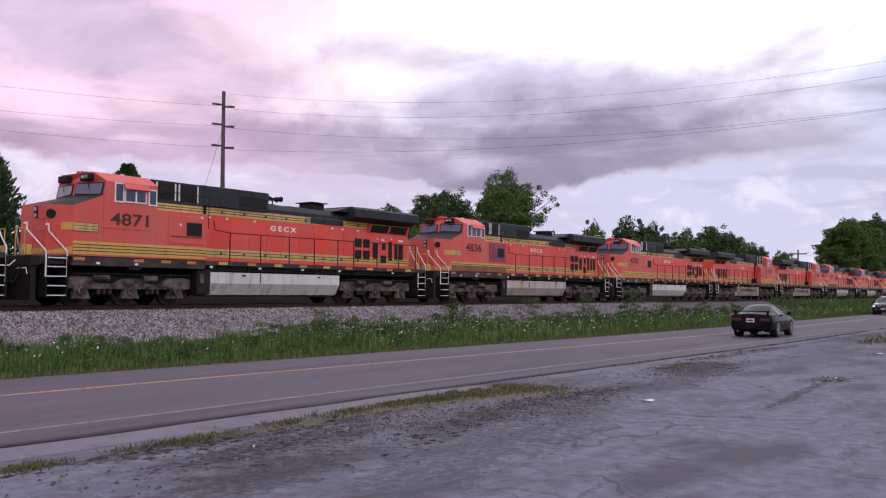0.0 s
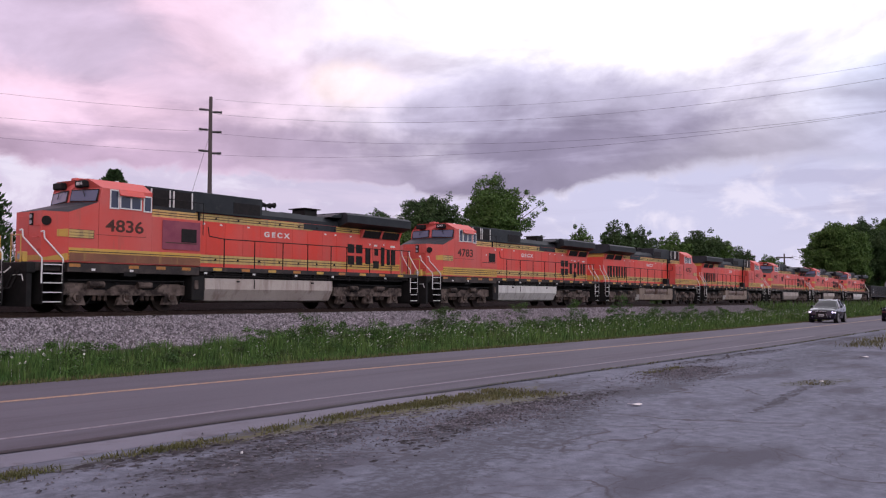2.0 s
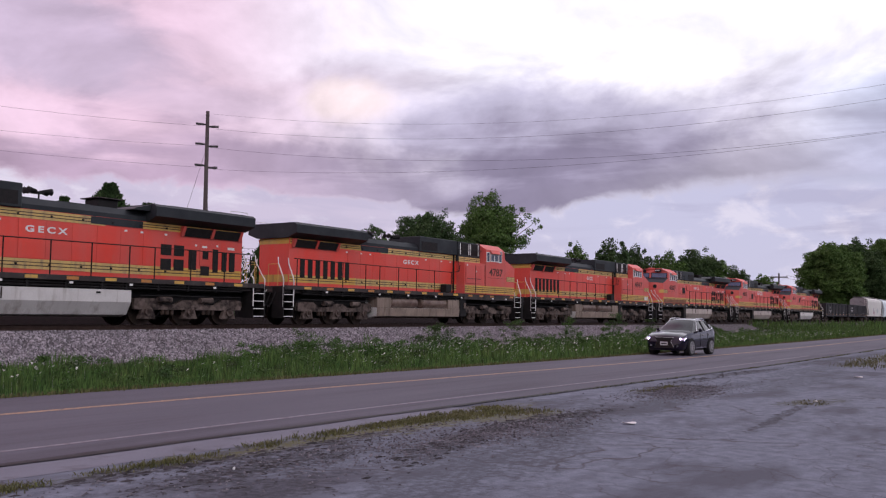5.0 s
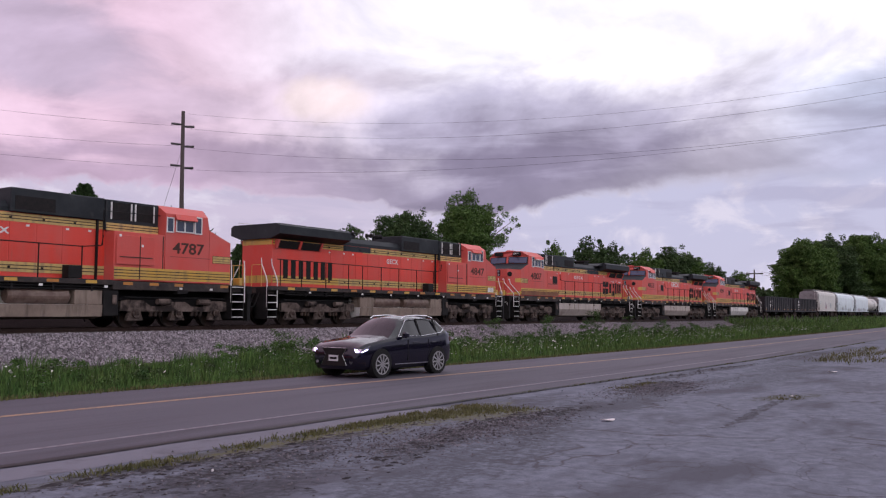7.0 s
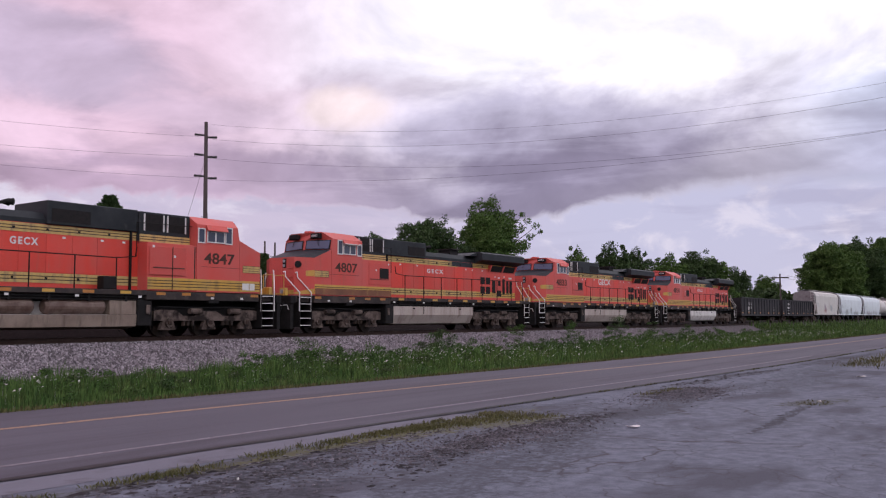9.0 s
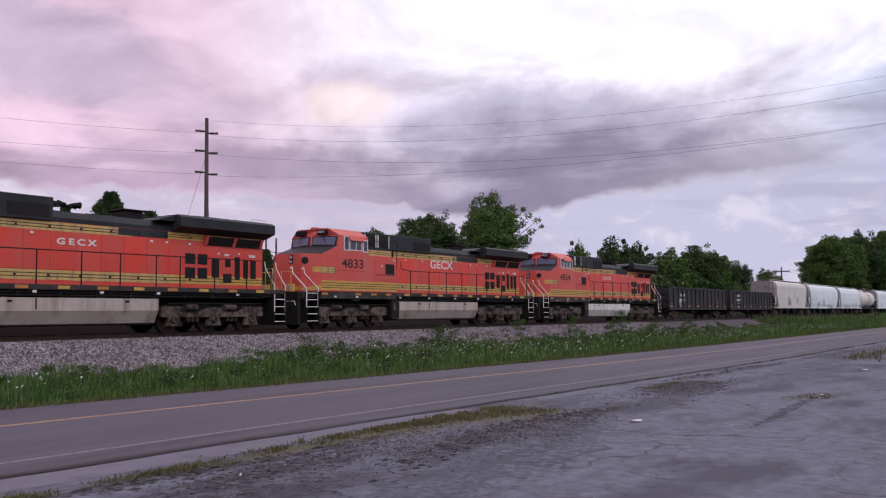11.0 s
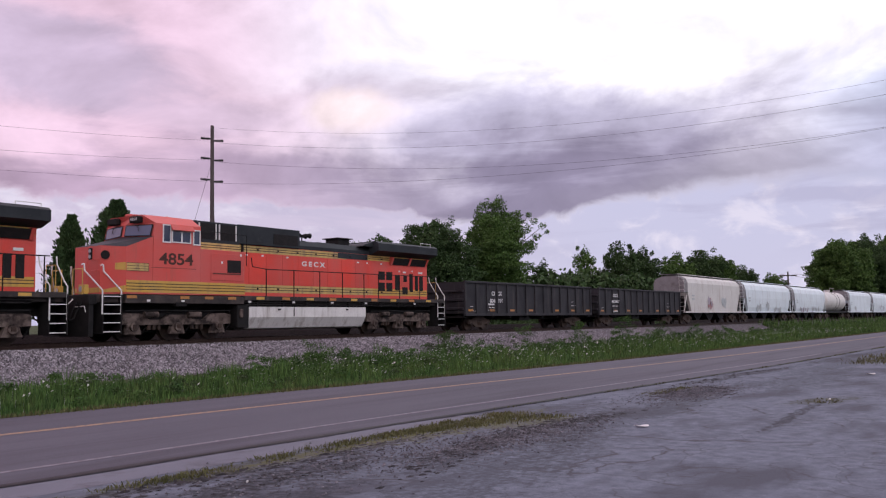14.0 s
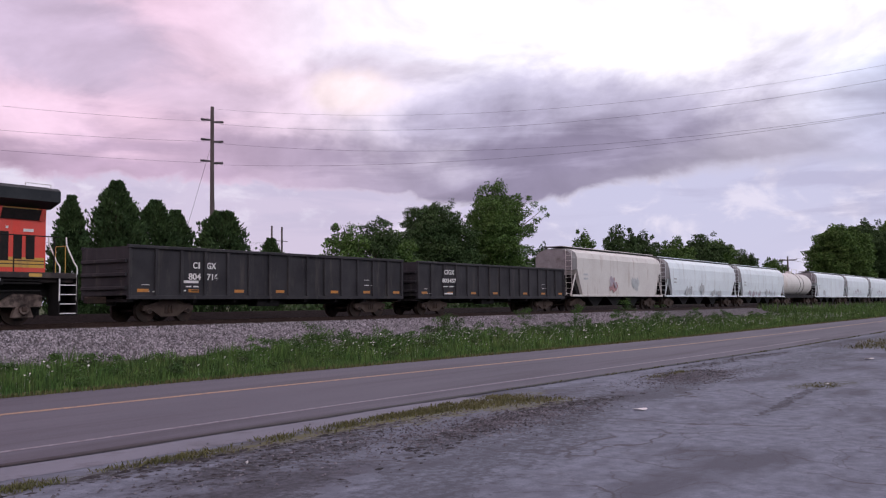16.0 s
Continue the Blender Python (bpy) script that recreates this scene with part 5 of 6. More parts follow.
def car_loft(car, stations, half, paint, glass_side, shield, rear, belt_in=0.05):
    """stations: (x, low, shoulder, top, roof half width, body half width); faces go to paint or glass by station."""
    # rounder lengthwise: three steps between stations along a smooth curve
    dense, owner = [], []
    for i in range(len(stations) - 1):
        p0, p1, p2, p3 = (np.array(stations[min(max(q, 0), len(stations) - 1)]) for q in (i - 1, i, i + 1, i + 2))
        for k in range(3):
            t = k / 3
            c = 0.5 * (2 * p1 + (p2 - p0) * t + (2 * p0 - 5 * p1 + 4 * p2 - p3) * t * t + (3 * p1 - p0 - 3 * p2 + p3) * t ** 3)
            lin = p1 + (p2 - p1) * t
            dense.append(tuple(0.6 * c + 0.4 * lin)), owner.append(i)
    dense.append(stations[-1])
    rings = []
    for x, zl, zs, zt, wr, w in dense:
        zm = zl + (zs - zl) * 0.45
        h_ = [(0, zl), (w - 0.14, zl), (w - 0.03, zl + 0.10), (w, zm), (w - 0.012, zs - 0.13), (w - belt_in, zs), (wr, max(zs + 0.005, zt - 0.07)), (wr - 0.14, max(zs + 0.01, zt - 0.015)), (0, max(zs + 0.015, zt + 0.015))]
        rings.append([(x, -y, z) for y, z in h_] + [(x, y, z) for y, z in h_[-2:0:-1]])
    n = len(rings[0])
    groups = {"body": [], "side_window": [], "windshield": [], "rear_window": []}
    for i in range(len(rings) - 1):
        for j in range(n):
            kind = "body"
            seg = owner[i]
            if j in (5, 10) and glass_side[0] <= seg <= glass_side[1]:
                kind = "side_window"
            if j in (6, 7, 8, 9):
                if seg in shield:
                    kind = "windshield"
                elif seg in rear:
                    kind = "rear_window"
            groups[kind].append((i, j))
    for kind, cells in groups.items():
        if not cells:
            continue
        bm = bmesh.new()
        vs = {}
        def v(i, j):
            j %= n
            if (i, j) not in vs:
                vs[i, j] = bm.verts.new(rings[i][j])
            return vs[i, j]
        for i, j in cells:
            bm.faces.new((v(i, j), v(i + 1, j), v(i + 1, j + 1), v(i, j + 1)))
        if kind == "body":
            bm.faces.new([v(0, j) for j in range(n)])
            bm.faces.new([v(len(rings) - 1, j) for j in range(n)])
        ob = part(kind, bm, paint if kind == "body" else (COUPEGLASS if paint is CARBLACK else CARGLASS), car, smooth=True)
        ob.data.set_sharp_from_angle(angle=radians(38))


def car_wheels(car, xs, track, r, spokes, front=-1):
    out = []
    for x in xs:
        for s in (-1, 1):
            shape("wheel_arch", RUBBER, car, lambda bm: rod(bm, (x, s * (track - 0.16), r + 0.02), (x, s * (track + 0.098), r + 0.02), r * 1.10, 28))
            wh = shape("wheel", RUBBER, car, lambda bm: [rod(bm, (0, s * -0.10, 0), (0, s * 0.10, 0), r, 28), rod(bm, (0, s * 0.10, 0), (0, s * 0.112, 0), r * 0.94, 28)])
            wh.location = (x, s * track, r)
            rim = shape("rim", RIM, wh, lambda bm: [rod(bm, (0, s * 0.108, 0), (0, s * 0.118, 0), 0.06, 12)] + [prism(bm, [(math.cos(a + d) * q, math.sin(a + d) * q) for d, q in ((-0.35, 0.05), (-0.085, r * 0.70), (0.085, r * 0.70), (0.35, 0.05))], s * 0.112, s * 0.122) for a in [6.2832 * i / spokes for i in range(spokes)]])
            def lip(bm):
                m = 28
                for i in range(m):
                    a, b = 6.2832 * i / m, 6.2832 * (i + 1) / m
                    q0, q1 = r * 0.68, r * 0.76
                    prism(bm, [(math.cos(a) * q0, math.sin(a) * q0), (math.cos(b) * q0, math.sin(b) * q0), (math.cos(b) * q1, math.sin(b) * q1), (math.cos(a) * q1, math.sin(a) * q1)], s * 0.110, s * 0.121)
            shape("rim_lip", RIM, wh, lip)
            out.append(wh)
    return out


def suv():
    c = new("suv_car")
    tagged(c, "glossy blue-black sport utility car with lit headlamps", "car")
    st = [(0.0, 0.34, 0.66, 0.70, 0.55, 0.70), (0.10, 0.24, 0.80, 0.86, 0.64, 0.84), (0.35, 0.22, 0.90, 0.97, 0.70, 0.90), (0.9, 0.22, 0.98, 1.05, 0.76, 0.935), (1.40, 0.22, 1.03, 1.12, 0.78, 0.94),
          (1.85, 0.22, 1.05, 1.42, 0.68, 0.94), (2.20, 0.22, 1.06, 1.60, 0.62, 0.94), (2.7, 0.22, 1.07, 1.665, 0.61, 0.94), (3.3, 0.22, 1.09, 1.655, 0.60, 0.94), (3.9, 0.22, 1.13, 1.60, 0.59, 0.935), (4.25, 0.24, 1.17, 1.53, 0.58, 0.92),
          (4.55, 0.28, 1.12, 1.26, 0.62, 0.88), (4.70, 0.32, 0.98, 1.04, 0.66, 0.82), (4.77, 0.40, 0.80, 0.86, 0.60, 0.74)]
    st = [((x * 0.945 if x < 3.6 else 3.4 + (x - 3.6) * 0.70), zl, zs + (0.05 if zt - zs > 0.15 else 0.02), zt, wr, w) for x, zl, zs, zt, wr, w in st]
    car_loft(c, st, 0.94, CARBLUE, (4, 9), (4, 5), (10,))
    wheels = car_wheels(c, (0.88, 3.38), 0.86, 0.365, 10)
    for s in (-1, 1):
        hl = shape("headlamp", CHROME, c, lambda bm: prism(bm, [(0.07, 0.70), (0.11, 0.79), (0.46, 0.885), (0.38, 0.77)], s * 0.90, s * 0.62), "slim lit headlamp")
        shape("bulb", BEAM, hl, lambda bm: [rod(bm, (0.20, s * 0.74, 0.745), (0.045, s * 0.74, 0.745), 0.05, 12), prism(bm, [(0.12, 0.70), (0.12, 0.715), (0.36, 0.785), (0.36, 0.77)], s * 0.912, s * 0.89)])
        shape("fog_lamp", LAMP, c, lambda bm: rod(bm, (0.06, s * 0.62, 0.44), (-0.0, s * 0.62, 0.44), 0.05, 10))
        shape("roof_rail", CHROME, c, lambda bm: tube(bm, [(2.10, s * 0.58, 1.585), (2.25, s * 0.60, 1.655), (2.8, s * 0.60, 1.685), (3.3, s * 0.58, 1.665), (3.58, s * 0.56, 1.60)], 0.02, 8))
        shape("mirror", CARBLUE, c, lambda bm: [box(bm, 1.72, 1.90, min(s * 0.93, s * 1.10), max(s * 0.93, s * 1.10), 1.06, 1.22, 0.04)])
        shape("belt_trim", CHROME, c, lambda bm: tube(bm, [(1.62, s * 0.915, 1.09), (2.7, s * 0.915, 1.10), (3.55, s * 0.912, 1.18), (3.78, s * 0.84, 1.27)], 0.014))
        shape("window_trim", CHROME, c, lambda bm: tube(bm, [(1.62, s * 0.90, 1.10), (2.2, s * 0.655, 1.545), (3.1, s * 0.635, 1.60), (3.60, s * 0.64, 1.52), (3.78, s * 0.84, 1.27)], 0.012))
        shape("pillar", RUBBER, c, lambda bm: [tube(bm, [(x, s * 0.905, 1.09), (x + 0.06, s * 0.64, 1.58)], 0.03) for x in (2.62, 3.42)])
        boxes("sill_trim", CHROME, c, (1.45, 3.15, min(s * 0.905, s * 0.925), max(s * 0.905, s * 0.925), 0.33, 0.355))
        for x in (2.25, 3.1):
            boxes("door_handle", CARBLUE, c, (x, x + 0.2, min(s * 0.93, s * 0.965), max(s * 0.93, s * 0.965), 0.90, 0.935), bevel=0.01)
        boxes("door_seam", RUBBER, c, (2.02, 2.03, min(s * 0.925, s * 0.943), max(s * 0.925, s * 0.943), 0.42, 1.0), (2.95, 2.96, min(s * 0.925, s * 0.943), max(s * 0.925, s * 0.943), 0.42, 1.0))
        boxes("tail_lamp", TAIL, c, (3.92, 4.12, min(s * 0.70, s * 0.88), max(s * 0.70, s * 0.88), 0.92, 1.06), bevel=0.02)
    gr = shape("grille", GRILLE, c, lambda bm: prism(bm, [(-0.42, 0.80), (0.42, 0.80), (0.30, 0.62), (0.46, 0.34), (-0.46, 0.34), (-0.30, 0.62)], -0.012, 0.06, "x"))
    shape("grille_trim", CHROME, gr, lambda bm: tube(bm, [(0.0, -0.46, 0.36), (-0.005, -0.31, 0.62), (0.03, -0.44, 0.81), (0.03, 0.44, 0.81), (-0.005, 0.31, 0.62), (0.0, 0.46, 0.36)], 0.009))
    pl = boxes("number_plate", PLATE, c, (-0.03, -0.014, -0.17, 0.17, 0.46, 0.62))
    boxes("plate_bar", BLACK, pl, (-0.034, -0.03, -0.13, 0.13, 0.51, 0.57))
    return c, wheels


def coupe():
    c = new("coupe_car")
    tagged(c, "black two-door coupe with a rear spoiler", "car")
    st = [(0.0, 0.32, 0.56, 0.58, 0.55, 0.70), (0.15, 0.22, 0.66, 0.70, 0.66, 0.84), (0.9, 0.18, 0.80, 0.86, 0.74, 0.90), (1.55, 0.18, 0.88, 0.96, 0.76, 0.91),
          (2.05, 0.18, 0.90, 1.20, 0.64, 0.91), (2.4, 0.18, 0.91, 1.31, 0.57, 0.91), (2.8, 0.18, 0.92, 1.335, 0.55, 0.91), (3.25, 0.18, 0.93, 1.26, 0.55, 0.91), (3.95, 0.20, 0.93, 0.99, 0.66, 0.90),
          (4.45, 0.24, 0.92, 0.95, 0.70, 0.86), (4.58, 0.34, 0.80, 0.83, 0.62, 0.80)]
    st = [(x * 0.93, zl, zs, zt, wr * 0.95, w * 0.95) for x, zl, zs, zt, wr, w in st]
    car_loft(c, st, 0.91, CARBLACK, (3, 6), (3, 4), (7,))
    wheels = car_wheels(c, (0.88, 3.27), 0.755, 0.325, 5)
    for s in (-1, 1):
        boxes("tail_lamp", TAIL, c, (4.19, 4.285, min(s * 0.36, s * 0.76), max(s * 0.36, s * 0.76), 0.66, 0.78), bevel=0.02)
        shape("mirror", CARBLACK, c, lambda bm: box(bm, 1.72, 1.88, min(s * 0.9, s * 1.06), max(s * 0.9, s * 1.06), 0.90, 1.03, 0.03))
        boxes("headlamp", LAMP, c, (0.06, 0.2, min(s * 0.5, s * 0.8), max(s * 0.5, s * 0.8), 0.55, 0.66), bevel=0.02)
        shape("spoiler_post", CARBLACK, c, lambda bm: box(bm, 3.98, 4.12, min(s * 0.6, s * 0.68), max(s * 0.6, s * 0.68), 0.9, 1.06))
        shape("exhaust", CHROME, c, lambda bm: rod(bm, (4.15, s * 0.5, 0.26), (4.30, s * 0.5, 0.26), 0.035, 8))
    boxes("spoiler", CARBLACK, c, (3.93, 4.16, -0.70, 0.74, 1.05, 1.09), bevel=0.015)
    pl = boxes("number_plate", PLATE, c, (4.26, 4.285, -0.16, 0.16, 0.62, 0.78))
    boxes("plate_bar", BLACK, pl, (4.285, 4.289, -0.12, 0.12, 0.67, 0.73))
    return c, wheels


SUV, SUV_WHEELS = suv()
COUPE, COUPE_WHEELS = coupe()
# metres along x of the front axle, second by second
SUV_X = ((0.0, 87.0), (0.5, 82.2), (1.5, 72.8), (2.5, 63.5), (3.5, 54.0), (5.0, 39.3), (6.5, 24.3), (7.0, 19.2), (7.5, 13.85), (8.0, 8.3), (9.0, -2.9), (16.0, -81.3))
COUPE_X = ((0.0, 37.6), (0.5, 46.7), (1.0, 56.0), (1.5, 65.9), (2.0, 75.3), (16.0, 340.0))

def along(table, t):
    return float(np.interp(t, [r[0] for r in table], [r[1] for r in table]))

def road_pose(x, off, axle, heading):
    slope = (road_y(x + 1.5) - road_y(x - 1.5)) / 3
    return pose(x, road_y(x) + off, 0.005, 0, 0, math.degrees(math.atan(slope)) + heading) @ pose(-axle, 0, 0)

def suv_pose(t):
    return road_pose(along(SUV_X, t), 1.62, 0.88, 0)

def coupe_pose(t):
    return road_pose(along(COUPE_X, t), -1.95, 3.27, 184)
SUV.matrix_basis, COUPE.matrix_basis = suv_pose(0), coupe_pose(0)


# ---- trees behind the track ----
LEAF = mat("mid_green_leaves", (0.048, 0.098, 0.022), (0.085, 0.145, 0.036), 0.5, 0.7, bump=0, island=0.35)
LEAF_DARK = mat("dark_green_leaves", (0.028, 0.058, 0.019), (0.050, 0.085, 0.027), 0.5, 0.7, bump=0, island=0.35)
LEAF_CON = mat("dark_conifer_green", (0.026, 0.055, 0.020), (0.048, 0.082, 0.027), 0.8, 0.8, bump=0, island=0.35)
BARK = mat("grey_brown_bark", (0.07, 0.052, 0.040), (0.11, 0.085, 0.066), 3, 0.9, bump=0.5, stretch=(1, 1, 0.2))


def leaf_cloud(rng, blobs, per_m3, size, droop=0.0):
    """Leaf quads through lumpy blobs (centre, radii), thicker towards the outside."""
    V = []
    for (cx, cy, cz), (rx, ry, rz) in blobs:
        n = max(60, int(per_m3 * rx * ry * rz * 4.2))
        d = rng.normal(size=(n, 3))
        d /= np.linalg.norm(d, axis=1)[:, None]
        lump = 1 + 0.22 * np.sin(d[:, 0] * 5 + cx) * np.sin(d[:, 1] * 6 + cy) + 0.18 * np.sin(d[:, 2] * 8 + cz * 2)
        rad = (0.35 + 0.68 * rng.random(n) ** 0.45) * lump
        p = d * rad[:, None] * (rx, ry, rz) + (cx, cy, cz)
        a, b = rng.normal(size=(n, 3)), rng.normal(size=(n, 3))
        a[:, 2] *= 1 - droop
        a /= np.linalg.norm(a, axis=1)[:, None]
        b -= (a * b).sum(1)[:, None] * a
        b /= np.linalg.norm(b, axis=1)[:, None]
        s = size * rng.uniform(0.6, 1.3, n)[:, None]
        V.append(np.stack([p - a * s, p + b * s * 0.55, p + a * s, p - b * s * 0.55], 1).reshape(-1, 3))
    v = np.concatenate(V)
    return v, np.arange(len(v)).reshape(-1, 4)


def tree(x, y, top, width, leaf, label, seed, limbs=6, sprout=None, ragged=0.5):
    """A broad-leaved tree: tapered trunk, limbs, crown of leaves in lumps."""
    rng = np.random.default_rng(seed)
    z0 = ground_z(x, y)
    ob = new("tree")
    ob.location = (x, y, z0)
    tagged(ob, label, "tree")
    H, R_ = (top - z0) * 1.03, width / 2
    bm = bmesh.new()
    r0 = 0.022 * H
    rod(bm, (0, 0, -0.1), (0.1, 0, H * 0.35), r0, 10, r0 * 0.75)
    rod(bm, (0.1, 0, H * 0.34), (0.0, 0.1, H * 0.8), r0 * 0.75, 8, r0 * 0.2)
    blobs = [((0, 0, H * 0.50), (R_ * 0.64, R_ * 0.64, H * 0.36))]
    for i in range(limbs * 2):
        a = 2.39996 * i + rng.uniform(-0.3, 0.3)
        h = H * (0.30 + 0.54 * (i + rng.random()) / (limbs * 2))
        q = R_ * (1 - max(0, (h / H - 0.55)) * 1.1) * rng.uniform(0.55, 0.88)
        e = (q * math.cos(a), q * math.sin(a), h)
        rod(bm, (0.05, 0, h * 0.62), e, r0 * 0.4, 6, r0 * 0.1)
        k = rng.uniform(0.26, 0.46)
        blobs.append((e, (R_ * k, R_ * k, R_ * k * rng.uniform(0.55, 0.95))))
    blobs.append(((rng.uniform(-0.2, 0.2) * R_, 0, H * 0.86), (R_ * 0.30, R_ * 0.30, H * 0.11)))
    for _ in range(int(22 * ragged)):
        a, h = rng.uniform(0, 6.28), rng.uniform(0.45, 0.97)
        q = R_ * (1.02 - max(0, h - 0.5) * 1.3)
        blobs.append(((q * math.cos(a), q * math.sin(a), H * h), (R_ * rng.uniform(0.07, 0.15), R_ * 0.11, R_ * rng.uniform(0.08, 0.17))))
    if sprout:
        for dx, dz, r in sprout:
            rod(bm, (0.3, 0, H * 0.5), (dx * 0.585, -dx * 0.81, dz), r0 * 0.25, 6, r0 * 0.06)
            blobs.append(((dx * 0.585, -dx * 0.81, dz), (r, r, r * 0.8)))
    part("trunk", bm, BARK, ob)
    dist = math.hypot(x, y)
    v, f = leaf_cloud(rng, blobs, 120 if dist < 120 else 52, 0.135 if dist < 120 else 0.21)
    from_np("crown", v, f, leaf, ob)
    return ob


def conifer(x, y, top, width, label, seed, blunt=0.0):
    rng = np.random.default_rng(seed)
    z0 = ground_z(x, y)
    ob = new("conifer")
    ob.location = (x, y, z0)
    tagged(ob, label, "conifer tree", "row of conifers")
    H, R_ = top - z0, width / 2
    shape("trunk", BARK, ob, lambda bm: rod(bm, (0, 0, -0.1), (0, 0, H * 0.9), 0.12, 8, 0.03))
    n = 15000
    t = rng.random(n) ** 0.8
    prof = np.where(t < 0.25, 0.75 + t, np.maximum(0.03, (1 - t) / 0.75) ** (0.75 - 0.35 * blunt))
    a = rng.uniform(0, 6.2832, n)
    rad = R_ * prof * (0.45 + 0.6 * rng.random(n) ** 0.5) * (1 + 0.22 * np.sin(a * 5 + t * 23) + 0.12 * np.sin(a * 3 - t * 41)) * (1 + 0.45 * rng.random(n) ** 6)
    p = np.stack([rad * np.cos(a), rad * np.sin(a), t * H + 0.05], 1)
    up = np.stack([np.cos(a) * 0.7, np.sin(a) * 0.7, rng.uniform(0.5, 1.5, n)], 1)
    up += rng.normal(size=(n, 3)) * 0.35
    up /= np.linalg.norm(up, axis=1)[:, None]
    side = np.cross(up, rng.normal(size=(n, 3)))
    side /= np.linalg.norm(side, axis=1)[:, None]
    s = rng.uniform(0.07, 0.17, n)[:, None]
    v = np.stack([p - up * s, p + side * s * 0.45, p + up * s, p - side * s * 0.45], 1).reshape(-1, 3)
    from_np("foliage", v, np.arange(len(v)).reshape(-1, 4), LEAF_CON, ob)
    return ob


for i, (x, y, top, w) in enumerate(((21.0, 42, 8.5, 3.9), (26.6, 43, 7.55, 2.3), (30.0, 44, 8.8, 4.0), (31.4, 45, 7.8, 3.4), (33.0, 44.5, 8.0, 3.8), (35.0, 45.2, 7.6, 3.6), (36.0, 42, 7.4, 3.7))):
    conifer(x, y, top, w, "dark green bushy conifer behind the track", 20 + i, 1.0 if i == 6 else 0.45)
conifer(57.2, 60, 7.8, 2.8, "small dark conifer in the field", 30, 0.8)
for i, (x, y, top, w, lf, lab, kw) in enumerate((
    (60.0, 53, 9.2, 5.0, LEAF, "bright green leafy tree behind the track", {}),
    (66.5, 55, 10.3, 6.0, LEAF_DARK, "dark leafy tree with twiggy top", {}),
    (72.0, 57, 9.6, 6.0, LEAF, "rounded green tree behind the track", {}),
    (83.5, 60, 13.6, 9.5, LEAF_DARK, "broad dark green tree beside the tall one", dict(limbs=8, ragged=1.2)),
    (93.6, 58, 16.9, 9.2, LEAF, "tall green tree with a ragged crown", dict(limbs=10, ragged=1.2, sprout=((3.9, 12.6, 0.7), (4.9, 13.6, 0.55), (5.9, 12.9, 0.55), (5.2, 11.6, 0.6), (4.4, 10.6, 0.8), (6.5, 12.2, 0.35), (4.2, 14.4, 0.4)))),
    (127.5, 70, 11.5, 5.0, LEAF_DARK, "small dark tree beyond the tall one", {}),
    (143.0, 70, 14.6, 5.4, LEAF, "slender pale green tree in the tree line", {}),
    (149.0, 66, 15.6, 8.0, LEAF_DARK, "dark round-topped tree in the tree line", {}),
    (161.0, 66, 15.2, 8.0, LEAF_DARK, "dark round-topped tree in the tree line", {}),
    (172.0, 64, 14.6, 9.0, LEAF, "green tree in the tree line", {}),
    (188.0, 64, 16.4, 11.5, LEAF_DARK, "broad dark green tree in the tree line", {}),
    (200.0, 64, 15.4, 10.0, LEAF, "green tree in the tree line", {}),
    (237.0, 70, 15.2, 10.0, LEAF_DARK, "far dark tree past the line's end", {}),
    (269.0, 70, 14.0, 9.5, LEAF, "far pale green tree past the line's end", {}),
    (218.0, 42, 18.6, 14.0, LEAF, "large spreading tree near the far track", dict(limbs=9)),
    (238.0, 40, 21.0, 15.0, LEAF_DARK, "large dark spreading tree near the far track", dict(limbs=9)),
    (262.0, 36, 23.0, 18.0, LEAF, "very large spreading tree near the far track", dict(limbs=9)))):
    tree(x, y, top, w, lf, lab, 50 + i, **kw)


def undergrowth(name, spots, leaf, seed, size, dens, label):
    rng = np.random.default_rng(seed)
    blobs = []
    for x0, x1, y, h, n in spots:
        for i in range(n):
            x = rng.uniform(x0, x1)
            r = h * rng.uniform(0.35, 0.6)
            blobs.append(((x, y + rng.uniform(-2, 2), 0.3 + h * rng.uniform(0.2, 0.5)), (r * 1.3, r, h * 0.5)))
    v, f = leaf_cloud(rng, blobs, dens, size)
    return tagged(from_np(name, v, f, leaf), label, "undergrowth", kind="stuff")


undergrowth("undergrowth", ((56, 76, 54, 4.0, 14), (78, 104, 58, 6.0, 16), (104, 130, 66, 5.0, 10)), LEAF_DARK, 5, 0.24, 10, "dark tangled bushes under the trees")
undergrowth("far_woods", ((125, 210, 66, 10.0, 30), (205, 300, 62, 9.0, 20), (300, 520, 70, 10.0, 24), (520, 900, 60, 14, 26)), LEAF_DARK, 6, 0.5, 2.2, "dark far woods along the track")
# the row at y = -62 is never in view: added to dim low sky light and reflections
undergrowth("woods", ((-140, 180, -62, 13.0, 46),), LEAF_DARK, 9, 0.9, 0.9, "unseen woods added behind the camera to darken reflections")
undergrowth("track_weeds", ((48, 130, 37.2, 1.6, 60),), LEAF_DARK, 7, 0.09, 120, "low green weeds behind the track")


# ---- poles and wires ----
POLE = mat("weathered_pole_wood", (0.075, 0.062, 0.062), (0.11, 0.092, 0.09), 3, 0.9, bump=0.3, stretch=(1, 1, 0.1))
PORCELAIN = mat("grey_brown_insulator", (0.014, 0.011, 0.013), (0.022, 0.018, 0.019), 4, 0.4, bump=0)
WIREM = mat("dull_wire", (0.10, 0.092, 0.11), (0.13, 0.12, 0.14), 4, 0.6, bump=0)
PX, PY = 40.2, 48.0

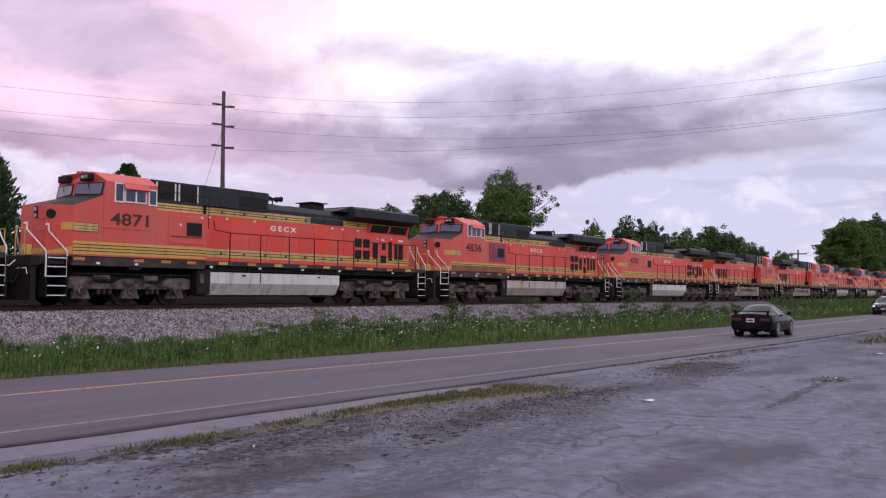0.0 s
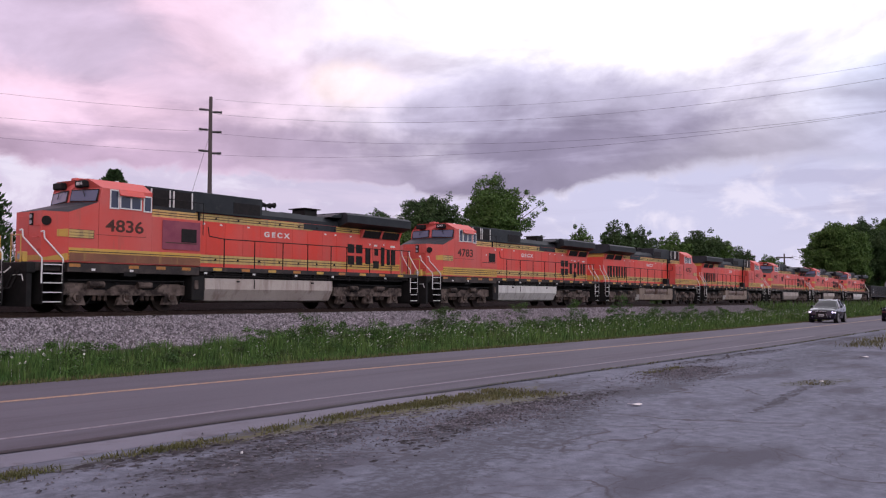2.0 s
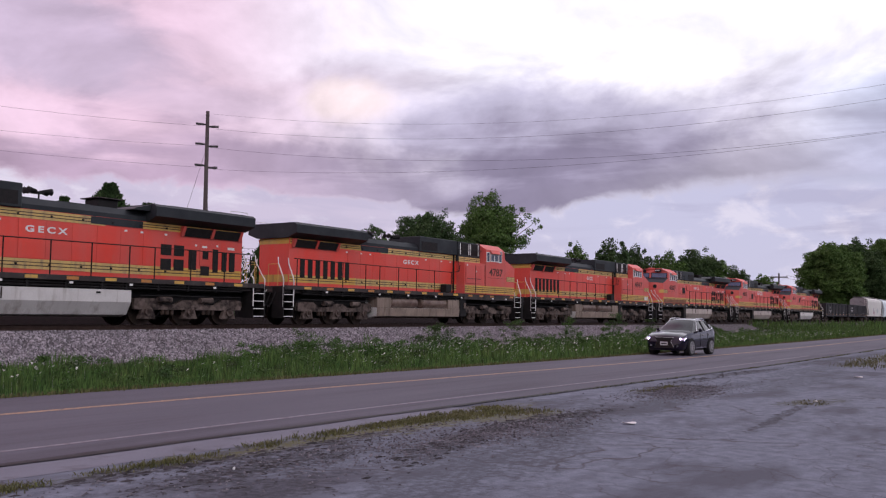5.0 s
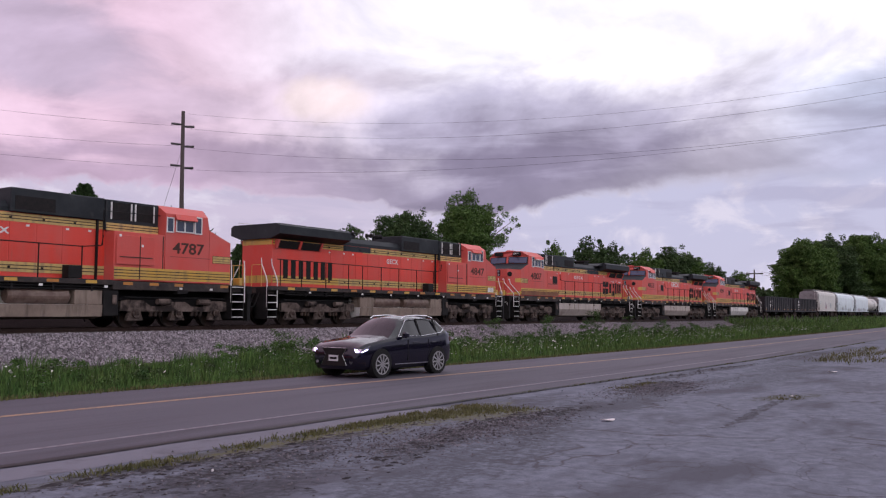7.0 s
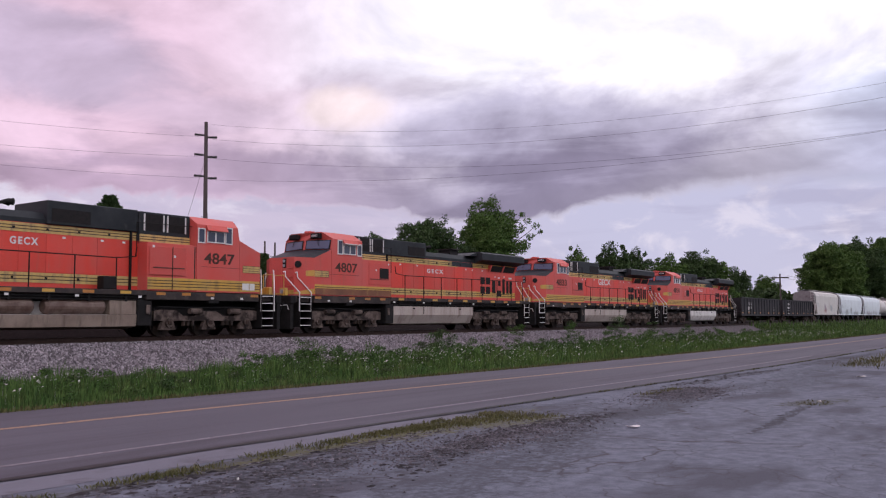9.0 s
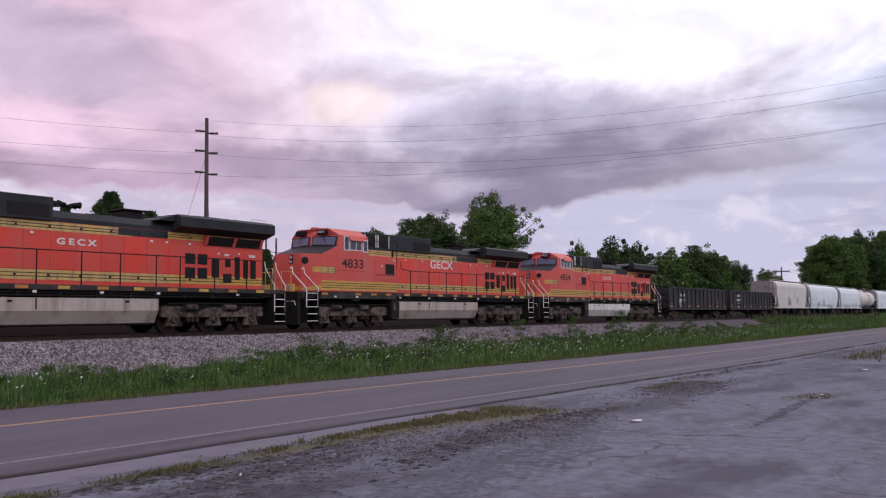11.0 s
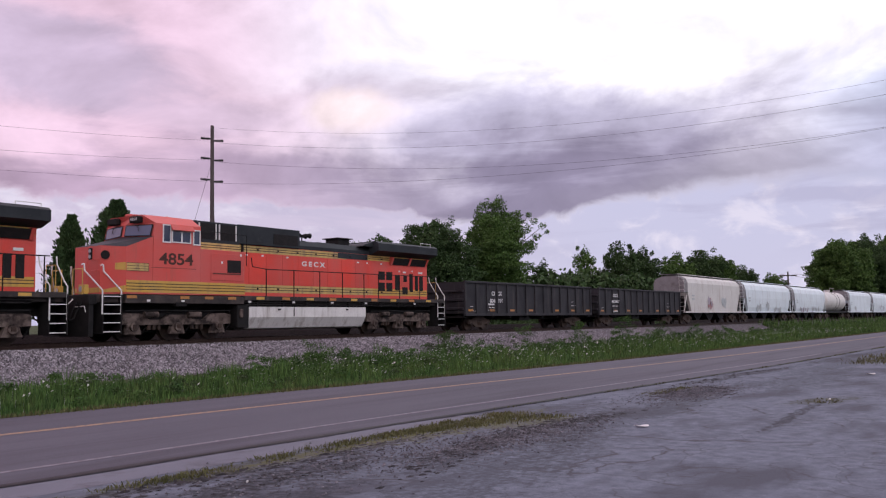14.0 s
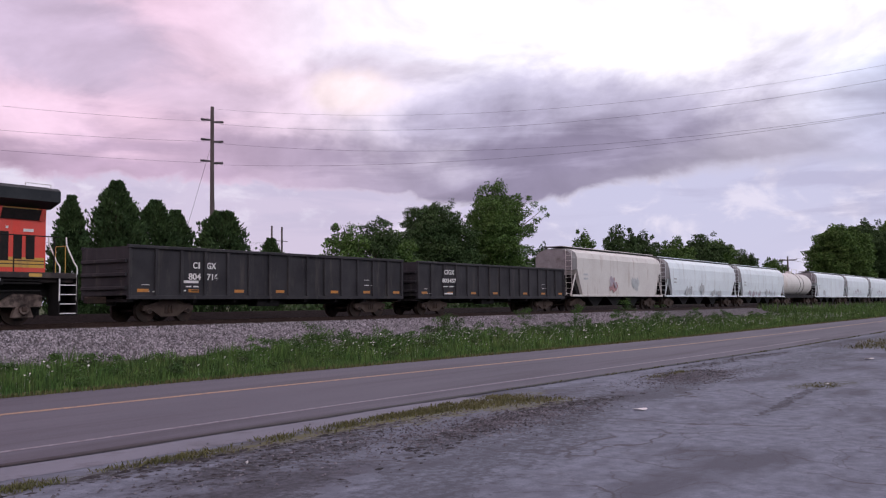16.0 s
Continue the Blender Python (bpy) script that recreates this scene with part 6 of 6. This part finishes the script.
def utility_pole():
    p = new("utility_pole")
    p.location = (PX, PY, ground_z(PX, PY))
    tagged(p, "tall weathered wooden pole with three insulator pairs", "utility pole")
    z0 = ground_z(PX, PY)
    shape("pole", POLE, p, lambda bm: rod(bm, (0.12, 0, -0.1), (0, 0, 15.55 - z0), 0.19, 12, 0.12))
    for z in (14.56, 13.17, 11.68):
        for s, dz in ((-1, 0.05), (1, -0.08)):
            a = (s * 0.10 * 0.8, -s * 0.06, z + dz - z0)
            b = (s * 0.72 * 0.85, -s * 0.46, z + dz + 0.03 - z0)
            ins = shape("insulator", PORCELAIN, p, lambda bm: [rod(bm, a, b, 0.06, 8)] + [rod(bm, Vector(a).lerp(Vector(b), k), Vector(a).lerp(Vector(b), k + 0.06), 0.10, 10) for k in (0.2, 0.32, 0.44, 0.56, 0.68, 0.8, 0.92)])
    for dx, dy in ((-3.2, 1.5), (3.0, 2.6)):
        shape("guy_wire", WIREM, p, lambda bm: rod(bm, (0, 0, 13.0 - z0), (dx, dy, 0), 0.012, 5))
    shape("ground_wire", WIREM, p, lambda bm: rod(bm, (0.16, -0.12, 0), (0.06, -0.1, 14 - z0), 0.012, 5))
    return p

utility_pole()

def wire(a, b, sag, label, r=0.0075):
    a, b = Vector(a), Vector(b)
    n = 28
    pts = [a.lerp(b, i / n) - Vector((0, 0, 4 * sag * (i / n) * (1 - i / n))) for i in range(n + 1)]
    cu = bpy.data.curves.new("wire", "CURVE")
    cu.dimensions, cu.bevel_depth, cu.bevel_resolution = "3D", r, 1
    sp = cu.splines.new("POLY")
    sp.points.add(n)
    for q, v in zip(sp.points, pts):
        q.co = (*v, 1)
    cu.materials.append(WIREM)
    return tagged(new("wire", cu), label, "wire", "overhead wires")

Q = (56.0, -8.0)
for z0, z1, sag in ((14.35, 16.1, 2.55), (13.0, 13.9, 2.3), (11.5, 13.9, 1.85)):
    wire((PX + 0.4, PY - 0.3, z0), (*Q, z1), sag, "thin dark overhead wire crossing the track")
wire((PX + 0.3, PY - 0.2, 15.4), (57.5, -8, 17.2), 2.6, "thin dark overhead wire crossing the track", 0.006)
for z0, z1, sag in ((14.5, 14.2, 2.1), (13.1, 12.9, 2.1), (11.6, 11.6, 1.6)):
    wire((PX - 0.4, PY + 0.3, z0), (-30, 50, z1), sag, "thin dark overhead wire along the track")

def far_poles():
    bm = bmesh.new()
    x, y = 203.3, 50.0
    rod(bm, (0, 0, 0), (0, 0, 11.2), 0.22, 8, 0.16)
    box(bm, -0.1, 0.1, -1.9, 1.9, 10.2, 10.45)
    p = tagged(part("far_utility_pole", bm, POLE, None), "dark wooden pole with one crossarm", "utility pole")
    p.location = (x, y, ground_z(x, y))
    for d in (-1.6, 1.6):
        wire((x, y + d, 11.0), (330, 34 + d, 10.5), 0.8, "thin wire past the far pole", 0.03)
    h = new("h_frame_pole")
    h.location = (145, 150, 0.5)
    tagged(h, "far twin-pole transmission frame", "transmission pole")
    for s in (-1, 1):
        shape("pole", POLE, h, lambda bm: rod(bm, (s * 2, s * 0.4, 0), (s * 2, s * 0.4, 19.4), 0.3, 8, 0.2))
    shape("crossarm", POLE, h, lambda bm: box(bm, -3.4, 3.4, -0.08, 0.08, 16.0, 16.14))
    for z, dz in ((16.2, 0.0), (14.0, -0.5)):
        wire((145, 150, z), (20, 170, z - 1), 2.0, "thin far transmission wire", 0.03)
far_poles()


# ---- grass, weeds and flowers of the verge ----
GRASS = mat("verge_grass", (0.034, 0.080, 0.019), (0.100, 0.166, 0.044), 1.3, 0.8, bump=0, island=0.55, dirt=(0.12, 0.115, 0.052), dirt_scale=0.9, dirt_lo=0.57, dirt_hi=0.75)
WEED = mat("verge_weed_leaves", (0.030, 0.072, 0.018), (0.082, 0.150, 0.036), 0.9, 0.75, bump=0, island=0.5, dirt=(0.040, 0.056, 0.024), dirt_scale=0.6, dirt_lo=0.5, dirt_hi=0.66)
PETAL = mat("white_petals", (0.66, 0.66, 0.62), (0.55, 0.56, 0.52), 5, 0.7, bump=0)
DRY = mat("dry_grass", (0.115, 0.108, 0.050), (0.085, 0.090, 0.036), 1.5, 0.9, bump=0, island=0.4)


def blades(rng, px, py, pz, h, w, lean=0.35):
    n = len(px)
    a = rng.uniform(0, 6.2832, n)
    ca, sa = np.cos(a) * w / 2, np.sin(a) * w / 2
    la = rng.uniform(0, 6.2832, n)
    lx, ly = np.cos(la) * lean * h * rng.random(n), np.sin(la) * lean * h * rng.random(n)
    b = np.stack([px, py, pz], 1)
    z = np.zeros(n)
    v0, v1 = b + np.stack([-ca, -sa, z], 1), b + np.stack([ca, sa, z], 1)
    mid = b + np.stack([lx * 0.35, ly * 0.35, h * 0.6], 1)
    v2, v3 = mid + np.stack([ca, sa, z], 1) * 0.8, mid - np.stack([ca, sa, z], 1) * 0.8
    v4 = b + np.stack([lx, ly, h], 1)
    v = np.stack([v0, v1, v2, v3, v4], 1).reshape(-1, 3)
    k = np.arange(n)[:, None] * 5
    faces = [tuple(r) for r in (k + np.array([0, 1, 2, 3]))] + [tuple(r) for r in (k + np.array([3, 2, 4]))]
    return v, faces


def verge():
    rng = np.random.default_rng(11)
    n = 100000
    x = 4 + 126 * rng.random(n) ** 1.5
    f = np.array([road_far(q) for q in np.linspace(0, 140, 141)])
    f0 = np.interp(x, np.linspace(0, 140, 141), f)
    u = rng.random(n)
    y = f0 + 0.12 + u * (23.0 + 0.35 * np.sin(x * 0.7) + 0.4 * np.sin(x * 0.23 + 1) - f0)
    z = np.array([ground_z(a, b) for a, b in zip(x, y)])
    lush = 0.5 + 0.5 * np.sin(x * 0.55 + y * 0.9) * np.sin(x * 0.21 - y * 0.6)
    tuft = 0.55 + 0.75 * np.clip(np.sin(x * 3.1 + 2 * np.sin(y * 1.7)) * np.sin(y * 3.7 + x * 0.8) + 0.3 * np.sin(x * 9 + y * 5), 0, 1)
    h = tuft * (0.16 + 0.42 * np.clip((y - f0) / 2.2, 0, 1) * (0.30 + 0.75 * lush)) * rng.uniform(0.5, 1.25, n)
    w = rng.uniform(0.010, 0.026, n) * (1 + x / 50)
    v, fa = blades(rng, x, y, z - 0.02, h, w)
    tagged(from_np("grass", v, fa, GRASS), "tall uncut green verge grass", "grass", kind="stuff")
    # coarser grass far along the road
    n = 26000
    x = 95 + 330 * rng.random(n) ** 1.6
    y = road_far(150) + 0.2 + rng.random(n) ** 1.2 * (26.4 - road_far(150))
    z = np.array([ground_z(a, b) for a, b in zip(x, y)])
    v, fa = blades(rng, x, y, z - 0.05, rng.uniform(0.35, 1.0, n) * (0.6 + 0.5 * np.clip((y - 17) / 6, 0, 1)), rng.uniform(0.05, 0.12, n) * (x / 130))
    tagged(from_np("far_grass", v, fa, GRASS), "tall far verge grass beside the road", "grass", kind="stuff")
    # dry fringe at the road's edge
    n = 9000
    x = 4 + 110 * rng.random(n) ** 1.4
    f0 = np.interp(x, np.linspace(0, 140, 141), f)
    y = f0 + rng.normal(0.08, 0.09, n)
    v, fa = blades(rng, x, y, np.full(n, -0.02), rng.uniform(0.04, 0.13, n), rng.uniform(0.012, 0.03, n) * (1 + x / 60), 0.8)
    tagged(from_np("dry_fringe", v, fa, DRY), "short dry grass along the road edge", "grass", kind="stuff")
    # leafy weeds: taller and thicker further along, creeping up the ballast
    blobs = []
    for i in range(400):
        x = 21.5 + 110 * rng.random() ** 1.2
        rise = max(0.0, math.sin(x * 0.55 + 1.0) + 0.6 * math.sin(x * 1.3))
        y = rng.uniform(20.4, 24.3) + 1.0 * rise * rng.random()
        h = rng.uniform(0.35, 0.75) * (0.8 + 0.45 * rise)
        z = max(ground_z(x, y), float(np.interp(y, (23.9, 24.4, 26.75), (0.08, 0.22, 0.985))) if y > 23.9 else -1)
        for k in range(6):
            up = rng.uniform(0.1, 0.95)
            r = 0.30 * (1.15 - 0.7 * up) * rng.uniform(0.7, 1.3)
            blobs.append(((x + rng.normal(0, 0.20), y + rng.normal(0, 0.20), z + h * up), (r, r, h * rng.uniform(0.10, 0.20))))
    # low leafy plants among the nearer grass
    for i in range(170):
        x, y = 4.5 + 20 * rng.random(), rng.uniform(17.6, 23.2)
        if math.sin(x * 1.1 + y) + math.sin(x * 2.3 - y * 1.4) > -0.6:
            h = rng.uniform(0.22, 0.48)
            for k in range(3):
                blobs.append(((x + rng.normal(0, 0.13), y + rng.normal(0, 0.13), ground_z(x, y) + h * rng.uniform(0.3, 0.95)), (0.15, 0.15, h * 0.2)))
    # single taller plants on the stones
    for x, y, h in ((51.0, 25.6, 1.1), (55.0, 24.6, 0.9), (60.0, 26.0, 1.7), (64.0, 25.2, 1.1), (44.0, 25.4, 0.9), (36.0, 25.2, 0.8)):
        for k in range(16):
            up = rng.uniform(0.05, 1.0)
            blobs.append(((x + rng.normal(0, 0.42 * (1.1 - up)), y + rng.normal(0, 0.25), 0.5 + h * up), (0.24 * (1.2 - 0.7 * up), 0.24, 0.11 * h)))
    v, fa = leaf_cloud(rng, blobs, 2300, 0.036)
    tagged(from_np("weeds", v, fa, WEED), "leafy green weeds at the ballast's foot", "weeds", kind="stuff")
    # white flower heads on thin stems, in drifts
    n = 3300
    x = 5 + 90 * rng.random(n) ** 1.35
    keep = rng.random(n) < 0.35 + 0.65 * (np.sin(x * 0.6) * np.sin(x * 0.37 + 0.5) > 0.0) - 0.15
    x = x[keep]
    f0 = np.interp(x, np.linspace(0, 140, 141), f)
    y = f0 + 0.5 + (22.8 - f0) * rng.random(len(x)) ** 0.9
    verts, faces = [], []
    for a, b in zip(x, y):
        h = rng.uniform(0.25, 0.68)
        r = rng.uniform(0.018, 0.042)
        z = ground_z(a, b) + h
        tx, ty = rng.normal(0, 0.4, 2)
        i = len(verts)
        verts += [(a + r * math.cos(q), b + r * math.sin(q), z + r * (tx * math.cos(q) + (ty - 0.5) * math.sin(q))) for q in [6.2832 * k / 7 for k in range(7)]]
        verts.append((a, b, z + r * 0.3))
        faces += [(i + k, i + (k + 1) % 7, i + 7) for k in range(7)]
        verts += [(a - 0.0012, b, z - h), (a + 0.0012, b, z - h), (a, b, z)]
        faces.append((i + 8, i + 9, i + 10))
    tagged(from_np("flowers", verts, faces, PETAL), "white wild flower heads in the grass", "flowers", kind="stuff")


verge()


def ballast_stones():
    """Loose stones over the shoulder, nearest stretch."""
    rng = np.random.default_rng(3)
    n = 48000
    x = 5 + 62 * rng.random(n) ** 1.5
    y = rng.uniform(24.0, 27.0, n)
    z = np.interp(y, (23.9, 24.4, 26.75, 26.95), (0.08, 0.22, 0.985, 1.0))
    s = rng.uniform(0.022, 0.05, n)
    base = np.array([(1, 0, -0.4), (-0.5, 0.87, -0.4), (-0.5, -0.87, -0.4), (0.55, 0.3, 0.7), (-0.5, 0.2, 0.8)])
    a = rng.uniform(0, 6.2832, n)
    ca, sa = np.cos(a), np.sin(a)
    v = np.empty((n, 5, 3))
    j = rng.uniform(0.7, 1.3, (n, 5, 3))
    b = base[None] * j
    v[:, :, 0] = (b[:, :, 0] * ca[:, None] - b[:, :, 1] * sa[:, None]) * s[:, None] + x[:, None]
    v[:, :, 1] = (b[:, :, 0] * sa[:, None] + b[:, :, 1] * ca[:, None]) * s[:, None] + y[:, None]
    v[:, :, 2] = b[:, :, 2] * s[:, None] + z[:, None] + 0.012
    k = np.arange(n)[:, None] * 5
    f = np.concatenate([k + np.array(t) for t in ((0, 3, 2), (2, 3, 4), (2, 4, 1), (1, 4, 3), (1, 3, 0))])
    m = mat("loose_ballast_stone", (0.19, 0.172, 0.192), (0.29, 0.262, 0.285), 2, 0.9, bump=0.3, island=0.75)
    tagged(from_np("ballast_stones", v.reshape(-1, 3), f, m), "loose grey and pinkish crushed stones", "stones", kind="stuff")


ballast_stones()


# ---- the lot's dirt, weeds and litter ----

def lot_growth():
    rng = np.random.default_rng(21)
    X, Y, Hh = [], [], []
    def spot(cx, cy, sx, sy, n, h):
        X.extend(rng.normal(cx, sx, n)), Y.extend(rng.normal(cy, sy, n)), Hh.extend(h * rng.uniform(0.4, 1.2, n))
    # broken line of tufts between shoulder and lot
    for i in range(150):
        x = 4.5 + 10.0 * rng.random()
        if math.sin(x * 2.1) + math.sin(x * 5.3 + 1) > -0.5:
            spot(x, 8.52 + 0.045 * (x - 5) + rng.normal(0, 0.10), 0.12, 0.06, int(rng.integers(8, 46)), rng.uniform(0.025, 0.075))
    for i in range(150):
        q = rng.random()
        spot(10.8 + 3.8 * q, 8.85 - 1.3 * q * rng.random(), 0.24, 0.10, 26, 0.05)
    for i in range(22):
        spot(rng.uniform(19.6, 22.0), rng.uniform(7.9, 8.3), 0.2, 0.07, 20, 0.035)
    for i in range(16):
        spot(rng.uniform(19.2, 20.4), rng.uniform(3.9, 4.6), 0.14, 0.09, 9, 0.04)
    for i in range(26):
        spot(rng.uniform(36, 50), rng.uniform(4.6, 6.8), 0.8, 0.22, 60, 0.12)
    for i in range(60):
        x = rng.uniform(15, 60)
        spot(x, road_near(x) - 0.08, 0.3, 0.035, 16, 0.05)
    X, Y, Hh = np.array(X), np.array(Y), np.array(Hh)
    v, f = blades(rng, X, Y, np.zeros(len(X)), Hh, rng.uniform(0.006, 0.016, len(X)) * (1 + X / 40), 1.2)
    tagged(from_np("lot_grass", v, f, DRY), "short yellow-green grass in the paving's cracks", "grass", kind="stuff")
    # crumbs of broken paving
    n = 9000
    x = np.concatenate([rng.normal(9.6, 2.4, n // 3), rng.normal(20.5, 1.5, n // 3), rng.normal(11.6, 1.5, n // 3)])
    y = np.concatenate([rng.normal(7.5, 0.6, n // 3), rng.normal(7.3, 0.5, n // 3), rng.normal(6.9, 0.35, n // 3)])
    s = rng.uniform(0.005, 0.026, n) * rng.uniform(0.5, 1.3, n)
    base = np.array([(1, 0, 0), (-0.5, 0.87, 0), (-0.5, -0.87, 0), (0.1, 0.1, 0.7)])
    a = rng.uniform(0, 6.28, n)
    b = base[None] * rng.uniform(0.6, 1.4, (n, 4, 3)) * s[:, None, None]
    v = np.empty((n, 4, 3))
    v[:, :, 0] = b[:, :, 0] * np.cos(a)[:, None] - b[:, :, 1] * np.sin(a)[:, None] + x[:, None]
    v[:, :, 1] = b[:, :, 0] * np.sin(a)[:, None] + b[:, :, 1] * np.cos(a)[:, None] + y[:, None]
    v[:, :, 2] = b[:, :, 2] + 0.006
    k = np.arange(n)[:, None] * 4
    f = np.concatenate([k + np.array(t) for t in ((0, 1, 3), (1, 2, 3), (2, 0, 3))])
    # dark clods along the broken edges: low ragged domes
    verts, faces = [], []
    for cx, cy, lx, ly, turn, count in ((10.5, 6.95, 1.3, 0.20, 0.22, 150), (12.7, 7.25, 1.1, 0.14, 0.0, 70), (14.6, 7.1, 0.8, 0.16, -0.15, 60), (7.4, 7.6, 1.1, 0.25, 0.10, 60), (9.3, 8.25, 1.4, 0.12, 0.03, 70),
                                        (6.3, 8.3, 0.8, 0.14, 0.0, 50), (20.6, 7.75, 1.3, 0.25, 0.1, 130), (21.6, 7.0, 0.8, 0.2, 0.3, 70), (25.0, 8.35, 1.2, 0.1, -0.1, 50), (29.3, 8.3, 1.8, 0.12, -0.1, 60)):
        for _ in range(count):
            p, q = rng.normal(0, lx), rng.normal(0, ly)
            ox, oy = cx + p * math.cos(turn) - q * math.sin(turn), cy + p * math.sin(turn) + q * math.cos(turn)
            r = rng.uniform(0.012, 0.06) * rng.uniform(0.4, 1.3)
            i0 = len(verts)
            for k in range(7):
                g = r * rng.uniform(0.6, 1.35)
                verts.append((ox + 1.7 * g * math.cos(0.8976 * k), oy + g * math.sin(0.8976 * k), -0.001))
            verts.append((ox, oy, 0.004 + 0.22 * r))
            faces += [(i0 + k, i0 + (k + 1) % 7, i0 + 7) for k in range(7)]
    soil = mat("dark_damp_soil", (0.016, 0.014, 0.016), (0.045, 0.040, 0.045), 6, 0.95, bump=0.5, island=0.5)
    tagged(from_np("soil_clods", verts, faces, soil), "dark clods of damp soil and broken paving", "soil", kind="stuff")
    m = mat("paving_crumb", (0.06, 0.055, 0.062), (0.16, 0.15, 0.17), 2, 0.9, bump=0.2, island=0.6)
    tagged(from_np("paving_crumbs", v.reshape(-1, 3), f, m), "scattered crumbs of broken paving", "rubble", kind="stuff")


lot_growth()


def litter(name, x, y, r, label, turn):
    """A crushed paper plate: a dished oval with a bent rim."""
    bm = bmesh.new()
    n = 18
    mid = bm.verts.new((0, 0, 0.008))
    rings = [[bm.verts.new((q * math.cos(6.2832 * i / n), q * 0.55 * math.sin(6.2832 * i / n), z + 0.010 * (q / r) ** 2 * math.sin(6.2832 * 2 * i / n + 0.5) + 0.010 * (q / r) ** 2)) for i in range(n)] for q, z in ((r * 0.7, 0.006), (r, 0.018))]
    for i in range(n):
        j = (i + 1) % n
        bm.faces.new((mid, rings[0][i], rings[0][j]))
        bm.faces.new((rings[0][i], rings[1][i], rings[1][j], rings[0][j]))
    ob = tagged(part(name, bm, WHITE, None), label, "litter")
    ob.matrix_basis = pose(x, y, 0.004, 0, 0, turn)
    md = ob.modifiers.new("thick", "SOLIDIFY")
    md.thickness = 0.004
litter("paper_plate", 13.8, 5.8, 0.125, "crushed white paper plate lying on the lot", -50)
litter("paper_scrap", 29.1, 4.9, 0.14, "white paper scrap lying on the lot", -60)
litter("paper_scrap", 20.0, 4.2, 0.06, "white paper scrap lying on loose gravel", -20)
litter("paper_scrap", 6.9, 7.6, 0.02, "small white scrap lying in dirt", 10)


# ---- what moves ----
def roll_rows(wheel, rate, step, spoke=360.0):
    """Rows for a wheel in its thing's space that turns at rate degrees a second about its axle; whole spokes cancel out."""
    x, y, z = wheel.location
    turn = rate * step
    while abs(turn) > 80:
        turn -= math.copysign(spoke, turn)
    return [(i * step, pose(x, y, z, 0, turn * i, 0)) for i in range(int(round(16 / step)) + 1)]


def motions():
    for ob, k, forward in TRAIN:
        walk(ob, [(0.0, unit_pose(k, forward, 0.0)), (16.0, unit_pose(k, forward, 16.0))])
        for w in ob.children:
            if w.name.startswith("wheelset"):
                walk(w, roll_rows(w, math.degrees(SPEED / 0.53) * (-1 if forward else 1), 1 / 15))
    for ob, u in CARS:
        walk(ob, [(0.0, car_pose(u, 0.0)), (16.0, car_pose(u, 16.0))])
        if u < 250:
            for w in ob.children:
                if w.name.startswith("wheelset"):
                    walk(w, roll_rows(w, -math.degrees(SPEED / 0.42), 1 / 30))
    times = [i * 0.25 for i in range(65)]
    walk(SUV, [(t, suv_pose(t)) for t in times])
    walk(COUPE, [(t, coupe_pose(t)) for t in times])
    for w in SUV_WHEELS:
        walk(w, roll_rows(w, -math.degrees(9.9 / 0.365), 1 / 30))
    for w in COUPE_WHEELS:
        walk(w, roll_rows(w, -math.degrees(18.9 / 0.325), 1 / 30, 72.0))


motions()
